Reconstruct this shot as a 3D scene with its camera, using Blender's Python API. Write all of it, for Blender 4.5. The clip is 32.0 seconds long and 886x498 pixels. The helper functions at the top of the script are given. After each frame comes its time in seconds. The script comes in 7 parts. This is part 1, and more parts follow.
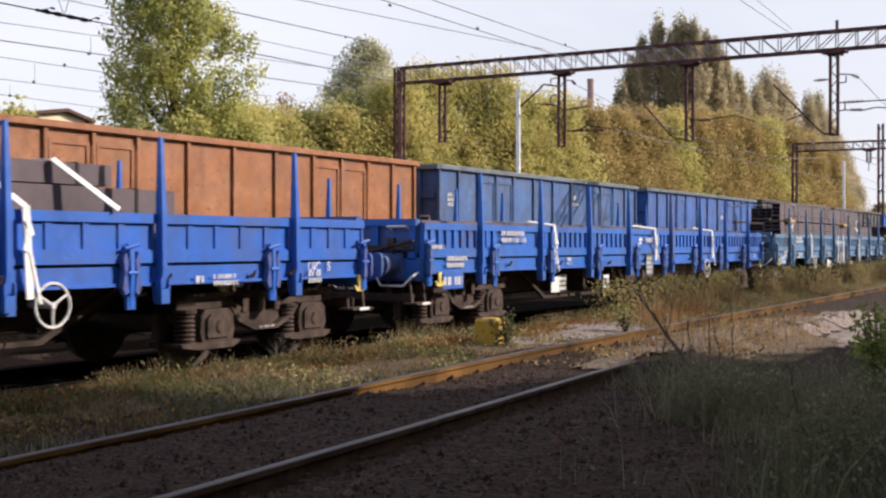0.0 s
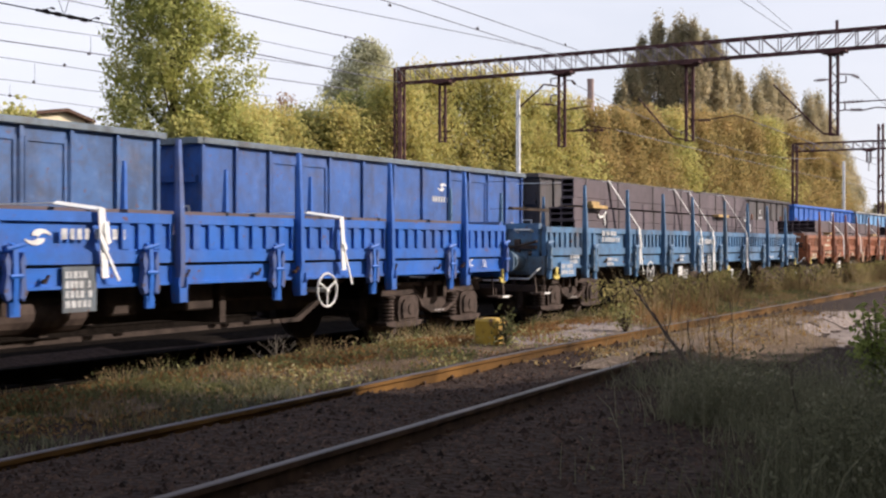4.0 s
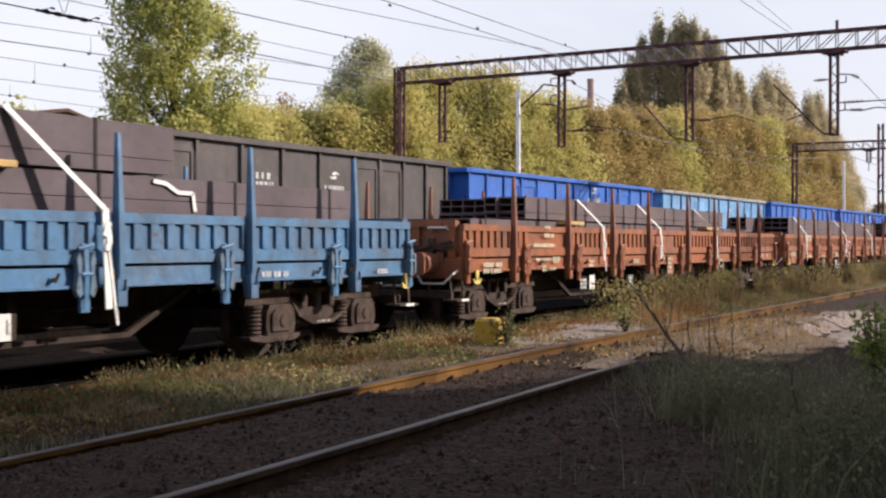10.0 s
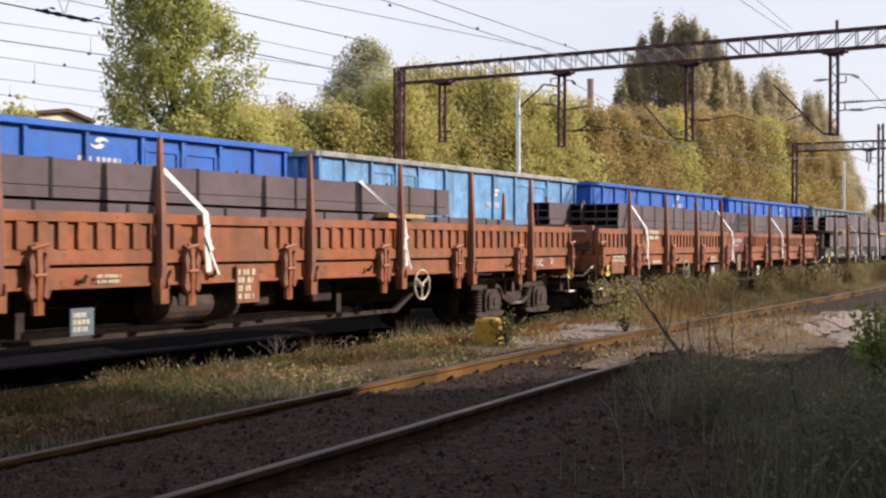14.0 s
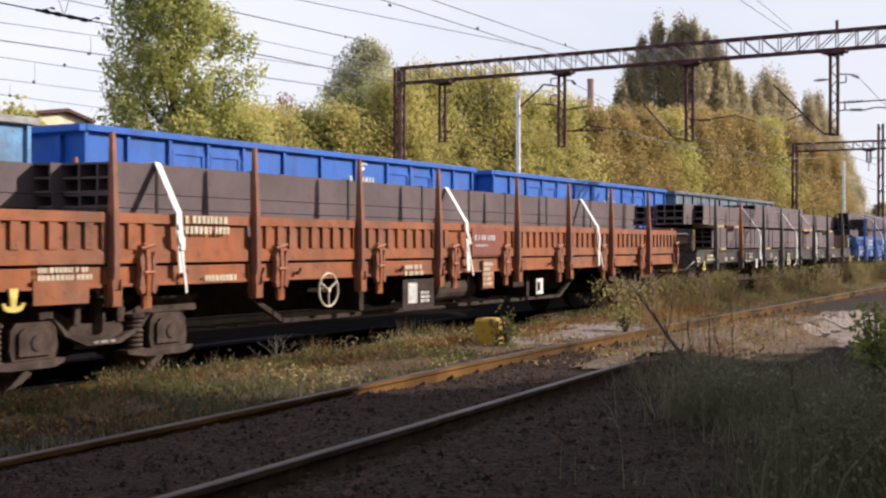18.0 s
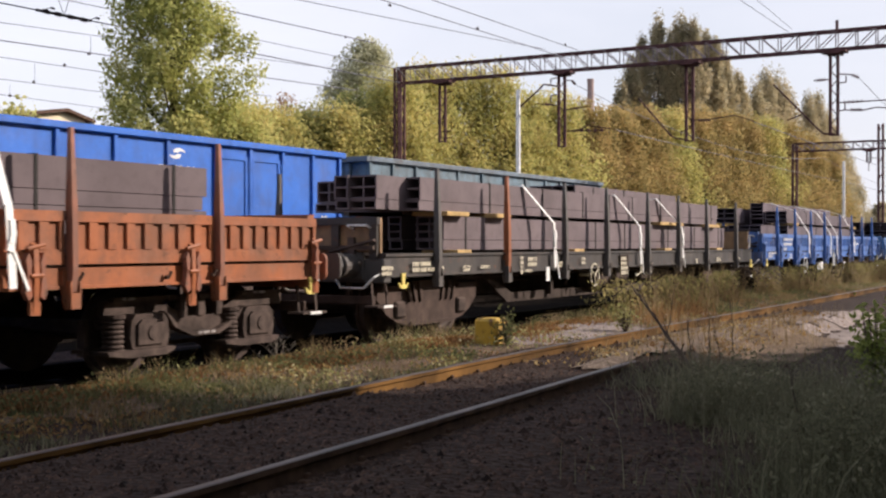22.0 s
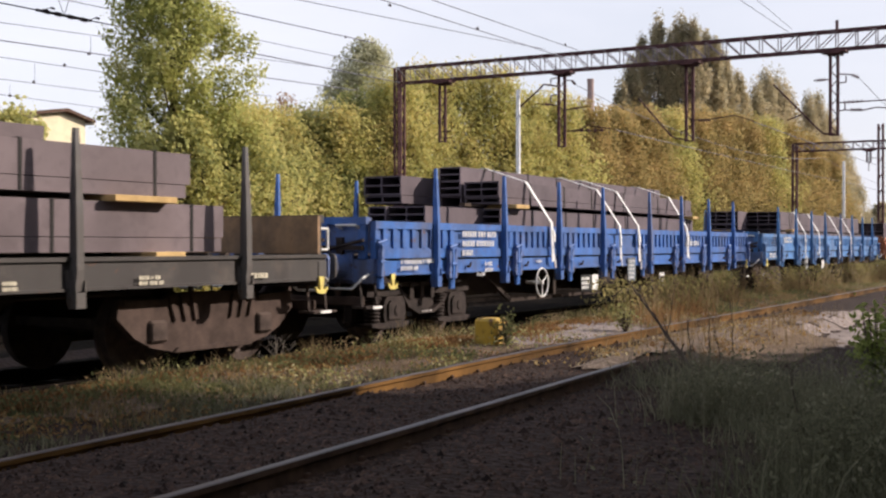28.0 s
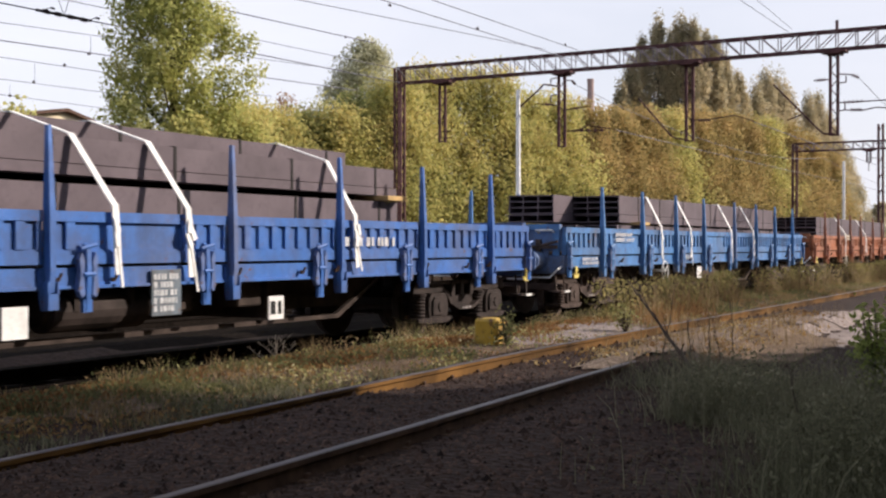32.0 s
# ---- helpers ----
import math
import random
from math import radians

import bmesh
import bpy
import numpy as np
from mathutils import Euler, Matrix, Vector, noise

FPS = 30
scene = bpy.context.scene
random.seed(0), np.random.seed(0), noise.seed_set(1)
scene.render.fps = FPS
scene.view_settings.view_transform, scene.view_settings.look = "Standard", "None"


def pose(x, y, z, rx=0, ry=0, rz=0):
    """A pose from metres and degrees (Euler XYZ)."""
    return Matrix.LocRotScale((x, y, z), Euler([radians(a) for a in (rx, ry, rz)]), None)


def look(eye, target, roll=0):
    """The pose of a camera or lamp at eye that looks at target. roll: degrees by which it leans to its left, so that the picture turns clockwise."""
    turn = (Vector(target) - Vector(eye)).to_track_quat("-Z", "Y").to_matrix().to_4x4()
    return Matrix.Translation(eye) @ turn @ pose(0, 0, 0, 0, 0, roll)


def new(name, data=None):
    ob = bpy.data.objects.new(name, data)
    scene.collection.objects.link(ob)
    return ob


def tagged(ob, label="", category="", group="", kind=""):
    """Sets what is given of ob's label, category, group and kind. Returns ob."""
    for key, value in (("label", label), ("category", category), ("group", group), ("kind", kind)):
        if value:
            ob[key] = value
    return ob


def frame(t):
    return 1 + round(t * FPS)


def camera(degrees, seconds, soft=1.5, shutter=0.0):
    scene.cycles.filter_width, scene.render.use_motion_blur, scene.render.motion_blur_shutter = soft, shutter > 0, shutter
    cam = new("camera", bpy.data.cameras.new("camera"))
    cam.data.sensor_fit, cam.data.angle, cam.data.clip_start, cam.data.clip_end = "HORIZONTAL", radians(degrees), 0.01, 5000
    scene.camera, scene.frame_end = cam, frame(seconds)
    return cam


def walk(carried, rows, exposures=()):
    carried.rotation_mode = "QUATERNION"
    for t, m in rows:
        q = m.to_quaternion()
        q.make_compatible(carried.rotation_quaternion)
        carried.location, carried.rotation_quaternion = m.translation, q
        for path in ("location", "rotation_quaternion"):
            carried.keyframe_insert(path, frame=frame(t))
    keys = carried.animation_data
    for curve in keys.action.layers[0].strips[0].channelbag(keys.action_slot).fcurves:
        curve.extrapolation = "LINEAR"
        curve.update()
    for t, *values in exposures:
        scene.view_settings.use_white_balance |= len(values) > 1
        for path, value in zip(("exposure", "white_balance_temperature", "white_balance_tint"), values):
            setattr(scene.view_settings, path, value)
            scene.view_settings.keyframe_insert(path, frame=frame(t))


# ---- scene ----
EYE_Z = 1.416          # the camera is held about 1.24 m above the rails
RT = 0.18              # rail top over the ground
FRONT_Y = 9.91         # middle of the track with the flat wagons
VIEW = radians(29.42)  # the view's angle to that track
cam = camera(40.73, 32.0, soft=2.3, shutter=0.25)
eye = Vector((0, 0, EYE_Z))
aim = eye + Vector((math.cos(VIEW), math.sin(VIEW), -0.0033)) * 50
walk(cam, [(0, look(eye, aim)), (32, look(eye, aim))], exposures=((0, 0.38, 6440, 16), (32, 0.38, 6440, 16)))

# way of the two trains, metres at each full second
FRONT_S = [0.0, -3.95, -7.91, -11.85, -15.77, -19.67, -23.55, -27.41, -31.2, -34.94, -38.64, -42.32, -45.99, -49.63, -53.25, -56.84, -60.39, -63.91, -67.41, -70.89, -74.34, -77.74, -81.09, -84.42, -87.71, -90.98, -94.26, -97.55, -100.88, -104.24, -107.62, -111.0, -114.41]
REAR_S = [0.0, -5.71, -11.39, -16.98, -22.51, -28.0, -33.44, -38.84, -44.19, -49.48, -54.69, -59.83, -64.93, -70.02, -75.1, -80.19, -85.29, -90.4, -95.51, -100.58, -105.55, -110.46, -115.34, -120.23, -125.11, -130.0, -134.89, -139.77, -144.66, -149.55, -154.44, -159.32, -164.21]
REAR_TURN = radians(-1.32)

# ---- light ----
world = bpy.data.worlds.new("sky")
scene.world = world
world.use_nodes = True
SUN_EL, SUN_AZ = radians(27), radians(-48)   # azimuth: angle from +x to the sun, seen from above


def build_world():
    nt = world.node_tree
    nt.nodes.clear()
    out = nt.nodes.new("ShaderNodeOutputWorld")
    bg = nt.nodes.new("ShaderNodeBackground")
    sky = nt.nodes.new("ShaderNodeTexSky")
    sky.sky_type = "NISHITA"
    sky.sun_disc = False
    sky.sun_elevation = SUN_EL
    sky.sun_rotation = math.pi / 2 - SUN_AZ
    sky.dust_density = 2.0
    tc = nt.nodes.new("ShaderNodeTexCoord")
    sep = nt.nodes.new("ShaderNodeSeparateXYZ")
    low = nt.nodes.new("ShaderNodeValToRGB")       # pale haze and thin cloud low down, clearer above
    e = low.color_ramp.elements
    e[0].position, e[1].position = 0.0, 0.55
    e[0].color, e[1].color = (0.97, 0.97, 0.97, 1), (0.45, 0.45, 0.45, 1)
    mid = e.new(0.24)
    mid.color = (0.86, 0.86, 0.86, 1)
    mp = nt.nodes.new("ShaderNodeMapping")
    mp.inputs["Scale"].default_value = (1.0, 1.0, 4.5)
    mp.inputs["Rotation"].default_value = (0.1, 0.05, 0.6)
    nz = nt.nodes.new("ShaderNodeTexNoise")
    nz.inputs["Scale"].default_value = 2.2
    nz.inputs["Detail"].default_value = 8
    nz.inputs["Distortion"].default_value = 0.6
    ramp = nt.nodes.new("ShaderNodeValToRGB")
    ramp.color_ramp.elements[0].position, ramp.color_ramp.elements[1].position = 0.32, 0.62
    ramp.color_ramp.elements[0].color = (0.80, 0.80, 0.80, 1)
    mul = nt.nodes.new("ShaderNodeMath")
    mul.operation = "MULTIPLY"
    mix = nt.nodes.new("ShaderNodeMixRGB")
    # thin cloud, brighter on the side that the sun lights from the front
    dot = nt.nodes.new("ShaderNodeVectorMath")
    dot.operation = "DOT_PRODUCT"
    dot.inputs[1].default_value = (math.cos(SUN_AZ), math.sin(SUN_AZ), 0)
    gain = nt.nodes.new("ShaderNodeMath")
    gain.operation = "MULTIPLY_ADD"
    gain.inputs[1].default_value, gain.inputs[2].default_value = -0.16, 0.96
    haze = nt.nodes.new("ShaderNodeVectorMath")
    haze.operation = "SCALE"
    haze.inputs[0].default_value = (8.0, 8.3, 8.85)
    nt.links.new(tc.outputs["Generated"], dot.inputs[0])
    nt.links.new(dot.outputs["Value"], gain.inputs[0])
    nt.links.new(gain.outputs[0], haze.inputs["Scale"])
    nt.links.new(haze.outputs["Vector"], mix.inputs["Color2"])
    nt.links.new(tc.outputs["Generated"], sep.inputs["Vector"])
    nt.links.new(sep.outputs["Z"], low.inputs["Fac"])
    nt.links.new(tc.outputs["Generated"], mp.inputs["Vector"])
    nt.links.new(mp.outputs["Vector"], nz.inputs["Vector"])
    nt.links.new(nz.outputs["Fac"], ramp.inputs["Fac"])
    nt.links.new(low.outputs["Color"], mul.inputs[0])
    nt.links.new(ramp.outputs["Color"], mul.inputs[1])
    nt.links.new(mul.outputs[0], mix.inputs["Fac"])
    nt.links.new(sky.outputs["Color"], mix.inputs["Color1"])
    nt.links.new(mix.outputs["Color"], bg.inputs["Color"])
    bg.inputs["Strength"].default_value = 0.1
    nt.links.new(bg.outputs["Background"], out.inputs["Surface"])


build_world()
sun = new("sun", bpy.data.lights.new("sun", "SUN"))
sun.data.energy, sun.data.angle, sun.data.color = 4.7, radians(0.6), (1.0, 0.9, 0.77)
sd = Vector((math.cos(SUN_EL) * math.cos(SUN_AZ), math.cos(SUN_EL) * math.sin(SUN_AZ), math.sin(SUN_EL)))
sun.matrix_world = look(sd * 100, (0, 0, 0))

# ---- materials ----


def base_mat(name, rough=0.6, metal=0.0, spec=0.15):
    m = bpy.data.materials.new(name)
    m.use_nodes = True
    b = m.node_tree.nodes["Principled BSDF"]
    b.inputs["Roughness"].default_value = rough
    b.inputs["Metallic"].default_value = metal
    b.inputs["Specular IOR Level"].default_value = spec
    return m, m.node_tree, b


def link(nt, a, ao, b, bi):
    nt.links.new(a.outputs[ao], b.inputs[bi])


def noise_node(nt, scale, detail=4.0, stretch=None, rough=0.55, space="Object"):
    tc = nt.nodes.new("ShaderNodeTexCoord")
    n = nt.nodes.new("ShaderNodeTexNoise")
    n.inputs["Scale"].default_value = scale
    n.inputs["Detail"].default_value = detail
    n.inputs["Roughness"].default_value = rough
    if stretch:
        mp = nt.nodes.new("ShaderNodeMapping")
        mp.inputs["Scale"].default_value = stretch
        link(nt, tc, space, mp, "Vector")
        link(nt, mp, "Vector", n, "Vector")
    else:
        link(nt, tc, space, n, "Vector")
    return n


def ramp_node(nt, src, out, p0, p1, c0=(0, 0, 0, 1), c1=(1, 1, 1, 1)):
    r = nt.nodes.new("ShaderNodeValToRGB")
    e = r.color_ramp.elements
    e[0].position, e[1].position, e[0].color, e[1].color = p0, p1, c0, c1
    link(nt, src, out, r, "Fac")
    return r


def mixed(nt, fac, fo, a, ao, b):
    """Mix node: a's output towards the plain colour b by fac."""
    x = nt.nodes.new("ShaderNodeMixRGB")
    link(nt, fac, fo, x, "Fac")
    if ao:
        link(nt, a, ao, x, "Color1")
    else:
        x.inputs["Color1"].default_value = (*a, 1)
    x.inputs["Color2"].default_value = (*b, 1)
    return x


def bump(nt, b, src, out, strength=0.3, dist=0.01):
    n = nt.nodes.new("ShaderNodeBump")
    n.inputs["Strength"].default_value = strength
    n.inputs["Distance"].default_value = dist
    link(nt, src, out, n, "Height")
    link(nt, n, "Normal", b, "Normal")


def paint(name, col, dirt=(0.05, 0.045, 0.04), amount=0.5, rust=(0.12, 0.05, 0.025), rust_at=0.615, rough=0.45, fade=0.3):
    """Weathered vehicle paint: fading in patches, streaks of dirt, a film of dust, specks of rust."""
    m, nt, b = base_mat(name, rough, 0.0, 0.3)
    oi = nt.nodes.new("ShaderNodeObjectInfo")
    n1 = noise_node(nt, 0.9, 5)
    pale = tuple(min(1, c * 1.25 + 0.03) for c in col)
    f1 = ramp_node(nt, n1, "Fac", 0.35, 0.7, (0, 0, 0, 1), (fade, fade, fade, 1))
    c1 = mixed(nt, f1, "Color", col, None, pale)
    tone = ramp_node(nt, oi, "Random", 0.0, 1.0, (0, 0, 0, 1), (0.14, 0.14, 0.14, 1))
    c1 = mixed(nt, tone, "Color", c1, "Color", tuple(c * 0.5 for c in col))
    n2 = noise_node(nt, 2.6, 5, (1.0, 1.0, 0.32), 0.58)
    f2 = ramp_node(nt, n2, "Fac", 0.45, 0.63, (0, 0, 0, 1), (amount, amount, amount, 1))
    c2 = mixed(nt, f2, "Color", c1, "Color", dirt)
    n4 = noise_node(nt, 1.7, 8, None, 0.68)
    f4 = ramp_node(nt, n4, "Fac", 0.5, 0.68, (0, 0, 0, 1), (amount * 0.9, amount * 0.9, amount * 0.9, 1))
    c2 = mixed(nt, f4, "Color", c2, "Color", (0.13, 0.105, 0.085))
    n5 = noise_node(nt, 3.2, 9, None, 0.74)         # crisp-edged grime and worn-through places
    f5 = ramp_node(nt, n5, "Fac", 0.49, 0.60, (0, 0, 0, 1), (min(0.8, amount * 1.1), min(0.8, amount * 1.1), min(0.8, amount * 1.1), 1))
    c2 = mixed(nt, f5, "Color", c2, "Color", tuple(0.5 * d + 0.3 * c + 0.008 for d, c in zip(dirt, col)))
    f6 = ramp_node(nt, n5, "Fac", 0.36, 0.45, (0.45 * fade, 0.45 * fade, 0.45 * fade, 1), (0, 0, 0, 1))
    c2 = mixed(nt, f6, "Color", c2, "Color", tuple(min(1, c * 1.3 + 0.10) for c in col))
    n3 = noise_node(nt, 7.0, 8, None, 0.7)
    f3 = ramp_node(nt, n3, "Fac", rust_at, rust_at + 0.05, (0, 0, 0, 1), (0.85, 0.85, 0.85, 1))
    c3 = mixed(nt, f3, "Color", c2, "Color", rust)
    link(nt, c3, "Color", b, "Base Color")
    r = ramp_node(nt, n2, "Fac", 0.4, 0.8, (rough, rough, rough, 1), (0.85, 0.85, 0.85, 1))
    link(nt, r, "Color", b, "Roughness")
    bump(nt, b, n3, "Fac", 0.15, 0.004)
    return m


def plain(name, col, rough=0.7, metal=0.0, vary=0.25, scale=6.0, bumps=0.2):
    m, nt, b = base_mat(name, rough, metal)
    n = noise_node(nt, scale, 6)
    dark = tuple(c * (1 - vary) for c in col)
    light = tuple(min(1, c * (1 + vary)) for c in col)
    r = ramp_node(nt, n, "Fac", 0.3, 0.7, (*dark, 1), (*light, 1))
    n2 = noise_node(nt, scale * 7, 4)
    f2 = ramp_node(nt, n2, "Fac", 0.5, 0.75, (0, 0, 0, 1), (0.4, 0.4, 0.4, 1))
    c2 = mixed(nt, f2, "Color", r, "Color", tuple(c * 0.55 for c in col))
    link(nt, c2, "Color", b, "Base Color")
    bump(nt, b, n2, "Fac", bumps, 0.01)
    return m


def leaf_mat(name, cols):
    m = bpy.data.materials.new(name)
    m.use_nodes = True
    nt = m.node_tree
    nt.nodes.clear()
    out = nt.nodes.new("ShaderNodeOutputMaterial")
    d, t, mx = nt.nodes.new("ShaderNodeBsdfDiffuse"), nt.nodes.new("ShaderNodeBsdfTranslucent"), nt.nodes.new("ShaderNodeMixShader")
    mx.inputs["Fac"].default_value = 0.48
    g = nt.nodes.new("ShaderNodeNewGeometry")
    r = nt.nodes.new("ShaderNodeValToRGB")
    e = r.color_ramp.elements
    while len(e) < len(cols):
        e.new(0.5)
    for i, c in enumerate(cols):
        e[i].position, e[i].color = i / (len(cols) - 1), (*c, 1)
    n = noise_node(nt, 0.35, 3)
    a = nt.nodes.new("ShaderNodeMath")
    a.operation = "MULTIPLY_ADD"
    a.inputs[1].default_value = 0.5
    b2 = nt.nodes.new("ShaderNodeMath")
    b2.operation = "MULTIPLY_ADD"
    b2.inputs[1].default_value, b2.inputs[2].default_value = 1.6, -0.55
    link(nt, n, "Fac", b2, 0)
    link(nt, g, "Random Per Island", a, 0)
    nt.links.new(b2.outputs[0], a.inputs[2])
    nt.links.new(a.outputs[0], r.inputs["Fac"])
    for s in (d, t):
        link(nt, r, "Color", s, "Color")
    nt.links.new(d.outputs[0], mx.inputs[1])
    nt.links.new(t.outputs[0], mx.inputs[2])
    nt.links.new(mx.outputs[0], out.inputs["Surface"])
    return m


BLUE_A = paint("royal_blue_paint", (0.012, 0.115, 0.52), amount=0.24, rust_at=0.65)
BLUE_B = paint("worn_blue_paint", (0.012, 0.122, 0.50), amount=0.24)
BLUE_C = paint("faded_blue_paint", (0.032, 0.128, 0.41), amount=0.38, fade=0.5)
BLUE_D = paint("light_blue_paint", (0.055, 0.185, 0.43), amount=0.38, fade=0.5)
TEAL = paint("faded_teal_paint", (0.072, 0.188, 0.35), amount=0.42, fade=0.45)
RED = paint("oxide_red_paint", (0.33, 0.103, 0.037), dirt=(0.12, 0.055, 0.03), amount=0.5, rust_at=0.6)
RUST_G = paint("rust_brown_paint", (0.31, 0.118, 0.042), dirt=(0.14, 0.055, 0.027), amount=0.34, rust_at=0.6, rough=0.36, fade=0.6)
GREY_D = paint("dark_grey_paint", (0.042, 0.036, 0.034), amount=0.5, fade=0.12)
OLIVE = paint("grey_brown_paint", (0.07, 0.06, 0.064), amount=0.5, rust_at=0.6)
G_NAVY = paint("old_blue_paint", (0.04, 0.115, 0.30), amount=0.4, fade=0.5)
G_BLUE = paint("bright_blue_paint", (0.014, 0.125, 0.52), amount=0.2, rust_at=0.75)
G_ROYAL = paint("deep_blue_paint", (0.026, 0.105, 0.365), amount=0.35, fade=0.4)
G_LIGHT = paint("pale_blue_paint", (0.13, 0.33, 0.60), amount=0.35, fade=0.8)
G_TEAL = paint("grey_teal_paint", (0.12, 0.19, 0.24), amount=0.4, fade=0.5)
def grimy(name, col):
    return paint(name, tuple(c * 0.85 + 0.02 for c in col), dirt=(0.10, 0.085, 0.075), amount=0.6, rust=(0.085, 0.05, 0.032), rust_at=0.6)


SKY_B = paint("sky_blue_board", (0.10, 0.25, 0.48), amount=0.3)
GRIMY = {m.name: grimy("grimy_" + m.name, c) for m, c in ((BLUE_A, (0.02, 0.095, 0.46)), (BLUE_B, (0.035, 0.115, 0.40)), (BLUE_C, (0.075, 0.16, 0.42)), (BLUE_D, (0.09, 0.19, 0.42)), (TEAL, (0.105, 0.215, 0.33)), (RED, (0.31, 0.085, 0.03)), (GREY_D, (0.055, 0.05, 0.048)))}
BLOCK_Y = paint("worn_block_yellow", (0.50, 0.32, 0.04), dirt=(0.10, 0.06, 0.028), amount=0.85, rust_at=0.54)
RIM_PALE = paint("dusty_pale_rim", (0.33, 0.34, 0.34), amount=0.4)
RIM_GREY = paint("dusty_grey_rim", (0.13, 0.17, 0.21), amount=0.4)
BOGIE = plain("bogie_grime", (0.072, 0.052, 0.044), 0.8, 0.0, 0.55, 5)
BOGIE_D = plain("oily_bogie_grime", (0.036, 0.027, 0.024), 0.75, 0.0, 0.55, 5)
BOGIE_L = plain("rust_dusted_bogie", (0.068, 0.047, 0.039), 0.85, 0.0, 0.4, 4)
FAINT = plain("worn_stencil_paint", (0.30, 0.28, 0.27), 0.8, 0.0, 0.5, 14)
RUSTY = plain("rusted_fitting", (0.07, 0.045, 0.034), 0.85, 0.0, 0.5, 9)
WHEEL_STEEL = plain("wheel_steel", (0.075, 0.055, 0.047), 0.7, 0.0, 0.3, 8)
STEEL_DARK = plain("underframe_grime", (0.052, 0.039, 0.033), 0.85, 0.0, 0.4, 5)
DUSTY = paint("dusty_brown_board", (0.30, 0.18, 0.09), amount=0.5)
# near-black for track under the trains: their shade is put into the colour
UNDER_SHADE = plain("oily_ballast", (0.012, 0.0095, 0.008), 0.95, 0.0, 0.5, 9, 0.8)
UNDER_SHADE.node_tree.nodes["Principled BSDF"].inputs["Specular IOR Level"].default_value = 0.02
BEAM = plain("mill_scale_steel", (0.12, 0.096, 0.108), 0.6, 0.0, 0.25, 1.2, 0.1)
BEAM_L = plain("brown_mill_steel", (0.148, 0.117, 0.124), 0.6, 0.0, 0.25, 1.2, 0.1)
BEAM_G = plain("grey_mill_steel", (0.126, 0.098, 0.104), 0.6, 0.0, 0.22, 1.2, 0.1)
BAND = plain("steel_band", (0.02, 0.018, 0.017), 0.6)
TIMBER = plain("raw_timber", (0.50, 0.34, 0.15), 0.8, 0.0, 0.25, 5)
STRAP = plain("white_strap", (0.80, 0.80, 0.78), 0.8, 0.0, 0.1, 6, 0.1)
WHITE = plain("white_paint", (0.72, 0.72, 0.70), 0.6, 0.0, 0.15, 9)
STENCIL = plain("white_stencil_paint", (0.52, 0.53, 0.54), 0.7, 0.0, 0.3, 14)
RED_PATCH = paint("fresh_red_patch", (0.23, 0.062, 0.038), amount=0.15)
CREAM = plain("cream_stencil", (0.60, 0.55, 0.42), 0.7, 0.0, 0.2, 9)
BLACK = plain("black_board", (0.02, 0.02, 0.02), 0.7)
YELLOW = plain("yellow_paint", (0.66, 0.54, 0.16), 0.6, 0.0, 0.25, 9)
RAIL_TOP = plain("worn_rail_head", (0.085, 0.066, 0.058), 0.4, 0.35, 0.6, 1.2, 0.1)
# darker than the far rail: the near rail's shade is put into its colour
RAIL_DARK = plain("grimy_rail", (0.075, 0.045, 0.03), 0.85, 0.0, 0.45, 5)
RAIL_RUST = plain("rusty_rail", (0.118, 0.060, 0.017), 0.9, 0.0, 0.75, 1.1)
WOOD_OLD = plain("old_sleeper_wood", (0.075, 0.055, 0.042), 0.9, 0.0, 0.4, 4)
SOOT = plain("sooty_iron", (0.035, 0.026, 0.028), 0.8, 0.0, 0.3, 6)
GANTRY_PALE = plain("gantry_lacing", (0.25, 0.215, 0.23), 0.7, 0.0, 0.3, 3)
GANTRY = plain("gantry_steel", (0.085, 0.040, 0.042), 0.75, 0.0, 0.4, 3)
WIRE = plain("overhead_wire", (0.20, 0.20, 0.24), 0.6, 0.3)
MAST = plain("white_mast", (0.90, 0.90, 0.89), 0.6, 0.0, 0.1, 2)
BRICK_CH = plain("chimney_brick", (0.40, 0.29, 0.26), 0.85)
WALL_Y = plain("yellow_render", (0.72, 0.63, 0.44), 0.85, 0.0, 0.12, 2)
ROOF = plain("brown_roof", (0.10, 0.06, 0.045), 0.8)
BARK = plain("bark", (0.085, 0.065, 0.05), 0.9, 0.0, 0.4, 5, 0.6)
DRYWOOD = plain("grey_dry_twig", (0.20, 0.175, 0.15), 0.9, 0.0, 0.3, 9)
PALE_L = leaf_mat("pale_shrub_leaves", [(0.42, 0.42, 0.17), (0.64, 0.60, 0.25), (0.82, 0.74, 0.38)])
POPLAR_L = leaf_mat("poplar_leaves", [(0.20, 0.23, 0.08), (0.44, 0.45, 0.15), (0.68, 0.62, 0.27)])
SILVER_L = leaf_mat("silver_green_leaves", [(0.27, 0.28, 0.19), (0.46, 0.46, 0.31), (0.66, 0.63, 0.46)])
REDDISH_L = leaf_mat("reddish_sparse_leaves", [(0.22, 0.13, 0.08), (0.40, 0.25, 0.15), (0.52, 0.40, 0.22)])
BUSH_L = leaf_mat("autumn_bush_leaves", [(0.22, 0.24, 0.095), (0.43, 0.42, 0.15), (0.62, 0.54, 0.21), (0.52, 0.37, 0.17)])
BUSH_G = leaf_mat("green_bush_leaves", [(0.14, 0.17, 0.075), (0.31, 0.325, 0.13), (0.54, 0.48, 0.20)])
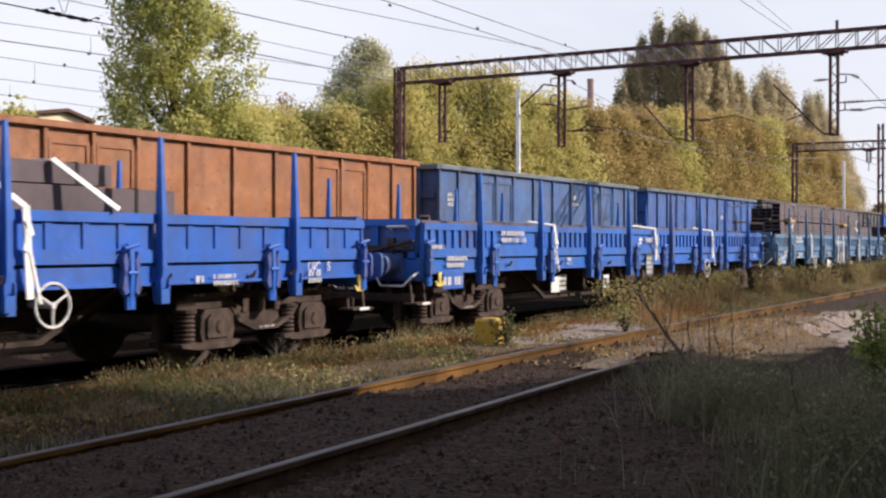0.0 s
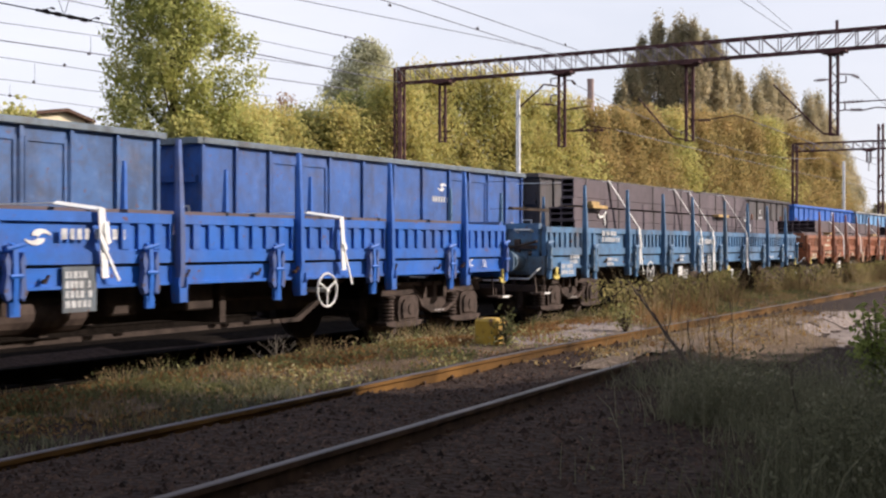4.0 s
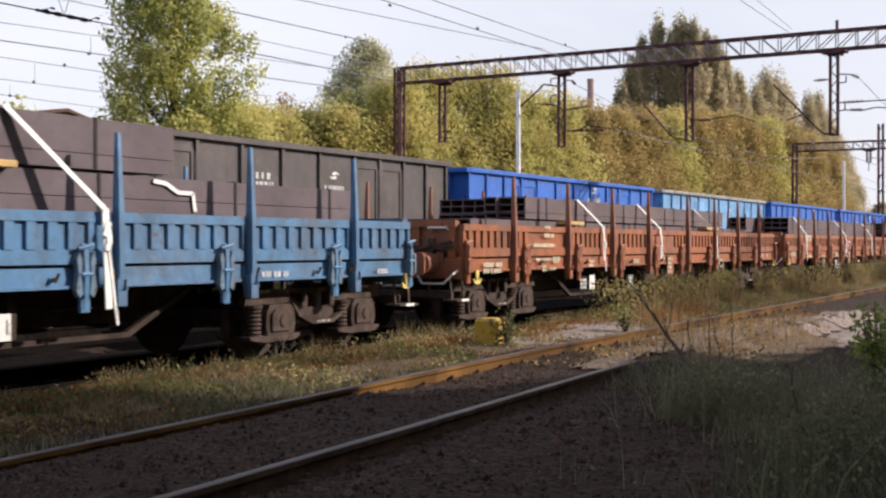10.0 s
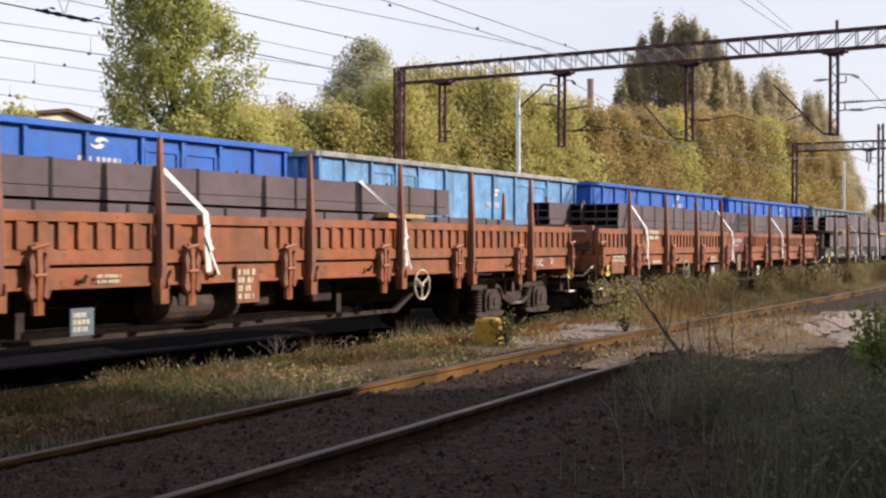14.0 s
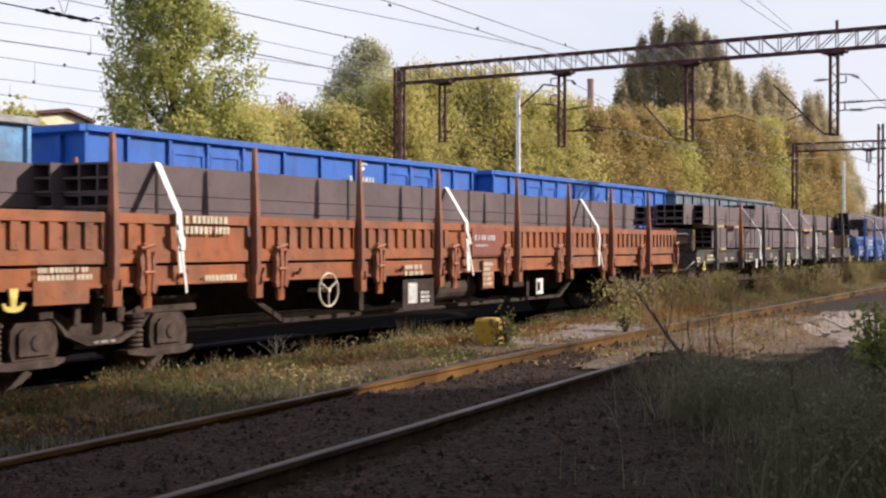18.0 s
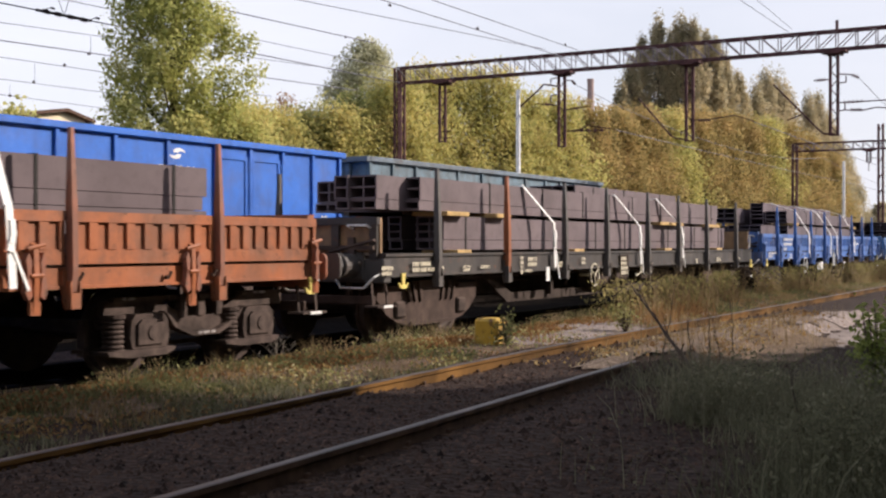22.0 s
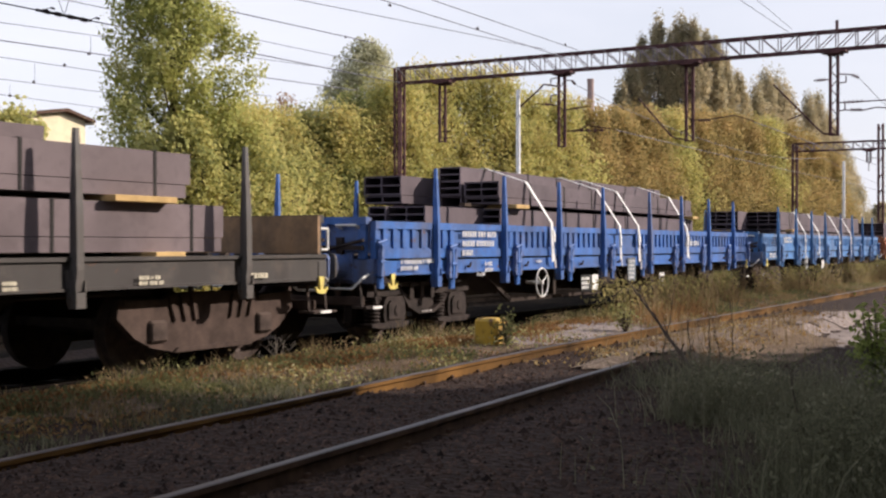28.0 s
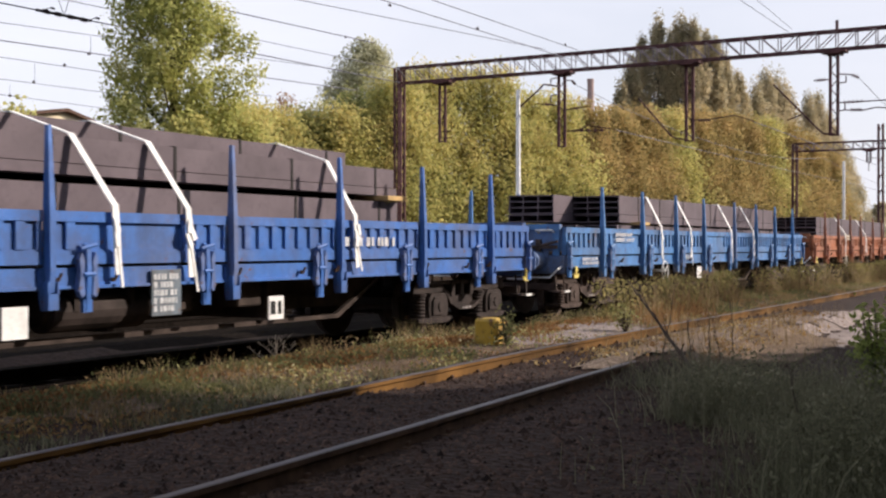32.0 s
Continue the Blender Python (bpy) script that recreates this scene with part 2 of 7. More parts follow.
BUSH_O = leaf_mat("orange_bush_leaves", [(0.16, 0.145, 0.062), (0.33, 0.27, 0.11), (0.49, 0.365, 0.16), (0.40, 0.25, 0.12)])
TALL_L = leaf_mat("poplar_autumn_leaves", [(0.24, 0.24, 0.155), (0.46, 0.405, 0.26), (0.64, 0.52, 0.34)])
FALLEN_L = leaf_mat("fallen_leaf", [(0.13, 0.07, 0.035), (0.24, 0.14, 0.06), (0.36, 0.26, 0.11), (0.62, 0.58, 0.40)])
DRY_L = leaf_mat("dry_weeds", [(0.11, 0.075, 0.042), (0.24, 0.175, 0.095), (0.46, 0.38, 0.24)])
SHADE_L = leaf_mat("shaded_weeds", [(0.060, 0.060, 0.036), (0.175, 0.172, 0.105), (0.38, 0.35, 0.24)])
SHRUB_L = leaf_mat("bright_shrub_leaves", [(0.10, 0.135, 0.04), (0.28, 0.325, 0.09), (0.50, 0.49, 0.18)])
GREEN_L = leaf_mat("green_weeds", [(0.055, 0.062, 0.03), (0.14, 0.145, 0.066), (0.31, 0.28, 0.13)])
BROWN_L = leaf_mat("brown_litter_grass", [(0.07, 0.042, 0.022), (0.16, 0.10, 0.05), (0.28, 0.20, 0.11)])
OLIVE_L = leaf_mat("olive_weed_leaves", [(0.09, 0.09, 0.04), (0.23, 0.205, 0.085), (0.44, 0.36, 0.15)])
LITTER_L = leaf_mat("rust_brown_litter", [(0.09, 0.045, 0.022), (0.22, 0.115, 0.05), (0.36, 0.22, 0.10)])
BRIGHT_L = leaf_mat("pale_weed_leaves", [(0.17, 0.18, 0.07), (0.33, 0.31, 0.13), (0.58, 0.52, 0.34)])

# ---- mesh helpers ----


def part(name, bm, mat, parent, label="", at=None):
    me = bpy.data.meshes.new(name)
    bm.to_mesh(me)
    bm.free()
    me.materials.append(mat)
    ob = new(name, me)
    ob.parent = parent
    if at is not None:
        ob.location = at
    if label:
        ob["label"] = label
    return ob


def again(ob, parent, at, name=None):
    """One more part on the same mesh."""
    o = new(name or ob.name.split(".")[0], ob.data)
    o.parent, o.location = parent, at
    return o


def empty(name, m):
    e = new(name)
    e.matrix_basis = m
    return e


def box(bm, x0, x1, y0, y1, z0, z1, bev=0.0):
    v = [bm.verts.new(p) for p in ((x0, y0, z0), (x1, y0, z0), (x1, y1, z0), (x0, y1, z0), (x0, y0, z1), (x1, y0, z1), (x1, y1, z1), (x0, y1, z1))]
    fs = [bm.faces.new([v[i] for i in q]) for q in ((3, 2, 1, 0), (4, 5, 6, 7), (0, 1, 5, 4), (1, 2, 6, 5), (2, 3, 7, 6), (3, 0, 4, 7))]
    if bev:
        es = list({e for f in fs for e in f.edges})
        bmesh.ops.bevel(bm, geom=es, offset=bev, segments=1, affect="EDGES", profile=0.5)
    return bm


def bar(bm, p0, p1, r, n=6, r1=None):
    p0, p1 = Vector(p0), Vector(p1)
    d = (p1 - p0)
    q = d.to_track_quat("Z", "Y")
    r1 = r if r1 is None else r1
    a = [bm.verts.new(p0 + q @ Vector((r * math.cos(2 * math.pi * i / n), r * math.sin(2 * math.pi * i / n), 0))) for i in range(n)]
    b = [bm.verts.new(p1 + q @ Vector((r1 * math.cos(2 * math.pi * i / n), r1 * math.sin(2 * math.pi * i / n), 0))) for i in range(n)]
    for i in range(n):
        bm.faces.new((a[i], a[(i + 1) % n], b[(i + 1) % n], b[i]))
    bm.faces.new(a[::-1])
    bm.faces.new(b)
    return bm


def beam4(bm, p0, p1, w, h, up=(0, 0, 1)):
    """Square bar from p0 to p1, w wide and h high."""
    p0, p1, up = Vector(p0), Vector(p1), Vector(up)
    d = (p1 - p0).normalized()
    s = d.cross(up).normalized() * w / 2
    u = s.cross(d).normalized() * h / 2
    a = [bm.verts.new(p0 + i * s + j * u) for i, j in ((-1, -1), (1, -1), (1, 1), (-1, 1))]
    b = [bm.verts.new(p1 + i * s + j * u) for i, j in ((-1, -1), (1, -1), (1, 1), (-1, 1))]
    for i in range(4):
        bm.faces.new((a[i], a[(i + 1) % 4], b[(i + 1) % 4], b[i]))
    bm.faces.new(a[::-1])
    bm.faces.new(b)
    return bm


def prism(bm, poly, axis, a0, a1):
    """Extrude a polygon of (u, w) along an axis: 'x' takes (y, z), 'y' takes (x, z)."""
    def pt(u, w, a):
        return (a, u, w) if axis == "x" else (u, a, w)
    a = [bm.verts.new(pt(u, w, a0)) for u, w in poly]
    b = [bm.verts.new(pt(u, w, a1)) for u, w in poly]
    n = len(poly)
    for i in range(n):
        bm.faces.new((a[i], a[(i + 1) % n], b[(i + 1) % n], b[i]))
    bm.faces.new(a[::-1])
    bm.faces.new(b)
    bmesh.ops.recalc_face_normals(bm, faces=bm.faces[:])
    return bm


def disc(bm, c, r, y0, y1, n=20):
    return bar(bm, (c[0], y0, c[1]), (c[0], y1, c[1]), r, n)


def ring(bm, c, R, r, n=20, m=6):
    """Torus in the x-z plane."""
    vs = [[bm.verts.new((c[0] + (R + r * math.cos(b)) * math.cos(a), c[1] + r * math.sin(b), c[2] + (R + r * math.cos(b)) * math.sin(a)))
           for b in [2 * math.pi * j / m for j in range(m)]] for a in [2 * math.pi * i / n for i in range(n)]]
    for i in range(n):
        for j in range(m):
            bm.faces.new((vs[i][j], vs[(i + 1) % n][j], vs[(i + 1) % n][(j + 1) % m], vs[i][(j + 1) % m]))
    return bm


def B():
    return bmesh.new()

# ---- ground and tracks ----


def near_mid(x):
    """Middle of the near track across the plan."""
    u = min(max((x - 2) / 13.0, 0), 1)
    return 4.78 + 0.52 * u * u * (3 - 2 * u)


DROP = 0.14      # the tracks of the two trains lie lower than the near one


def rear_mid(x):
    return 16.4 / math.cos(REAR_TURN) + math.tan(REAR_TURN) * x


def ground_z(x, y):
    z = 0.05 * noise.noise((x * 0.35, y * 0.35, 0)) + 0.02 * noise.noise((x * 1.7, y * 1.7, 3))
    d = abs(y - near_mid(x))
    if -20 < x < 130 and d < 2.2:      # ballast of the near track, level with its sleepers
        z = z * 0.5 + 0.055 * min(1, (2.2 - d) / 0.9)
    # added heap that hides the far rail's web, in place of shade on it
    if x < 9.8 and d < 0.74:      # heaped higher between the rails at the near end
        z += 0.075 * min(1, (9.8 - x) / 1.2) * min(1, (0.74 - d) / 0.06)
    e = abs(y - near_mid(x) + 0.753)
    if x > 11.2 and e < 0.7:      # soil that buries the nearest rail
        z += 0.165 * min(1, (x - 11.2) / 1.3) * min(1, (0.7 - e) / 0.35)
    if -20 < x < 100 and 6.7 < y < 9.1:      # low shoulder between the tracks
        z += 0.10 * math.sin(math.pi * (y - 6.7) / 2.4) ** 0.7
    if y > 8.0:
        z -= DROP * min(1, (y - 8.0) / 0.8)
    if 8.75 < y < 12.9 or -2.9 < y - rear_mid(x) < 2.9:      # troughs that hold the trains' track beds
        z -= 0.09
    if y > 19:
        z += min((y - 19) * 0.03, 0.5)
    return z


def ground_mat():
    m, nt, b = base_mat("ballast_and_soil", 0.95)
    g = noise_node(nt, 22, 3, None, 0.6)
    stones = nt.nodes.new("ShaderNodeTexVoronoi")
    stones.inputs["Scale"].default_value = 16
    tc = nt.nodes.new("ShaderNodeTexCoord")
    link(nt, tc, "Object", stones, "Vector")
    r1 = ramp_node(nt, stones, "Color", 0.1, 0.9, (0.014, 0.0085, 0.0066, 1), (0.056, 0.034, 0.026, 1))
    f = noise_node(nt, 0.55, 6)
    f1 = ramp_node(nt, f, "Fac", 0.42, 0.6)
    c1 = mixed(nt, f1, "Color", r1, "Color", (0.034, 0.0215, 0.0155))
    g1 = ramp_node(nt, g, "Fac", 0.55, 0.75, (0, 0, 0, 1), (0.6, 0.6, 0.6, 1))
    c2 = mixed(nt, g1, "Color", c1, "Color", (0.075, 0.046, 0.028))
    link(nt, c2, "Color", b, "Base Color")
    bump(nt, b, stones, "Distance", 0.8, 0.03)
    return m


GROUND = ground_mat()


def build_ground():
    xs = sorted({-3000, -600, -150, -60, -30, 80, 100, 130, 180, 260, 400, 800, 1600, 3000} | {x * 0.5 for x in range(-40, 130)})
    ys = sorted({-3000, -600, -150, -60, -30, -15, 30, 34, 40, 60, 100, 200, 500, 1200, 3000} | {y * 0.4 for y in range(-20, 70)} | {3.9 + 0.06 * y for y in range(36)})
    bm = B()
    vs = [[bm.verts.new((x, y, ground_z(x, y) if abs(x) < 200 and -30 < y < 100 else 0)) for x in xs] for y in ys]
    for j in range(len(ys) - 1):
        for i in range(len(xs) - 1):
            bm.faces.new((vs[j][i], vs[j][i + 1], vs[j + 1][i + 1], vs[j + 1][i]))
    g = part("ground", bm, GROUND, None)
    for p in g.data.polygons:
        p.use_smooth = True
    tagged(g, "trackside ground of dark ballast, soil and dry litter", "ground", kind="structure")


RAIL_PROFILE = [(-0.065, 0), (0.065, 0), (0.065, 0.012), (0.012, 0.03), (0.012, 0.115), (0.034, 0.125), (0.034, 0.155), (0.024, 0.16), (-0.024, 0.16), (-0.034, 0.155), (-0.034, 0.125), (-0.012, 0.115), (-0.012, 0.03), (-0.065, 0.012)]


def rail(parent, path, top, label, web=RAIL_RUST, head=RAIL_TOP):
    """Rail along (x, y) points with its head at height top: rusty foot and web, worn head."""
    for nm, idx, mat in (("rail", range(14), web), ("rail_head", (6, 7, 8, 9), head)):
        bm = B()
        prof = [RAIL_PROFILE[i] for i in idx]
        lift = 0.002 if nm == "rail_head" else 0.0
        rings = [[bm.verts.new((x, y + u * (1.04 if lift else 1), top - 0.16 + w + lift)) for u, w in prof] for x, y in path]
        n = len(prof)
        for a, b in zip(rings, rings[1:]):
            for i in range(n if nm == "rail" else n - 1):
                bm.faces.new((a[i], b[i], b[(i + 1) % n], a[(i + 1) % n]))
        bmesh.ops.recalc_face_normals(bm, faces=bm.faces[:])
        o = part(nm, bm, mat, parent)
        if nm == "rail":
            o["label"] = label


def track(name, mid, x0, x1, top, label, near=True):
    t = tagged(empty(name, pose(0, 0, 0)), label, "railway track", kind="structure")
    xs = [x0 + (x1 - x0) * i / 60 for i in range(61)]
    for s in (-0.753, 0.753):
        # under the trains, rails and sleepers take the same painted shade
        rail(t, [(x, mid(x) + s) for x in xs], top, "rusty rail with a worn head", (RAIL_DARK if s < 0 else RAIL_RUST) if near else UNDER_SHADE, RAIL_TOP if near else UNDER_SHADE)
    if not near:      # ballast bed between the sleepers, near-black to paint the shade under the trains
        bm = B()
        ys = [-1.55, -1.2, -0.8, -0.4, 0.0, 0.4, 0.8, 1.2, 1.6, 2.0, 2.5, 3.1]
        ys = ys if mid is front_mid else [-y for y in ys[:4:-1]] + ys[4:]
        gx = [x0 + (x1 - x0) * i / 240 for i in range(241)]
        g = [[bm.verts.new((x, mid(x) + y, top - 0.19 + 0.025 * noise.noise((x * 2.1, y * 2.1, 4)) - (0.12 if y in (ys[0], ys[-1]) else 0))) for y in ys] for x in gx]
        for a, b in zip(g, g[1:]):
            for i in range(len(ys) - 1):
                bm.faces.new((a[i], b[i], b[i + 1], a[i + 1]))
        part("ballast_bed", bm, UNDER_SHADE, t)
    x = max(x0, -6)
    sleeper = None
    while x < min(x1, 70):
        at = (x, mid(x), top - 0.16)
        if sleeper is None:
            bm = B()
            box(bm, -0.125, 0.125, -1.28, 1.28, -0.16, -0.012, 0.012)
            sleeper = part("sleeper", bm, WOOD_OLD if near else UNDER_SHADE, t, at=at)
        else:
            again(sleeper, t, at)
        x += 0.62
    if near:      # clips that hold the rails' feet
        bm = B()
        box(bm, -0.07, 0.07, -0.085, -0.014, -0.165, -0.118, 0.008)
        box(bm, -0.022, 0.022, -0.062, -0.030, -0.120, -0.085, 0.006)
        clip = None
        for i in range(40):
            x = 4.4 + 0.62 * i
            for s in (-0.753, 0.753):
                at = (x, mid(x) + s, top)
                if clip is None:
                    clip = part("rail_clip", bm, RAIL_DARK, t, at=at)
                else:
                    again(clip, t, at)
    return t


def front_mid(x):
    return FRONT_Y


build_ground()
track("track_near", near_mid, -8, 120, RT, "near siding track with rusty rails among dark ballast")
track("track_front", front_mid, -20, 160, RT - DROP, "track under the flat wagons", False)
track("track_rear", rear_mid, -20, 150, RT - DROP, "track under the open wagons", False)

# ---- the wagons ----
KEYED = []       # (thing, train, place along its train)
WHEELS = []      # (wheel or axle, place on its bogie along and across, train)


def steel_mesh(name, bm, mat):
    me = bpy.data.meshes.new(name)
    bm.to_mesh(me)
    bm.free()
    me.materials.append(mat)
    return me


def lathe(bm, prof, n=28):
    """Turn a profile of (radius, y) round the y axis; the ends are closed."""
    rings = [[bm.verts.new((r * math.cos(2 * math.pi * i / n), y, r * math.sin(2 * math.pi * i / n))) for i in range(n)] for r, y in prof]
    for a, b in zip(rings, rings[1:]):
        for i in range(n):
            bm.faces.new((a[i], a[(i + 1) % n], b[(i + 1) % n], b[i]))
    bm.faces.new(rings[0])
    bm.faces.new(rings[-1][::-1])
    bmesh.ops.recalc_face_normals(bm, faces=bm.faces[:])


def wheel_mesh(s):
    """Flange, tread, rim, dished web and hub of one wheel; s: the side of its track."""
    bm = B()
    lathe(bm, [(r, s * y) for r, y in ((0.09, -0.075), (0.40, -0.07), (0.488, -0.072), (0.488, -0.045), (0.462, -0.035), (0.46, 0.062), (0.385, 0.066), (0.37, 0.03), (0.33, 0.0), (0.17, 0.015), (0.15, 0.075), (0.09, 0.085))])
    return steel_mesh("wheel", bm, WHEEL_STEEL)


def axle_mesh():
    bm = B()
    bar(bm, (0, -1.02, 0), (0, 1.02, 0), 0.075, 10)
    return steel_mesh("axle", bm, WHEEL_STEEL)


def axle_box_mesh(kind, s):
    """Box over the axle's end, wheel middle at the origin's x, rail top at z = 0."""
    bm = B()
    if kind == "cast":
        u, v = sorted((s * 0.88, s * 1.17))
        prism(bm, [(-0.25, 0.31), (-0.28, 0.42), (-0.26, 0.60), (-0.20, 0.665), (0.20, 0.665), (0.27, 0.60), (0.29, 0.42), (0.26, 0.31)], "y", u, v)
        u, v = sorted((s * 1.17, s * 1.20))
        prism(bm, [(-0.19, 0.35), (-0.19, 0.56), (-0.13, 0.61), (0.13, 0.61), (0.19, 0.56), (0.19, 0.35)], "y", u, v)
        disc(bm, (0.02, 0.47), 0.075, *sorted((s * 1.19, s * 1.215)), 12)
        u, v = sorted((s * 0.90, s * 1.18))
        prism(bm, [(-0.60, 0.305), (-0.58, 0.262), (-0.30, 0.225), (0.25, 0.225), (0.36, 0.262), (0.38, 0.305)], "y", u, v)
    else:
        box(bm, -0.14, 0.14, s * 1.02 - 0.1, s * 1.02 + 0.12, 0.34, 0.58, 0.03)
    return steel_mesh("axle_box", bm, BOGIE)


def spring_mesh(s):
    """Coil spring between its seats, as one turned shape with deep grooves."""
    bm = B()
    prof = [(0.125, 0.29), (0.125, 0.315)]
    for k in range(6):
        zz = 0.345 + k * 0.05
        prof += [(0.075, zz - 0.025), (0.108, zz - 0.016), (0.115, zz), (0.108, zz + 0.016)]
    prof += [(0.075, 0.62), (0.13, 0.63), (0.13, 0.67)]
    lathe(bm, prof, 14)
    bmesh.ops.rotate(bm, verts=bm.verts[:], cent=(0, 0, 0), matrix=Matrix.Rotation(math.pi / 2, 3, "X"))
    bmesh.ops.translate(bm, verts=bm.verts[:], vec=(0, s * 1.06, 0))
    return steel_mesh("spring", bm, BOGIE)


def brake_shoe_mesh(s):
    bm = B()
    prism(bm, [(-0.05, 0.24), (0.05, 0.26), (0.03, 0.62), (-0.03, 0.62)], "y", s * 0.78 - 0.05, s * 0.78 + 0.05)
    return steel_mesh("brake_shoe", bm, BOGIE)


AXLE = axle_mesh()
WHEEL_OF = {s: wheel_mesh(s) for s in (-1, 1)}
SPRING = {s: spring_mesh(s) for s in (-1, 1)}
SHOE = {s: brake_shoe_mesh(s) for s in (-1, 1)}
AXLE_BOX = {(k, s): axle_box_mesh(k, s) for k in ("cast", "pressed") for s in (-1, 1)}


def side_frame_mesh(kind, s):
    """One side frame of a bogie, middle at the origin, rail top at z = 0."""
    bm = B()
    y0, y1 = sorted((s * 0.97, s * 1.07))
    if kind == "cast":      # bow-shaped side frame
        prism(bm, [(-1.46, 0.67), (-1.42, 0.80), (-1.1, 0.85), (-0.70, 0.83), (-0.46, 0.70), (-0.2, 0.60), (0.2, 0.60), (0.46, 0.70), (0.70, 0.83), (1.1, 0.85), (1.42, 0.80), (1.46, 0.67),
                   (0.62, 0.67), (0.50, 0.52), (0.22, 0.41), (-0.22, 0.41), (-0.50, 0.52), (-0.62, 0.67)], "y", y0, y1)
        ya, yb = sorted((s * 1.06, s * 1.16))
        prism(bm, [(-0.62, 0.64), (-0.50, 0.50), (-0.22, 0.39), (0.22, 0.39), (0.50, 0.50), (0.62, 0.64), (0.66, 0.68), (0.56, 0.62), (0.47, 0.54), (0.2, 0.44), (-0.2, 0.44), (-0.47, 0.54), (-0.56, 0.62), (-0.66, 0.68)], "y", ya, yb)
        for x in (-1.40, 0.62):
            box(bm, x, x + 0.78, ya, yb, 0.80, 0.845)
        for x in (-0.30, 0.0, 0.30):
            box(bm, x - 0.05, x + 0.05, y0 - 0.02, y1 + 0.02, 0.60, 0.84)
        box(bm, -0.5, 0.5, y0, y1, 0.78, 0.84)
    else:                   # deep pressed side frame
        prism(bm, [(-1.48, 0.62), (-1.44, 0.82), (-0.80, 0.80), (-0.55, 0.86), (0.55, 0.86), (0.80, 0.80), (1.44, 0.82), (1.48, 0.62), (1.22, 0.40), (0.98, 0.29), (0.62, 0.22), (-0.62, 0.22), (-0.98, 0.29), (-1.22, 0.40)], "y", y0, y1)
        ya, yb = (y0 - 0.035, y0) if s < 0 else (y1, y1 + 0.035)
        for x, lean in ((-0.62, -0.1), (-0.46, -0.08), (-0.30, -0.06), (0.30, 0.06), (0.46, 0.08), (0.62, 0.1)):
            prism(bm, [(x - 0.025, 0.56), (x + 0.025, 0.56), (x + lean + 0.03, 0.85), (x + lean - 0.03, 0.85)], "y", ya, yb)
        prism(bm, [(-1.40, 0.76), (-0.78, 0.74), (-0.78, 0.79), (-1.42, 0.81)], "y", ya, yb)
        prism(bm, [(0.78, 0.74), (1.40, 0.76), (1.42, 0.81), (0.78, 0.79)], "y", ya, yb)
        prism(bm, [(-0.66, 0.22), (0.66, 0.22), (0.60, 0.27), (-0.60, 0.27)], "y", ya, yb)
    return steel_mesh("side_frame", bm, BOGIE if kind == "cast" else BOGIE_L)


def end_beam_mesh():
    bm = B()
    box(bm, -0.05, 0.05, -0.97, 0.97, 0.50, 0.60)
    return steel_mesh("end_beam", bm, BOGIE)


def brake_rod_mesh(s):
    bm = B()
    bar(bm, (-1.6, s * 0.78, 0.30), (1.6, s * 0.78, 0.30), 0.025, 6)
    return steel_mesh("brake_rod", bm, BOGIE)


def bogie_mark_mesh(s):
    """Worn stencil bars on the side frame."""
    bm = B()
    u, v = sorted((s * 1.162, s * 1.165))
    for x, w, z in ((-1.28, 0.05, 0.815), (-1.20, 0.09, 0.815), (-0.14, 0.06, 0.405), (-0.05, 0.10, 0.405), (0.08, 0.06, 0.405), (0.82, 0.08, 0.815), (0.93, 0.10, 0.815)):
        box(bm, x, x + w, u, v, z, z + 0.028)
    return steel_mesh("bogie_mark", bm, FAINT)


def bolster_mesh():
    """Cross bolster and pivot that carry the wagon."""
    bm = B()
    box(bm, -0.2, 0.2, -1.0, 1.0, 0.45, 0.72, 0.03)
    bar(bm, (0, 0, 0.7), (0, 0, 1.06), 0.3, 16)
    return steel_mesh("bogie", bm, BOGIE)


BOLSTER = bolster_mesh()
END_BEAM = end_beam_mesh()
BOGIE_MARK = {s: bogie_mark_mesh(s) for s in (-1, 1)}
BRAKE_ROD = {s: brake_rod_mesh(s) for s in (-1, 1)}
SIDE_FRAME = {(k, s): side_frame_mesh(k, s) for k in ("cast", "pressed") for s in (-1, 1)}


def bogies(wagon, xs, kind, train):
    for x in xs:
        b = new("bogie", BOLSTER)
        b.parent, b.location = wagon, (x, 0, -DROP)
        pieces = [("end_beam", END_BEAM, -1.25), ("end_beam", END_BEAM, 1.25)]
        for s in (-1, 1):
            pieces.append(("side_frame", SIDE_FRAME[kind, s], 0))
            if kind == "cast":
                pieces += [("brake_rod", BRAKE_ROD[s], 0), ("bogie_mark", BOGIE_MARK[s], 0)]
        for name, me, px in pieces:
            p = new(name, me)
            p.parent, p.location = b, (px, 0, 0)
            if name == "bogie_mark":
                p["kind"] = "stuff"
        for dx in (-0.9, 0.9):
            a = new("axle", AXLE)
            a.parent, a.location = b, (dx, 0, 0.46)
            WHEELS.append((a, dx, 0, train))
            for s in (-1, 1):
                w = new("wheel", WHEEL_OF[s])
                w.parent, w.location = b, (dx, s * 0.72, 0.46)
                WHEELS.append((w, dx, s * 0.72, train))
                pieces = [("axle_box", AXLE_BOX[kind, s], dx)]
                if kind == "cast":
                    pieces.append(("spring", SPRING[s], dx - 0.42))
                    pieces += [("brake_shoe", SHOE[s], dx + o) for o in (-0.54, 0.54)]
                for name, me, px in pieces:
                    p = new(name, me)
                    p.parent, p.location = b, (px, 0, 0)


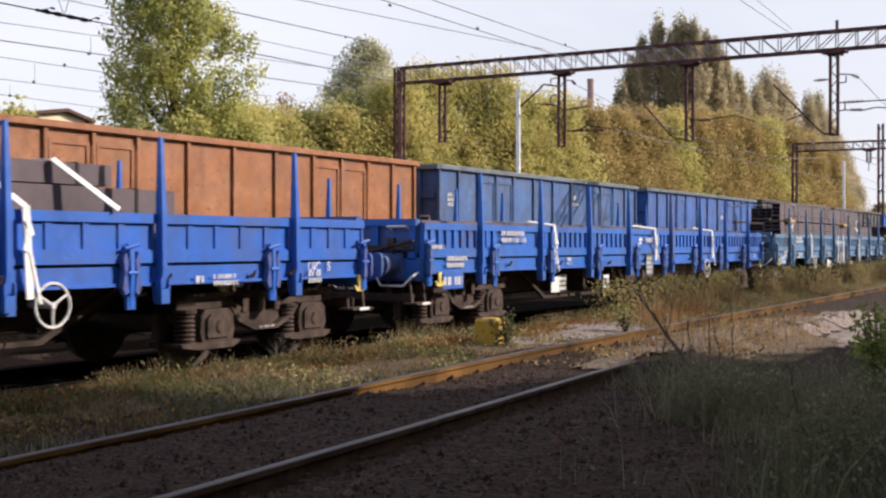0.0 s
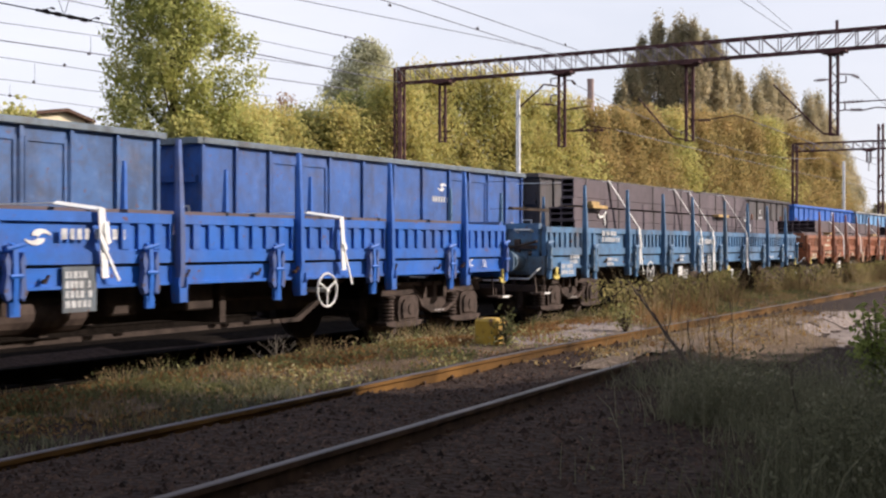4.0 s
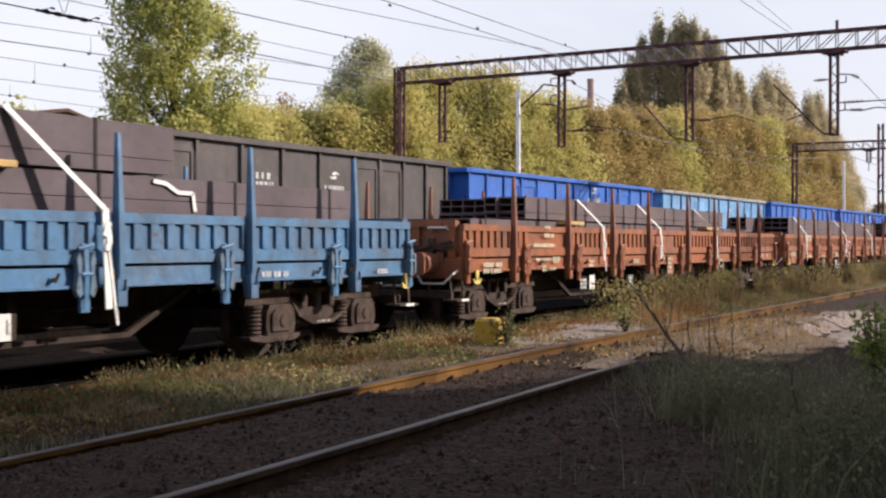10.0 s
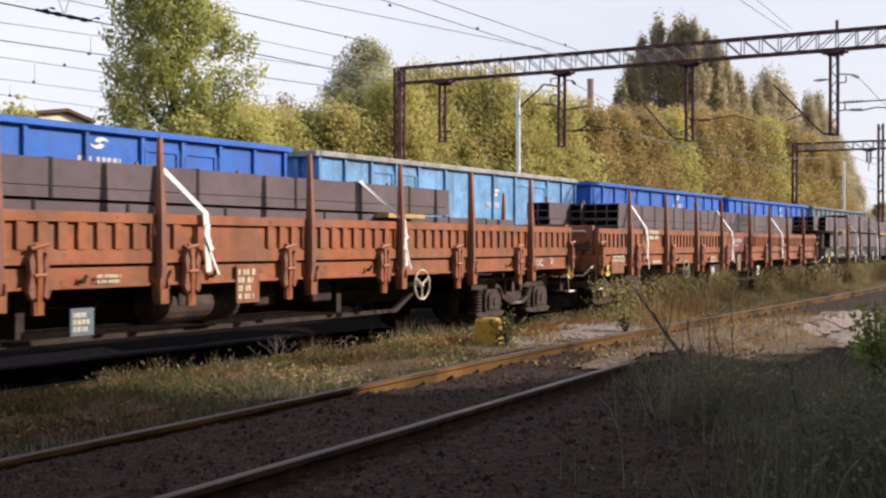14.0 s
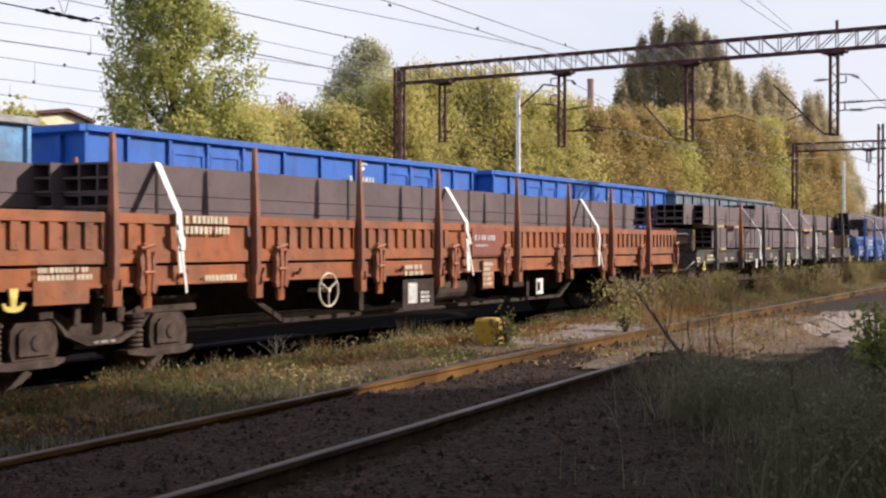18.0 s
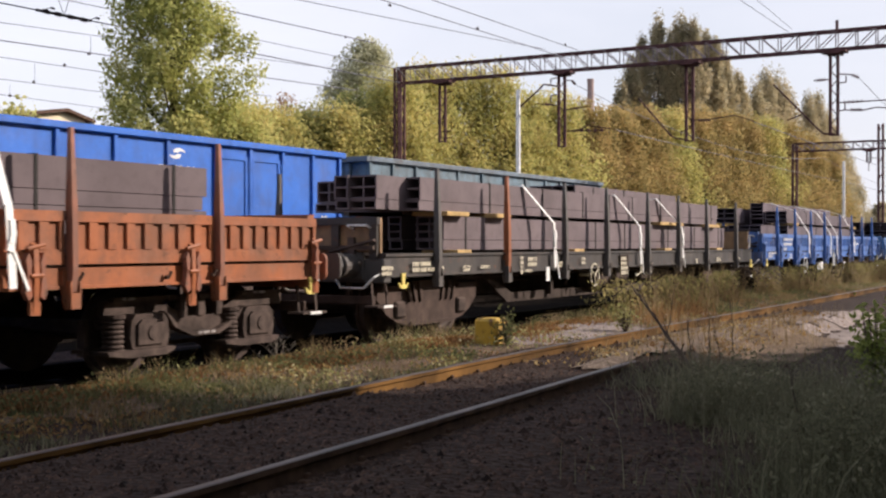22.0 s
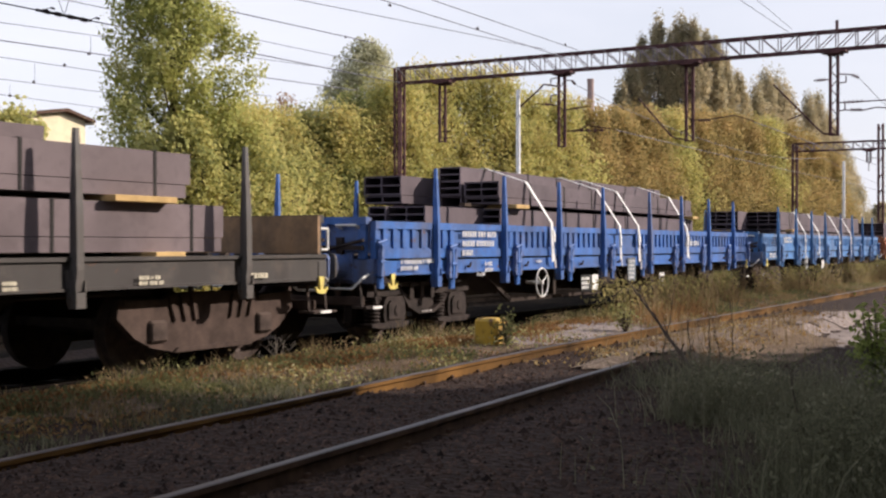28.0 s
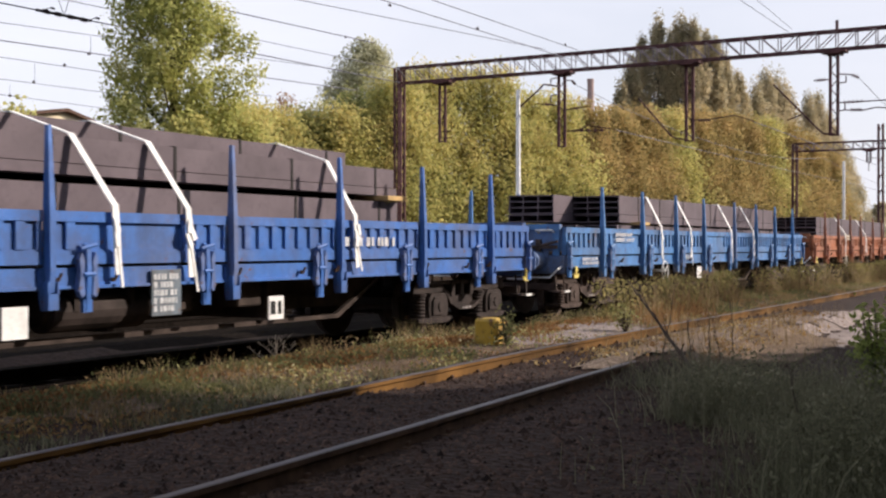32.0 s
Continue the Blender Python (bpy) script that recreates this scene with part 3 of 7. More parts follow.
def buffers(wagon, reach, mat):
    """Buffers and screw coupling at both ends; reach: the body's length to each end."""
    for e in (-1, 1):
        half = reach[e]
        for s in (-1, 1):
            bm = B()
            bar(bm, (e * half, s * 0.875, 0.96), (e * (half + 0.10), s * 0.875, 0.96), 0.185, 18, 0.165)
            bar(bm, (e * (half + 0.10), s * 0.875, 0.96), (e * (half + 0.40), s * 0.875, 0.96), 0.162, 18)
            bar(bm, (e * (half + 0.34), s * 0.875, 0.96), (e * (half + 0.40), s * 0.875, 0.96), 0.175, 18)
            x0, x1 = sorted((e * half, e * (half + 0.05)))
            box(bm, x0, x1, s * 0.875 - 0.2, s * 0.875 + 0.2, 0.76, 1.14, 0.01)
            part("buffer", bm, mat, wagon)
            bm = B()
            bar(bm, (e * (half + 0.40), s * 0.875, 0.96), (e * (half + 0.60), s * 0.875, 0.96), 0.135, 14)
            x0, x1 = sorted((e * (half + 0.60), e * (half + 0.64)))
            box(bm, x0, x1, s * 0.875 - 0.225, s * 0.875 + 0.225, 0.79, 1.13)
            bmesh.ops.bevel(bm, geom=[g for g in bm.edges if abs(g.verts[0].co.x - g.verts[1].co.x) > 0.03 and len(g.link_faces) == 2 and abs(g.verts[0].co.z - 0.96) > 0.16], offset=0.07, segments=3, affect="EDGES", profile=0.5)
            part("buffer_head", bm, mat, wagon)
            bm = B()
            xx = e * (half + 0.2)
            u, v = sorted((s * 1.024, s * 1.03))
            prism(bm, [(xx - 0.05, 0.93), (xx - 0.03, 0.93), (xx - 0.03, 0.955), (xx + 0.03, 0.955), (xx + 0.03, 0.93), (xx + 0.05, 0.93), (xx + 0.05, 1.0), (xx + 0.03, 1.0), (xx + 0.03, 0.975), (xx - 0.03, 0.975), (xx - 0.03, 1.0), (xx - 0.05, 1.0)], "y", u, v)
            part("buffer_mark", bm, WHITE, wagon, "white stencil mark")
        bm = B()
        bar(bm, (e * half, 0, 0.95), (e * (half + 0.5), 0, 0.93), 0.035, 8)
        ring(bm, (e * (half + 0.52), 0, 0.86), 0.1, 0.022, 12)
        bar(bm, (e * (half + 0.05), 0.2, 0.85), (e * (half + 0.4), 0.2, 0.55), 0.03, 8)
        part("coupling", bm, BOGIE, wagon)


STAKES = (-7.5, -5.3, -3.15, -1.1, 1.5, 3.6, 5.65, 7.75)
HALF = 9.2
SIDE_TOP, SIDE_LOW, SILL_LOW = 1.555, 1.045, 0.825


SMOOTH = ((-6.85, -5.3), (-0.75, 0.62))    # lettered stretches without ribs


def side_panel(wagon, x0, x1, s, mat, ribs=True):
    """One hinged drop side between stakes, with pressed ribs; s: -1 near, 1 far."""
    bm = B()
    y = s * 1.36
    def slab(a, b, z0, z1, d0, d1):
        u, v = sorted((y + s * d0, y + s * d1))
        box(bm, a, b, u, v, z0, z1)
    slab(x0, x1, SIDE_LOW + 0.01, SIDE_TOP, -0.05, 0.0)
    slab(x0, x1, SIDE_TOP - 0.10, SIDE_TOP, 0.0, 0.04)
    slab(x0, x1, SIDE_LOW + 0.01, SIDE_LOW + 0.13, 0.0, 0.035)
    slab(x0, x1, SIDE_LOW + 0.13, SIDE_LOW + 0.15, 0.0, 0.02)
    if ribs:
        n = max(2, round((x1 - x0) / 0.235))
        w = (x1 - x0) / n
        for i in range(n + 1):
            c = x0 + i * w
            a, b = max(x0, c - 0.055), min(x1, c + 0.055)
            if b - a > 0.02 and not any(p < c < q for p, q in SMOOTH):
                slab(a, b, SIDE_LOW + 0.15, SIDE_TOP - 0.10, 0.0, 0.032)
    else:
        n = max(2, round((x1 - x0) / 0.42))
        for i in range(n + 1):
            c = x0 + i * (x1 - x0) / n
            slab(max(x0, c - 0.04), min(x1, c + 0.04), SIDE_LOW + 0.15, SIDE_TOP - 0.10, 0.0, 0.018)
    return part("drop_side", bm, mat, wagon)


def latch_mesh(mat):
    """Drop side lock: a slim upright bar, forked at the top, with a cross pin."""
    bm = B()
    prism(bm, [(0.0, 0.60), (-0.05, 0.62), (-0.07, 0.95), (-0.055, 1.22), (0.0, 1.26)], "x", -0.028, 0.028)
    prism(bm, [(0.0, 0.60), (-0.045, 0.60), (-0.045, 0.72), (0.0, 0.74)], "x", -0.055, 0.055)
    bar(bm, (-0.10, -0.05, 1.20), (0.09, -0.06, 1.24), 0.02, 6)
    bar(bm, (-0.07, -0.06, 0.96), (0.07, -0.06, 0.96), 0.022, 6)
    return mesh_of("latch", bm, mat)


def claw_mesh(mat, e):
    """Hooked lug beside a latch."""
    bm = B()
    v = [(e * 0.045, 0.77), (e * 0.09, 0.74), (e * 0.128, 0.81), (e * 0.098, 0.98), (e * 0.118, 1.10), (e * 0.085, 1.17), (e * 0.05, 1.08), (e * 0.066, 0.95)]
    prism(bm, v if e > 0 else v[::-1], "y", -0.06, 0.005)
    return mesh_of("claw", bm, mat)


def hook_mesh(mat):
    bm = B()
    bar(bm, (0, 0.01, 0.90), (0, -0.03, 0.90), 0.024, 6)
    bar(bm, (0, -0.025, 0.89), (0.03, -0.04, 0.96), 0.016, 6)
    return mesh_of("rope_hook", bm, mat)


def mesh_of(name, bm, mat):
    me = bpy.data.meshes.new(name)
    bm.to_mesh(me)
    bm.free()
    me.materials.append(mat)
    return me


def stake_mesh(mat, top, half=0.032):
    bm = B()
    prism(bm, [(-1.375, 0.80), (-1.455, 0.80), (-1.475, 1.0), (-1.465, 1.6), (-1.43, top), (-1.385, top), (-1.375, 1.6)], "x", -half, half)
    for v in bm.verts:
        if v.co.z > top - 0.01:
            v.co.x *= 0.55
    me = bpy.data.meshes.new("stake")
    bm.to_mesh(me)
    bm.free()
    me.materials.append(mat)
    return me


def pocket_mesh(mat):
    bm = B()
    prism(bm, [(-0.10, 1.0), (0.10, 1.0), (0.075, 0.68), (0.05, 0.63), (-0.05, 0.63), (-0.075, 0.68)], "y", -1.40, -1.372)
    box(bm, -0.06, 0.06, -1.48, -1.40, 0.64, 0.79)
    box(bm, -0.065, -0.047, -1.48, -1.40, 0.79, 0.9)
    box(bm, 0.047, 0.065, -1.48, -1.40, 0.79, 0.9)
    me = bpy.data.meshes.new("stake_pocket")
    bm.to_mesh(me)
    bm.free()
    me.materials.append(mat)
    return me


CACHE = {}


def shared(key, make, *a):
    k = (key, *[x.name if hasattr(x, "name") else x for x in a])
    if k not in CACHE:
        CACHE[k] = make(*a)
    return CACHE[k]


def linked(name, me, parent, at, flip=False):
    o = new(name, me)
    o.parent, o.location = parent, at
    if flip:
        o.rotation_euler = (0, 0, math.pi)
    return o


def flat_wagon(place, mat, label, sides=True, stakes=STAKES, stake_mats=None, top=2.336, kind="cast", wheel_at=None, ends=(0.0, 0.0), wheel=(0.205, 0.68)):
    """ends: how far each end of the body lies beyond the usual half length, towards +x."""
    E = {-1: HALF - ends[0], 1: HALF + ends[1]}
    w = tagged(empty("stake_wagon", pose(place, FRONT_Y, RT)), label, "freight wagon", "wagons of the front train")
    KEYED.append((w, "front", place))
    # frame
    for s in (-1, 1):
        bm = B()
        y0, y1 = sorted((s * 1.24, s * 1.37))
        low = SILL_LOW if sides else 0.80
        box(bm, -E[-1], E[1], y0, y1, low, 1.022 if sides else 1.12)
        sill = part("sill", bm, mat, w)
        y0, y1 = sorted((s * 1.37, s * 1.40))
        for z0, z1 in ((low, low + 0.03),) if sides else ((low, low + 0.03), (1.08, 1.12)):
            bm = B()
            box(bm, -E[-1], E[1], y0, y1, z0, z1)
            part("sill_flange", bm, mat, sill)
    bm = B()
    box(bm, -E[-1] + 0.05, E[1] - 0.05, -1.235, 1.235, 1.03, 1.10)
    part("floor", bm, WOOD_OLD, w)
    for s in (-0.42, 0.42):     # deep fish-bellied middle beams
        bm = B()
        prism(bm, [(-6.1, 0.92), (-5.2, 0.40), (5.2, 0.40), (6.1, 0.92), (6.1, 1.02), (-6.1, 1.02)], "y", s - 0.05, s + 0.05)
        part("centre_beam", bm, STEEL_DARK, w)
    for s in (-1, 1):           # side truss rail below the sill
        bm = B()
        y = s * 0.95
        dz = 0.0 if sides else 0.10     # the grey wagon has a deep plate here
        prism(bm, [(-5.3, 0.82), (-4.2, 0.28), (4.2, 0.28), (5.3, 0.82), (5.2 - dz, 0.82), (4.15 - dz, 0.33 + dz), (-4.15 + dz, 0.33 + dz), (-5.2 + dz, 0.82)], "y", y - 0.03, y + 0.03)
        part("truss_rail", bm, STEEL_DARK, w)
    for x in (-2.6, 0.0, 2.6):
        bm = B()
        box(bm, x - 0.05, x + 0.05, -1.08, 1.08, 0.36, 0.82)
        part("cross_frame", bm, STEEL_DARK, w)
    # brake gear
    bm = B()
    bar(bm, (-0.85, -1.02, 0.60), (0.40, -1.02, 0.60), 0.21, 18)
    for u in (-0.93, 0.40):
        bar(bm, (u, -1.02, 0.60), (u + 0.08, -1.02, 0.60), 0.15, 16)
    for u in (-0.6, 0.15):
        box(bm, u - 0.025, u + 0.025, -1.24, -0.80, 0.60, 0.84)
    bar(bm, (0.48, -1.02, 0.60), (0.8, -0.95, 0.66), 0.03, 8)
    bar(bm, (-3.4, -0.6, 0.62), (4.4, -0.6, 0.58), 0.025, 6)
    bar(bm, (-1.6, -0.9, 0.5), (-1.2, -0.9, 0.9), 0.03, 6)
    part("air_tank", bm, BOGIE, w)
    for x in (1.0, 2.2):
        bm = B()
        box(bm, x - 0.22, x + 0.22, -1.1, -0.7, 0.52, 0.85, 0.02)
        part("brake_box", bm, STEEL_DARK, w)
    if not sides:       # brake cylinder, distributor and levers hung beside the handbrake
        bm = B()
        u = wheel_at + 0.40
        bar(bm, (u, -1.08, 0.56), (u + 0.75, -1.08, 0.56), 0.14, 16)
        bar(bm, (u + 0.75, -1.08, 0.56), (u + 0.80, -1.08, 0.56), 0.17, 16)
        bar(bm, (u + 0.80, -1.08, 0.56), (u + 1.15, -1.08, 0.52), 0.03, 8)
        bar(bm, (u + 0.35, -1.08, 0.56), (u + 0.35, -1.08, 0.95), 0.05, 8)
        part("brake_cylinder", bm, BOGIE, w)
        bm = B()
        box(bm, u + 1.0, u + 1.5, -1.16, -0.8, 0.58, 0.86, 0.03)
        box(bm, u + 1.12, u + 1.30, -1.22, -1.14, 0.62, 0.74, 0.02)
        bar(bm, (u + 1.2, -1.1, 0.58), (u + 1.24, -1.1, 0.40), 0.04, 8)
        part("brake_valve", bm, BOGIE, w)
        for x, mt in ((u + 2.15, CREAM), (u + 2.75, CREAM)):
            bm = B()
            box(bm, x - 0.02, x + 0.02, -1.40, -1.37, 0.66, 0.88)
            bar(bm, (x, -1.385, 0.68), (x - 0.32, -1.40, 0.62), 0.018, 6)
            bar(bm, (x - 0.32, -1.40, 0.62), (x - 0.36, -1.40, 0.66), 0.022, 6)
            part("change_lever", bm, mt, w, "pale painted changeover lever")
        bm = B()
        bar(bm, (-6.5, -1.16, 0.74), (6.5, -1.16, 0.74), 0.022, 6)
        for x in (-5.5, -3.6, -1.7, 0.2, 2.1, 4.0, 5.9):
            box(bm, x - 0.02, x + 0.02, -1.185, -1.135, 0.72, 0.96)
        part("brake_pipe", bm, STEEL_DARK, w)
    if sides:
        edges = [-E[-1] + 0.03] + list(stakes) + [E[1] - 0.03]
        for s in (-1, 1):
            for a, b in zip(edges, edges[1:]):
                side_panel(w, a + (0.06 if a in stakes else 0), b - (0.06 if b in stakes else 0), s, mat, mat is not BLUE_A)
    for e in (-1, 1):
        bm = B()
        x0, x1 = sorted((e * (E[e] - 0.07), e * (E[e] - 0.02)))
        box(bm, x0, x1, -1.30, 1.30, 1.13, 1.60)
        part("end_board", bm, GRIMY[mat.name] if sides else DUSTY, w)
        bm = B()
        for y in (-1.28, -0.66, -0.06, 0.54, 1.16):
            a, b2 = sorted((e * (E[e] - 0.02), e * (E[e] + 0.04)))
            box(bm, a, b2, y, y + 0.12, 1.05, 1.51)
        a, b2 = sorted((e * (E[e] - 0.02), e * (E[e] + 0.06)))
        box(bm, a, b2, -1.30, 1.30, 1.51, 1.61)
        part("end_frame", bm, mat, w)
        bm = B()
        a, b2 = sorted((e * (E[e] + 0.04), e * (E[e] + 0.10)))
        box(bm, a, b2, -1.26, 1.26, 1.17, 1.23)
        for y in (-0.9, 0.3):
            box(bm, a, b2, y - 0.05, y + 0.05, 1.10, 1.34)
        bar(bm, (e * (E[e] + 0.09), -1.28, 1.30), (e * (E[e] + 0.09), -0.55, 1.14), 0.025, 6)
        part("end_lock", bm, BOGIE, w)
        bm = B()
        a, b2 = sorted((e * (E[e] + 0.042), e * (E[e] + 0.05)))
        box(bm, a, b2, 0.0, 0.42, 1.16, 1.42)
        part("end_plate", bm, GRIMY[mat.name], w)
        bm = B()
        a, b2 = sorted((e * (E[e] + 0.051), e * (E[e] + 0.055)))
        for k in range(4):
            box(bm, a, b2, 0.05, 0.32 - 0.05 * (k % 2), 1.19 + 0.055 * k, 1.215 + 0.055 * k)
        part("end_stencil", bm, CREAM, w)
    for e in (-1, 1):
        bm = B()
        x0, x1 = sorted((e * (E[e] - 0.18), e * (E[e] + 0.02)))
        box(bm, x0, x1, -1.38, 1.38, 0.72, 1.05, 0.02)
        part("headstock", bm, mat if mat in (BLUE_A, BLUE_B, RED) else GRIMY[mat.name], w)
        bm = B()
        x0, x1 = sorted((e * (E[e] - 0.04), e * (E[e] + 0.01)))
        box(bm, x0, x1, -1.22, 1.22, 0.43, 0.55, 0.01)
        for y in (-0.8, 0.0, 0.8):
            box(bm, x0, x1, y - 0.03, y + 0.03, 0.55, 0.74)
        part("step_board", bm, BOGIE_L, w, "rust-brown board across the wagon end")
        # handrails and step
        for s in (-1, 1):
            bm = B()
            x = e * (E[e] + 0.14)
            for p, q in (((x, s * 1.18, 1.50), (x, s * 0.88, 1.50)), ((x, s * 1.18, 1.50), (e * E[e], s * 1.18, 1.45)), ((x, s * 0.88, 1.50), (e * E[e], s * 0.88, 1.45))):
                bar(bm, p, q, 0.018, 6)
            part("handrail", bm, WHITE, w, "white-painted handrail")
            bm = B()
            hoop = [(e * (E[e] - 0.02), s * 1.32, 0.86), (x, s * 1.30, 0.80), (x + e * 0.05, s * 1.17, 0.66), (x + e * 0.05, s * 0.80, 0.66), (x, s * 0.68, 0.80), (e * (E[e] - 0.02), s * 0.66, 0.86)]
            for p, q in zip(hoop, hoop[1:]):
                bar(bm, p, q, 0.018, 6)
            part("handrail", bm, WHITE, w, "white-painted handrail")
            bm = B()
            x = e * (E[e] - 0.05)
            for dx in (-0.18, 0.18):
                beam4(bm, (x + dx, s * 1.25, 0.75), (x + dx, s * 1.28, 0.42), 0.04, 0.02)
            box(bm, x - 0.24, x + 0.24, s * 1.28 - 0.12, s * 1.28 + 0.12, 0.40, 0.425)
            part("step", bm, BOGIE, w)
            bm = B()
            box(bm, x - 0.11, x + 0.11, s * 1.41 - 0.006, s * 1.41 + 0.006, 0.395, 0.43)
            part("step_edge", bm, WHITE, w, "white step edge")
    buffers(w, E, GRIMY[mat.name])
    for i, x in enumerate(stakes):
        sm = (stake_mats or {}).get(i, GRIMY[mat.name] if mat in (RED, GREY_D) or i == 4 else mat)
        for s in (-1, 1):
            linked("stake", shared("stake", stake_mesh, sm, top, 0.034 if sides else 0.045), w, (x, 0, 0), s > 0)
            linked("stake_pocket", shared("pocket", pocket_mesh, GRIMY[mat.name] if mat is GREY_D else mat), w, (x, 0, 0), s > 0)
            if sides:
                lx = x + (0.45 if x < 0.2 else -0.45)
                lt = linked("latch", shared("latch", latch_mesh, mat), w, (lx, s * 1.40, 0), s > 0)
                for e in (-1, 1):
                    linked("claw", shared("claw", claw_mesh, GRIMY[mat.name], e), lt, (0, 0, 0))
                for dx in ((-0.35, 0.36) if i % 2 else (0.55,)):
                    linked("rope_hook", shared("hook", hook_mesh, RUSTY), w, (lx + dx, s * 1.40, 0.02 * math.sin(9 * x + dx)), s > 0)
    if sides:       # locks at the ends of the drop sides
        for e in (-1, 1):
            for s in (-1, 1):
                lt = linked("latch", shared("latch", latch_mesh, mat), w, (e * (E[e] - 0.10), s * 1.40, 0.06), s > 0)
                linked("claw", shared("claw", claw_mesh, GRIMY[mat.name], 1), lt, (-0.1, -0.02, 0))
    # yellow lifting hooks by the ends
    for x in (-E[-1] + 0.42, E[1] - 0.16):
        bm = B()
        prism(bm, [(-0.05, 0.85), (0.05, 0.85), (0.028, 0.69), (0.075, 0.695), (0.10, 0.725), (0.128, 0.715), (0.10, 0.66), (0.045, 0.64), (-0.045, 0.64), (-0.10, 0.66), (-0.128, 0.715), (-0.10, 0.725), (-0.075, 0.695), (-0.028, 0.69)], "y", -1.43, -1.405)
        bmesh.ops.translate(bm, verts=bm.verts[:], vec=(x, 0, 0))
        part("lifting_mark", bm, YELLOW, w, "yellow lifting hook")
    if not sides:
        bm = B()
        x = E[1] + 0.02
        for p, q in (((x, -1.28, 1.18), (x + 0.12, -1.30, 1.18)), ((x + 0.12, -1.30, 1.18), (x + 0.12, -1.30, 1.44)), ((x + 0.12, -1.30, 1.44), (x, -1.28, 1.44))):
            bar(bm, p, q, 0.018, 6)
        part("grab_handle", bm, WHITE, w, "white grab handle")
    if wheel_at is not None:
        bm = B()
        wr, wz = wheel
        ring(bm, (wheel_at, -1.40, wz), wr, 0.015, 24)
        for k in range(3):
            a = math.radians(30 + 120 * k)
            bar(bm, (wheel_at, -1.40, wz), (wheel_at + wr * math.cos(a), -1.40, wz + wr * math.sin(a)), 0.013, 6)
        bar(bm, (wheel_at, -1.42, wz), (wheel_at, -1.1, wz), 0.03, 8)
        part("handbrake_wheel", bm, WHITE if sides and mat is not RED else CREAM, w, "pale handbrake wheel")
    bogies(w, (-7.43 + ends[0], 7.43 + ends[1]), kind, "front")
    return w


def marks(w, items, y=-1.405):
    """Stencilled lettering that cannot be read, as bars. items: x, z, width, height, rows, material, board or None."""
    for x, z, wd, ht, rows, mat, board in items:
        if board is not None:
            bm = B()
            box(bm, x - wd / 2 - 0.03, x + wd / 2 + 0.03, y - 0.006, y + 0.01, z - ht / 2 - 0.03, z + ht / 2 + 0.03)
            part("sign_board", bm, board, w)
        if rows == 0:
            continue
        bm = B()
        rnd = random.Random(int(abs(x) * 1000 + z * 100))
        lh = ht / rows
        for r in range(rows):
            u = x - wd / 2
            end = x + wd / 2 - rnd.random() * wd * 0.25 * (rows > 1)
            zz = z + ht / 2 - (r + 0.5) * lh
            while u < end:
                l = min(end - u, lh * rnd.uniform(0.35, 0.75))
                if l > 0.012:
                    box(bm, u, u + l * 0.8, y - 0.010, y - 0.007, zz - lh * 0.36, zz + lh * 0.36)
                u += l + lh * (0.12 if rnd.random() < 0.8 else 0.5)
        if len(bm.verts):
            part("stencil", bm, STENCIL if mat is WHITE and board is not BLACK else mat, w)["kind"] = "stuff"
        else:
            bm.free()


def lettering(w, text, x, z, size, mat, y=-1.408):
    c = bpy.data.curves.new("lettering", "FONT")
    c.body, c.size, c.align_x, c.align_y, c.extrude = text, size, "CENTER", "CENTER", 0.001
    c.materials.append(mat)
    o = new("lettering", c)
    o.parent = w
    o.matrix_basis = pose(x, y, z, 90, 0, 0)


def swirl(w, x, z, size, y):
    """Emblem of two hooked strokes round one another."""
    for turn in (0.0, math.pi):
        bm = B()
        pts = []
        for k in range(10):
            a = turn + 0.2 + k * 0.30
            rr = size * (0.95 - 0.055 * k)
            pts.append((x + rr * 1.05 * math.cos(a), z + rr * 0.66 * math.sin(a)))
        rim = []
        for k, (u, v) in enumerate(pts):
            f = 0.5 * size * math.sin(math.pi * (k + 0.6) / 10.2) / math.hypot(u - x, v - z)
            rim.append((u - (u - x) * f, v - (v - z) * f))
        prism(bm, pts + rim[::-1], "y", y - 0.003, y + 0.003)
        bmesh.ops.recalc_face_normals(bm, faces=bm.faces[:])
        part("emblem", bm, WHITE, w, "white swirl of an oval emblem")


def u_channel(bm, x0, x1, y0, y1, z0, z1, t=0.02, closed=False):
    """Rolled section on its side: flat web towards -y, flanges behind it; closed: a second web at the back."""
    k = max(1, round((z1 - z0) / 0.135))
    h = (z1 - z0 - t) / k
    prof = [(y0, z0)]
    for i in range(k + 1):
        z = z0 + i * h
        if i:
            prof.append((y0 + t, z))
        prof += [(y1, z), (y1, z + t)]
        if i < k:
            prof.append((y0 + t, z + t))
    prof.append((y0, z1))
    prism(bm, prof, "x", x0, x1)
    box(bm, x1 - 0.03, x1 - 0.01, y0 + t * 0.5, y1 - 0.002, z0 + t * 0.5, z1 - t * 0.5)
    if closed:
        box(bm, x0 - 0.002, x1, y1 - 0.004, y1 + t, z0, z1)


SHARES = {1: (1.0,), 2: (0.3, 0.7), 3: (0.3, 0.4, 0.3), 4: (0.16, 0.34, 0.16, 0.34)}


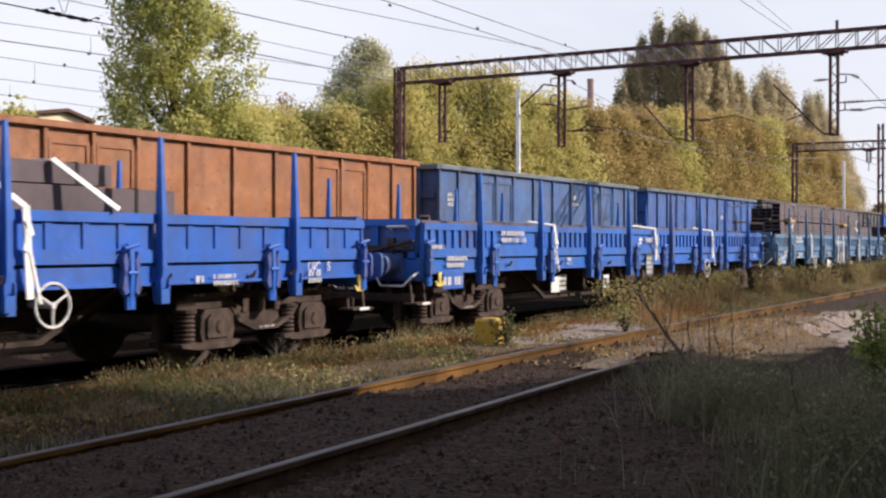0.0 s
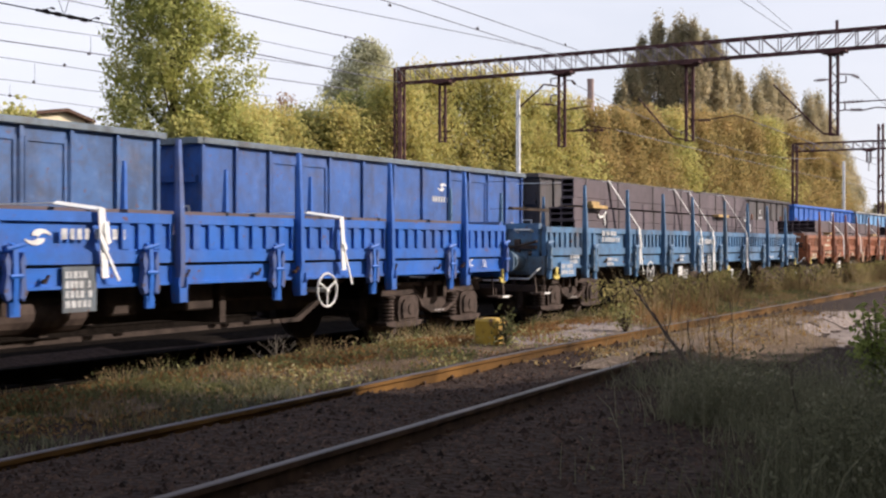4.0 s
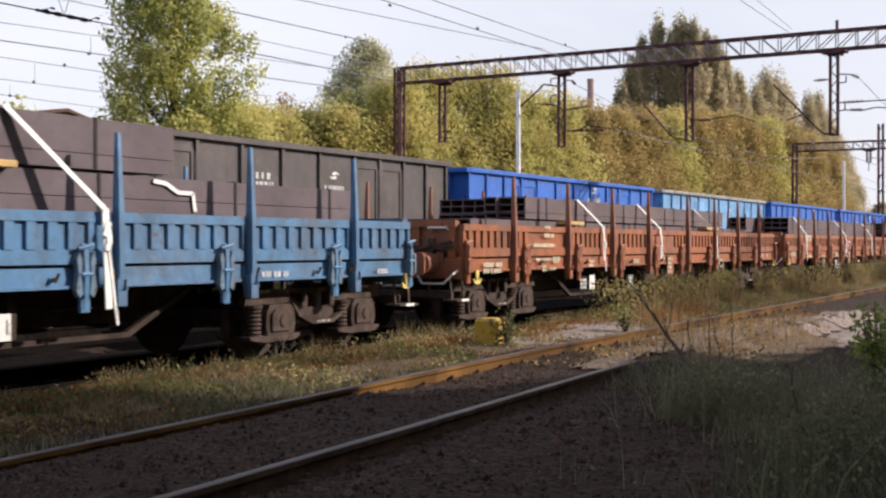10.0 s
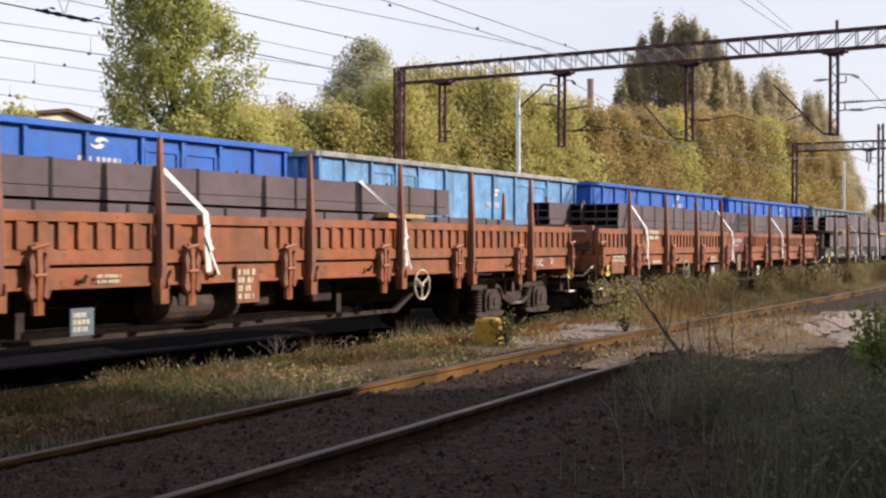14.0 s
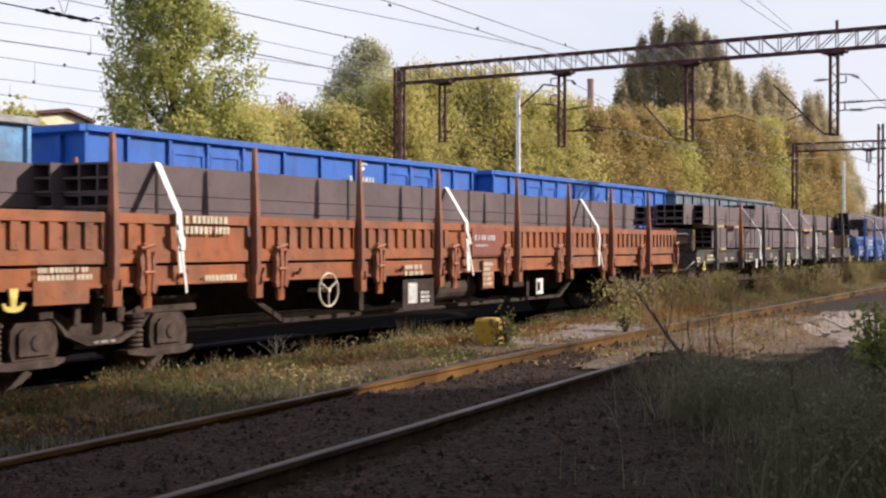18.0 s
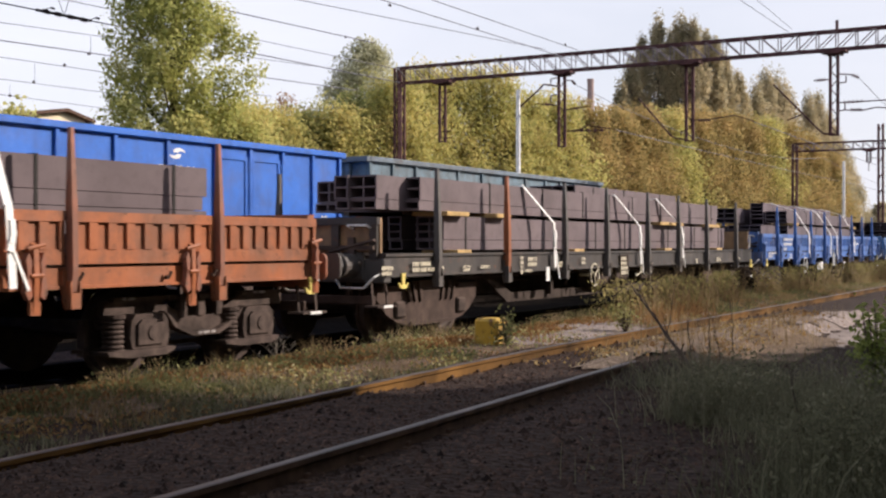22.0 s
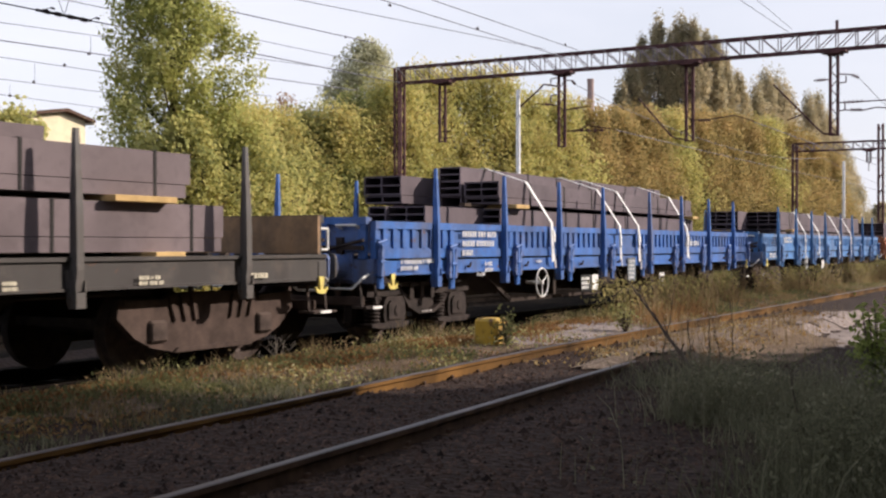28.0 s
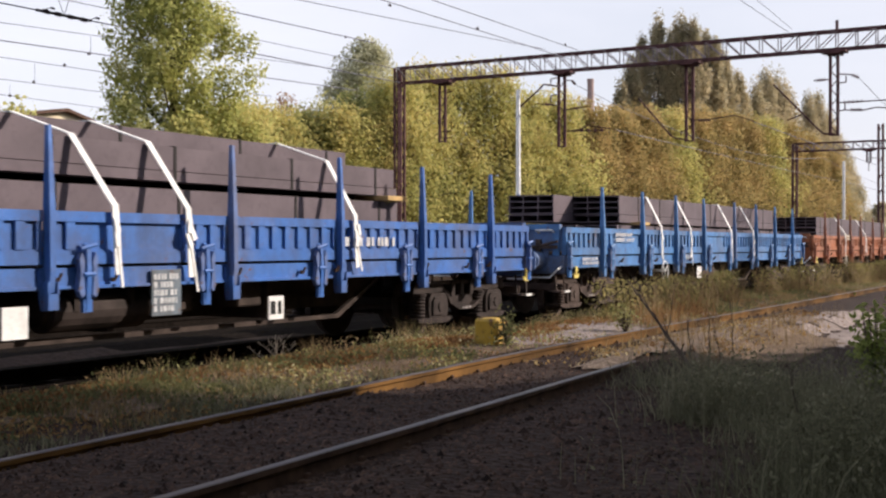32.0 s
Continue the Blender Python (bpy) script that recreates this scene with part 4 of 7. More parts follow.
def load(place, packs, straps, timbers, mat, label, ridge=None):
    """Steel sections on a wagon. packs: x0, x1, z0, z1, rows, columns, near y, how much further on each column begins, a column's depth."""
    ld = tagged(empty("steel_beam_load", pose(place, FRONT_Y, RT + 1.10)), label, "steel load", "loads of the front train")
    KEYED.append((ld, "front", place))
    off = -1.10
    for x0, x1, z0, z1, rows, cols, ny, offs, d in packs:
        begin = [offs[min(c, len(offs) - 1)] for c in range(cols)]
        for c in range(cols):
            zb = z0
            for r, share in enumerate(SHARES[rows]):
                bm = B()
                h = (z1 - z0) * share
                jit = 0.02 * math.sin(7 * c + 3 * r + x0)
                closed = c == cols - 1 or begin[c + 1] > begin[c] + 0.05
                u_channel(bm, x0 + begin[c] + jit, x1 + jit * 2 - 0.12 * (c % 3), ny + c * d, ny + (c + 1) * d - (0.025 if closed else 0.006), off + zb + 0.004, off + zb + h - 0.004, 0.022, closed)
                part("steel_channel", bm, mat, ld)
                zb += h
        n = max(2, int((x1 - x0) / 1.6))
        back = ny + cols * d
        for i in range(n):
            xb = x0 + (i + 0.5 + 0.2 * math.sin(i * 5 + x0)) * (x1 - x0) / n
            bm = B()
            box(bm, xb - 0.02, xb + 0.02, ny - 0.008, ny + 0.002, off + z0, off + z1)
            box(bm, xb - 0.02, xb + 0.02, ny - 0.008, back, off + z1 - 0.002, off + z1 + 0.006)
            part("steel_band", bm, BAND, ld)
        bm = B()
        for y in (-0.62, 0.45):
            box(bm, x0 + 0.4, x1 - 0.4, y - 0.05, y + 0.05, off + z0 - 0.05, off + z0 + 0.004)
        part("bearer", bm, WOOD_OLD, ld, "dark old timber under the steel")
    for x, z, l, ny in timbers:
        bm = B()
        box(bm, x - l / 2, x + l / 2, ny - 0.12, ny + 0.5, off + z, off + z + 0.065, 0.006)
        part("timber_packing", bm, TIMBER, ld, "raw timber packing piece")
    for xt, xs, zt, zs, zl, ny, back in straps:
        # strap: over the top from behind, down over the edge to the side top, then hanging outside
        bm = B()
        def seg(p, q, wd=0.048):
            p, q = Vector(p), Vector(q)
            beam4(bm, p, q, wd, 0.012, (0, -1, 0.3) if abs((q - p).y) < 0.5 * abs((q - p).z) + 0.01 else (0, 0, 1))
        if ridge:      # over a higher middle stack, then down to the near edge
            seg((xt - back, 0.15, off + ridge[1]), (xt - back, ridge[0], off + ridge[1]))
            beam4(bm, Vector((xt - back, ridge[0], off + ridge[1])), Vector((xt, ny - 0.01, off + zt + 0.014)), 0.07, 0.012, (0, -0.3, 0.95))
        else:
            seg((xt - back, 0.95, off + zt + 0.012), (xt, ny - 0.01, off + zt + 0.012))
        beam4(bm, Vector((xt, ny - 0.015, off + zt + 0.014)), Vector((xs, -1.44, off + zs + 0.02)), 0.085, 0.012, (0, -0.75, 0.66))
        if zl > 1.3:
            part("tie_strap", bm, STRAP, ld, "white webbing tie-down strap")
            continue
        seg((xs, -1.445, off + zs + 0.03), (xs + 0.04, -1.455, off + zl), 0.085)
        rnd = random.Random(int(xt * 100))
        for k in range(3):
            zz = off + zs - 0.10 - 0.07 * k
            seg((xs + rnd.uniform(-0.04, 0.06), -1.46, zz), (xs + rnd.uniform(-0.03, 0.09), -1.47, zz - 0.14), 0.06)
        seg((xs + 0.03, -1.46, off + zs - 0.35), (xs + 0.03 + rnd.uniform(0.05, 0.2), -1.46, off + zl + rnd.uniform(-0.22, 0.0)), 0.03)
        part("tie_strap", bm, STRAP, ld, "white webbing tie-down strap with a loose tail")
    return ld


def gondola(right, mat, label, mark=None, rim=None, top=3.22):
    """High-sided open wagon; right: place of the body's far end."""
    place = right - 6.48
    c, s = math.cos(REAR_TURN), math.sin(REAR_TURN)
    w = tagged(empty("open_wagon", pose(place * c - 16.4 * s, place * s + 16.4 * c, RT, 0, 0, math.degrees(REAR_TURN))), label, "freight wagon", "wagons of the rear train")
    KEYED.append((w, "rear", place))
    low, hl = 1.10, 6.48
    cuts = [-6.48, -5.5, -4.5, -3.5, -2.5, -1.25, 0, 1.25, 2.5, 3.5, 4.5, 5.5, 6.48]
    doors = {2, 3, 8, 9}
    for sd_ in (-1, 1):
        for i, (a, b) in enumerate(zip(cuts, cuts[1:])):
            bm = B()
            y0, y1 = sorted((sd_ * 1.36, sd_ * 1.32))
            box(bm, a + 0.03, b - 0.03, y0, y1, low, top - 0.12)
            panel = part("door" if i in doors else "side_panel", bm, mat, w)
            if i in doors:
                y0, y1 = sorted((sd_ * 1.36, sd_ * 1.385))
                for r in ((a + 0.08, b - 0.08, low + 0.1, low + 0.17), (a + 0.08, b - 0.08, top - 0.36, top - 0.29), (a + 0.08, a + 0.14, low + 0.17, top - 0.36), (b - 0.14, b - 0.08, low + 0.17, top - 0.36)):
                    bm = B()
                    box(bm, r[0], r[1], y0, y1, r[2], r[3])
                    part("frame_strip", bm, mat, panel)
                bm = B()
                yy = sd_ * 1.382
                bar(bm, (b - 0.05, yy, low + 0.2), (b - 0.05, yy, top - 0.35), 0.022, 6)
                part("locking_bar", bm, mat, panel)
        for x in cuts:
            bm = B()
            y0, y1 = sorted((sd_ * 1.32, sd_ * 1.415))
            xx = min(max(x, -6.44), 6.44)
            box(bm, xx - 0.036, xx + 0.036, y0, y1, 0.85, top - 0.12)
            part("post", bm, mat, w)
        bm = B()
        y0, y1 = sorted((sd_ * 1.30, sd_ * 1.455))
        box(bm, -hl, hl, y0, y1, top - 0.12, top, 0.015)
        part("top_rail", bm, rim or mat, w)
        bm = B()
        y0, y1 = sorted((sd_ * 1.25, sd_ * 1.40))
        box(bm, -hl, hl, y0, y1, 0.82, low - 0.002)
        part("sill", bm, mat, w)
    for e in (-1, 1):
        bm = B()
        x0, x1 = sorted((e * (hl - 0.06), e * (hl - 0.02)))
        box(bm, x0, x1, -1.30, 1.30, low, top - 0.12)
        part("end_wall", bm, mat, w)
        x0, x1 = sorted((e * (hl - 0.02), e * (hl + 0.07)))
        for y in (-0.85, 0.85):
            bm = B()
            box(bm, x0, x1 - 0.005, y - 0.06, y + 0.06, low, top - 0.165)
            part("end_post", bm, mat, w)
        for z in (1.7, 2.4):
            bm = B()
            box(bm, x0, x1, -1.30, 1.30, z, z + 0.12)
            part("end_rail", bm, mat, w)
        bm = B()
        u, v = sorted((e * (hl - 0.02), e * (hl + 0.15)))
        box(bm, u, v, -1.44, 1.44, top - 0.13, top - 0.003, 0.015)
        part("end_cap", bm, rim or mat, w)
        bm = B()
        x0, x1 = sorted((e * (hl - 0.15), e * (hl + 0.02)))
        box(bm, x0, x1, -1.35, 1.35, 0.72, low - 0.004)
        part("headstock", bm, mat, w)
        bm = B()
        for p, q in (((e * (hl + 0.12), -1.2, 1.25), (e * (hl + 0.12), -1.2, 1.95)), ((e * (hl + 0.12), -1.2, 1.95), (e * (hl + 0.12), -0.95, 1.95)), ((e * (hl + 0.12), -1.2, 1.25), (e * hl, -1.2, 1.25)), ((e * (hl + 0.12), -0.95, 1.95), (e * hl, -0.95, 1.95))):
            bar(bm, p, q, 0.02, 6)
        part("ladder_rail", bm, WHITE, w, "white-painted grab rail")
    bm = B()
    box(bm, -hl + 0.06, hl - 0.06, -1.32, 1.32, low - 0.001, low + 0.06)
    part("floor", bm, STEEL_DARK, w)
    bm = B()
    prism(bm, [(-4.2, 0.95), (-3.0, 0.62), (3.0, 0.62), (4.2, 0.95)], "y", -0.35, 0.35)
    part("centre_beam", bm, STEEL_DARK, w)
    buffers(w, {-1: hl, 1: hl}, mat)
    bogies(w, (-4.5, 4.5), "cast", "rear")
    if mark:
        for kind, x, z, size in mark:
            if kind == "swirl":
                swirl(w, x, z, size, -1.366)
            else:
                marks(w, [(x, z, size, size * 0.2 if kind == "bars" else size * 0.9, 1 if kind == "bars" else 3, WHITE, None)], -1.362)
    return w

# the front train, first wagon to last
PITCH, FIRST = 19.9, 3.84


def at(k):
    return FIRST + PITCH * (k - 1)



# stencilled lettering on each wagon: x, z, width, height, rows, material, board
MARKS = {
    1: [(8.10, 0.85, 0.35, 0.16, 2, WHITE, None), (6.41, 0.86, 0.46, 0.14, 2, WHITE, None), (5.96, 0.87, 0.13, 0.11, 1, WHITE, None), (3.42, 0.81, 0.13, 0.35, 4, WHITE, BLUE_B)],
    2: [(-6.28, 1.37, 0.99, 0.21, 2, WHITE, None), (-8.24, 0.99, 0.62, 0.19, 2, WHITE, None), (-8.36, 0.71, 0.56, 0.17, 1, WHITE, BLUE_A), (-8.81, 1.21, 0.37, 0.08, 1, WHITE, None), (0.32, 1.34, 0.82, 0.14, 1, WHITE, None), (-4.06, 0.95, 0.25, 0.15, 2, WHITE, None), (-4.68, 0.55, 0.30, 0.21, 0, WHITE, WHITE), (-4.37, 0.56, 0.28, 0.25, 3, WHITE, BLACK), (-2.30, 0.54, 0.21, 0.20, 1, BLACK, WHITE), (0.14, 0.82, 0.36, 0.37, 4, WHITE, RIM_GREY)],
    3: [(-6.18, 1.40, 0.93, 0.24, 2, WHITE, None), (-7.94, 0.98, 0.45, 0.18, 2, WHITE, None), (-8.25, 0.81, 0.62, 0.21, 2, WHITE, SKY_B), (-6.22, 0.92, 0.33, 0.18, 2, WHITE, None), (-5.89, 0.95, 0.24, 0.07, 1, WHITE, None), (-1.84, 0.95, 0.34, 0.16, 2, WHITE, None), (-1.60, 0.59, 0.34, 0.22, 3, WHITE, BLACK), (-1.95, 0.62, 0.22, 0.22, 0, WHITE, WHITE), (0.26, 0.80, 0.36, 0.37, 5, WHITE, RIM_GREY), (0.22, 1.32, 0.78, 0.15, 1, WHITE, None), (2.17, 0.51, 0.21, 0.18, 1, BLACK, WHITE), (6.11, 0.90, 0.50, 0.09, 1, WHITE, None), (8.44, 0.89, 0.25, 0.09, 1, WHITE, None), (1.87, 0.66, 0.07, 0.07, 0, YELLOW, YELLOW)],
    4: [(-6.17, 1.54, 0.24, 0.07, 1, CREAM, None), (-6.10, 1.40, 0.40, 0.10, 1, CREAM, None), (-6.29, 1.23, 0.91, 0.09, 1, CREAM, None), (-6.15, 0.99, 1.00, 0.06, 1, CREAM, None), (-5.80, 0.98, 0.25, 0.13, 2, CREAM, None), (-6.27, 0.84, 0.22, 0.12, 2, CREAM, None), (-5.97, 0.83, 0.27, 0.07, 1, CREAM, None), (-4.17, 0.90, 0.31, 0.15, 2, CREAM, None), (-2.15, 0.51, 0.23, 0.20, 3, CREAM, RIM_GREY), (-1.79, 0.91, 0.34, 0.10, 2, CREAM, None), (0.32, 0.80, 0.34, 0.36, 4, CREAM, RED), (-4.58, 0.53, 0.29, 0.20, 3, WHITE, BLACK), (-4.17, 0.55, 0.18, 0.20, 0, WHITE, WHITE), (-8.23, 0.88, 0.65, 0.19, 2, CREAM, None)],
    5: [(-8.09, 0.97, 0.67, 0.14, 2, CREAM, None), (-8.14, 0.80, 0.61, 0.17, 0, RED, RED), (-6.00, 1.45, 0.92, 0.22, 2, CREAM, None), (-5.88, 0.88, 0.53, 0.09, 1, CREAM, None), (0.46, 1.29, 0.98, 0.36, 0, RED_PATCH, RED_PATCH), (0.38, 1.35, 0.72, 0.11, 1, WHITE, None), (0.25, 1.23, 0.42, 0.04, 1, WHITE, None), (-1.73, 0.89, 0.58, 0.17, 2, CREAM, None), (-1.65, 0.55, 0.79, 0.36, 0, RED, STEEL_DARK), (-1.81, 0.57, 0.18, 0.22, 0, WHITE, WHITE), (-1.45, 0.51, 0.28, 0.17, 3, WHITE, BLACK), (0.48, 0.79, 0.32, 0.38, 5, CREAM, RED), (2.38, 0.54, 0.20, 0.20, 1, BLACK, WHITE)],
    6: [(-8.69, 0.89, 0.29, 0.14, 2, CREAM, None), (-7.71, 0.93, 0.65, 0.16, 2, CREAM, None), (-7.21, 0.89, 0.21, 0.10, 1, CREAM, None), (-6.43, 0.89, 0.25, 0.10, 2, CREAM, None), (-5.84, 0.90, 0.30, 0.07, 1, CREAM, None), (-4.53, 0.91, 0.11, 0.31, 4, CREAM, None), (-4.13, 0.96, 0.34, 0.17, 2, CREAM, None), (-4.27, 0.81, 0.30, 0.06, 1, CREAM, None), (-3.50, 0.74, 0.07, 0.18, 0, WHITE, WHITE), (-2.98, 0.90, 0.26, 0.11, 2, CREAM, None), (-1.92, 0.95, 0.20, 0.14, 2, CREAM, None), (0.16, 0.83, 0.39, 0.37, 4, CREAM, STEEL_DARK), (4.86, 0.87, 0.22, 0.10, 2, CREAM, None), (6.62, 0.88, 0.37, 0.11, 2, CREAM, None), (8.38, 0.89, 0.36, 0.08, 1, CREAM, None)],
    7: [(-6.13, 1.40, 1.12, 0.12, 1, WHITE, None), (-6.17, 1.26, 1.05, 0.12, 1, WHITE, None), (-6.53, 1.12, 0.34, 0.12, 1, WHITE, None), (-8.17, 0.96, 0.57, 0.17, 2, WHITE, None), (-7.71, 1.01, 0.31, 0.08, 1, WHITE, None), (-5.81, 0.90, 0.31, 0.18, 2, WHITE, None), (-6.10, 0.79, 0.26, 0.07, 1, WHITE, None), (-1.91, 0.54, 0.43, 0.24, 3, WHITE, BLACK), (-1.48, 0.54, 0.23, 0.23, 0, WHITE, WHITE), (0.46, 0.75, 0.37, 0.41, 5, WHITE, RIM_GREY), (2.30, 0.51, 0.22, 0.21, 1, BLACK, WHITE), (4.28, 1.28, 1.29, 0.16, 1, WHITE, None), (-3.97, 0.96, 0.23, 0.05, 1, WHITE, None)],
    8: [(-6.22, 1.39, 1.13, 0.20, 2, WHITE, None), (-8.05, 0.94, 0.82, 0.15, 2, WHITE, None), (-2.35, 0.97, 0.66, 0.15, 1, WHITE, None), (-1.43, 0.60, 0.26, 0.21, 0, WHITE, WHITE)],
    9: [(-3.54, 1.52, 1.47, 0.21, 2, CREAM, None)],
}


def build_front():
    H = HALF
    w1 = flat_wagon(at(1), BLUE_A, "royal blue low-sided stake wagon, clean paint", stakes=(-7.5, -5.3, -3.15, -1.1, 1.5, 3.4, 5.36, 7.64), wheel_at=3.95)
    w2 = flat_wagon(at(2), BLUE_B, "blue low-sided stake wagon with worn paint", wheel_at=4.2)
    w3 = flat_wagon(at(3), TEAL, "faded teal low-sided stake wagon, dusty", wheel_at=-3.92)
    w4 = flat_wagon(at(4), RED, "oxide red low-sided stake wagon, weathered", wheel_at=4.2, ends=(0.0, 0.32))
    w5 = flat_wagon(at(5), RED, "oxide red low-sided stake wagon with grimy ribs", wheel_at=-3.83, ends=(0.07, 0.42))
    w6 = flat_wagon(at(6), GREY_D, "dark grey flat stake wagon without sides", sides=False, stakes=(-7.35, -5.1, -2.8, -0.8, 1.5, 3.5, 5.6, 8.1), stake_mats={1: RED}, kind="pressed", wheel_at=-1.37, ends=(0.48, 0.52))
    w7 = flat_wagon(at(7), BLUE_C, "faded blue low-sided stake wagon", wheel_at=-3.83, ends=(0.1, 0.0), wheel=(0.243, 0.60))
    for o in w7.children_recursive:      # darker, oilier bogies
        if o.type == "MESH" and o.material_slots and o.material_slots[0].material is BOGIE:
            o.material_slots[0].link = "OBJECT"
            o.material_slots[0].material = BOGIE_D
    w8 = flat_wagon(at(8), BLUE_D, "light blue low-sided stake wagon, dusty", wheel_at=-3.85)
    w9 = flat_wagon(at(9), RED, "rust red low-sided stake wagon", wheel_at=-3.85)
    for k, wg in enumerate((w1, w2, w3, w4, w5, w6, w7, w8, w9), 1):
        marks(wg, MARKS[k])
    for wg, x, z in ((w2, -0.32, 1.31), (w3, -0.36, 1.32)):
        swirl(wg, x, z, 0.16, -1.366)
    for wg, x, z, text in ((w1, 8.05, 0.97, "UIC"), (w1, 8.36, 0.97, "S"), (w2, 7.92, 0.96, "UIC"), (w2, 8.42, 0.95, "St"), (w4, 8.12, 0.93, "UIC"), (w4, 8.62, 0.96, "St")):
        lettering(wg, text, x, z, 0.16, WHITE)
    load(at(1), [(-8.0, 5.15, 1.83, 2.05, 1, 7, -0.98, (0,), 0.28), (-8.0, 5.95, 1.12, 1.82, 2, 7, -1.03, (0,), 0.29)],
         [(3.2, 3.6, 2.05, 1.56, 0.75, -1.0, 0.0), (4.3, 4.75, 2.05, 1.56, 1.45, -1.0, 0.0), (-1.4, -1.0, 2.05, 1.56, 0.8, -1.0, 0.0)], [], BEAM, "stacked dark steel sections strapped on the wagon")
    load(at(2), [(-8.6, 8.6, 1.12, 1.61, 2, 7, -1.0, (0,), 0.28)],
         [(-4.95, -4.8, 1.63, 1.56, 0.92, -1.0, 0.0), (0.2, 0.38, 1.63, 1.56, 0.92, -1.0, 0.0), (4.3, 4.45, 1.63, 1.56, 0.92, -1.0, 0.0)], [], BEAM, "low layer of brown steel on the wagon floor")
    ld3 = load(at(3), [(-7.2, 8.2, 1.14, 1.955, 3, 8, -1.08, (0, 0, 3.0, 4.0), 0.26), (-7.2, 4.75, 1.985, 2.50, 2, 8, -1.06, (0, 3.0, 4.5), 0.26)],
         [(3.75 - H, 4.5 - H, 2.5, 1.56, 0.85, -1.06, 0.0), (7.82 - H, 8.65 - H, 2.5, 1.56, 0.62, -1.06, 0.0), (8.85 - H, 9.6 - H, 2.5, 1.56, 0.62, -1.06, 0.0), (11.72 - H, 12.6 - H, 2.5, 1.56, 0.62, -1.06, 0.0)],
         [(2.95 - H, 1.94, 0.75, -1.1), (2.7 - H, 2.005, 0.4, -1.1), (11.3 - H, 1.94, 0.9, -1.1)], BEAM, "tall stack of brown-grey steel sections with white straps")
    # loose strap ends on the face of this load
    for pts in (((-6.07, 1.84), (-6.01, 1.78), (-5.84, 1.80), (-5.66, 1.89)), ((-5.77, 1.86), (-5.75, 1.77), (-5.72, 1.63)), ((4.43, 1.91), (4.62, 1.89), (4.81, 1.80), (5.04, 1.80), (5.08, 1.60))):
        bm = B()
        for (xa, za), (xb, zb) in zip(pts, pts[1:]):
            beam4(bm, (xa, -1.10, za - 1.10), (xb, -1.10, zb - 1.10), 0.045, 0.012, (0, 1, 0))
        part("loose_strap", bm, STRAP, ld3, "loose end of white webbing")
    load(at(4), [(-8.2, 8.0, 1.14, 1.665, 1, 7, -1.0, (0,), 0.28), (3.0 - H, 14.9 - H, 1.69, 2.08, 2, 8, -1.0, (0, 0, -0.1, 0.5), 0.25)],
         [(5.24 - H, 5.5 - H, 2.08, 1.56, 0.95, -1.0, 0.0), (8.5 - H, 8.76 - H, 2.08, 1.56, 0.95, -1.0, 0.0), (12.4 - H, 12.84 - H, 2.08, 1.56, 0.95, -1.0, 0.0)],
         [(4.75 - H, 1.61, 0.75, -1.1), (13.3 - H, 1.61, 1.0, -1.1)], BEAM_G, "stacked grey steel sections on timber packing")
    load(at(5), [(2.15 - H, 17.2 - H, 1.14, 2.10, 4, 8, -1.0, (0, 0, 0, -0.15, -1.2, -1.2, 0.3), 0.25)],
         [(2.75 - H, 2.6 - H, 2.1, 1.56, 0.95, -1.0, 0.0), (9.05 - H, 8.9 - H, 2.1, 1.56, 0.85, -1.0, 0.0), (14.3 - H, 14.1 - H, 2.1, 1.56, 0.85, -1.0, 0.0)],
         [], BEAM_G, "long grey steel sections strapped between the stakes")
    load(at(6), [(2.55 - H, 17.25 - H, 1.16, 1.68, 2, 9, -1.12, (0, 0, 0.35, -0.05, 0.3, -0.1, 0.25, 0, 0.1), 0.235), (1.88 - H, 16.7 - H, 1.74, 2.23, 2, 9, -1.10, (0, -0.8, -0.75, -0.8, 0.4), 0.235), (9.0 - H, 15.25 - H, 2.24, 2.44, 1, 4, -0.5, (0,), 0.25)],
         [(5.3 - H, 5.87 - H, 2.23, 1.6, 0.85, -1.1, 0.0), (9.58 - H, 10.15 - H, 2.23, 1.6, 0.85, -1.1, 0.0), (12.08 - H, 12.87 - H, 2.23, 1.6, 0.95, -1.1, 0.0)],
         [(2.75 - H, 1.675, 0.7, -1.15), (4.25 - H, 1.675, 0.6, -1.15), (15.9 - H, 1.675, 0.9, -1.15), (12.7 - H, 1.675, 1.6, -1.15), (2.85 - H, 1.10, 0.45, -1.2), (7.3 - H, 1.10, 0.45, -1.2), (12.3 - H, 1.10, 0.45, -1.2), (16.2 - H, 1.10, 0.45, -1.2)],
         BEAM_L, "two layers of brown-grey steel sections on timber")
    load(at(7), [(4.5 - H, 14.8 - H, 1.14, 1.84, 2, 6, -1.05, (0, -1.9, -1.9, -2.0, -0.5), 0.33), (4.5 - H, 14.75 - H, 1.92, 2.30, 2, 2, -1.02, (0, 0.05), 0.34), (4.5 - H, 14.6 - H, 1.86, 2.56, 2, 1, -0.30, (0,), 0.42), (3.55 - H, 14.2 - H, 1.92, 2.38, 2, 2, 0.30, (0,), 0.36)],
         [(5.5 - H, 5.66 - H, 2.31, 1.6, 0.95, -1.02, 0.1), (8.72 - H, 8.9 - H, 2.31, 1.6, 0.95, -1.02, 0.1), (9.78 - H, 9.95 - H, 2.31, 1.6, 0.9, -1.02, 0.1), (13.05 - H, 13.1 - H, 2.31, 1.6, 0.95, -1.02, 0.1)],
         [(5.0 - H, 1.85, 0.5, -1.1), (14.5 - H, 1.85, 0.5, -1.1)], BEAM, "tall stack of brown steel sections with uneven ends", (-0.31, 2.572))
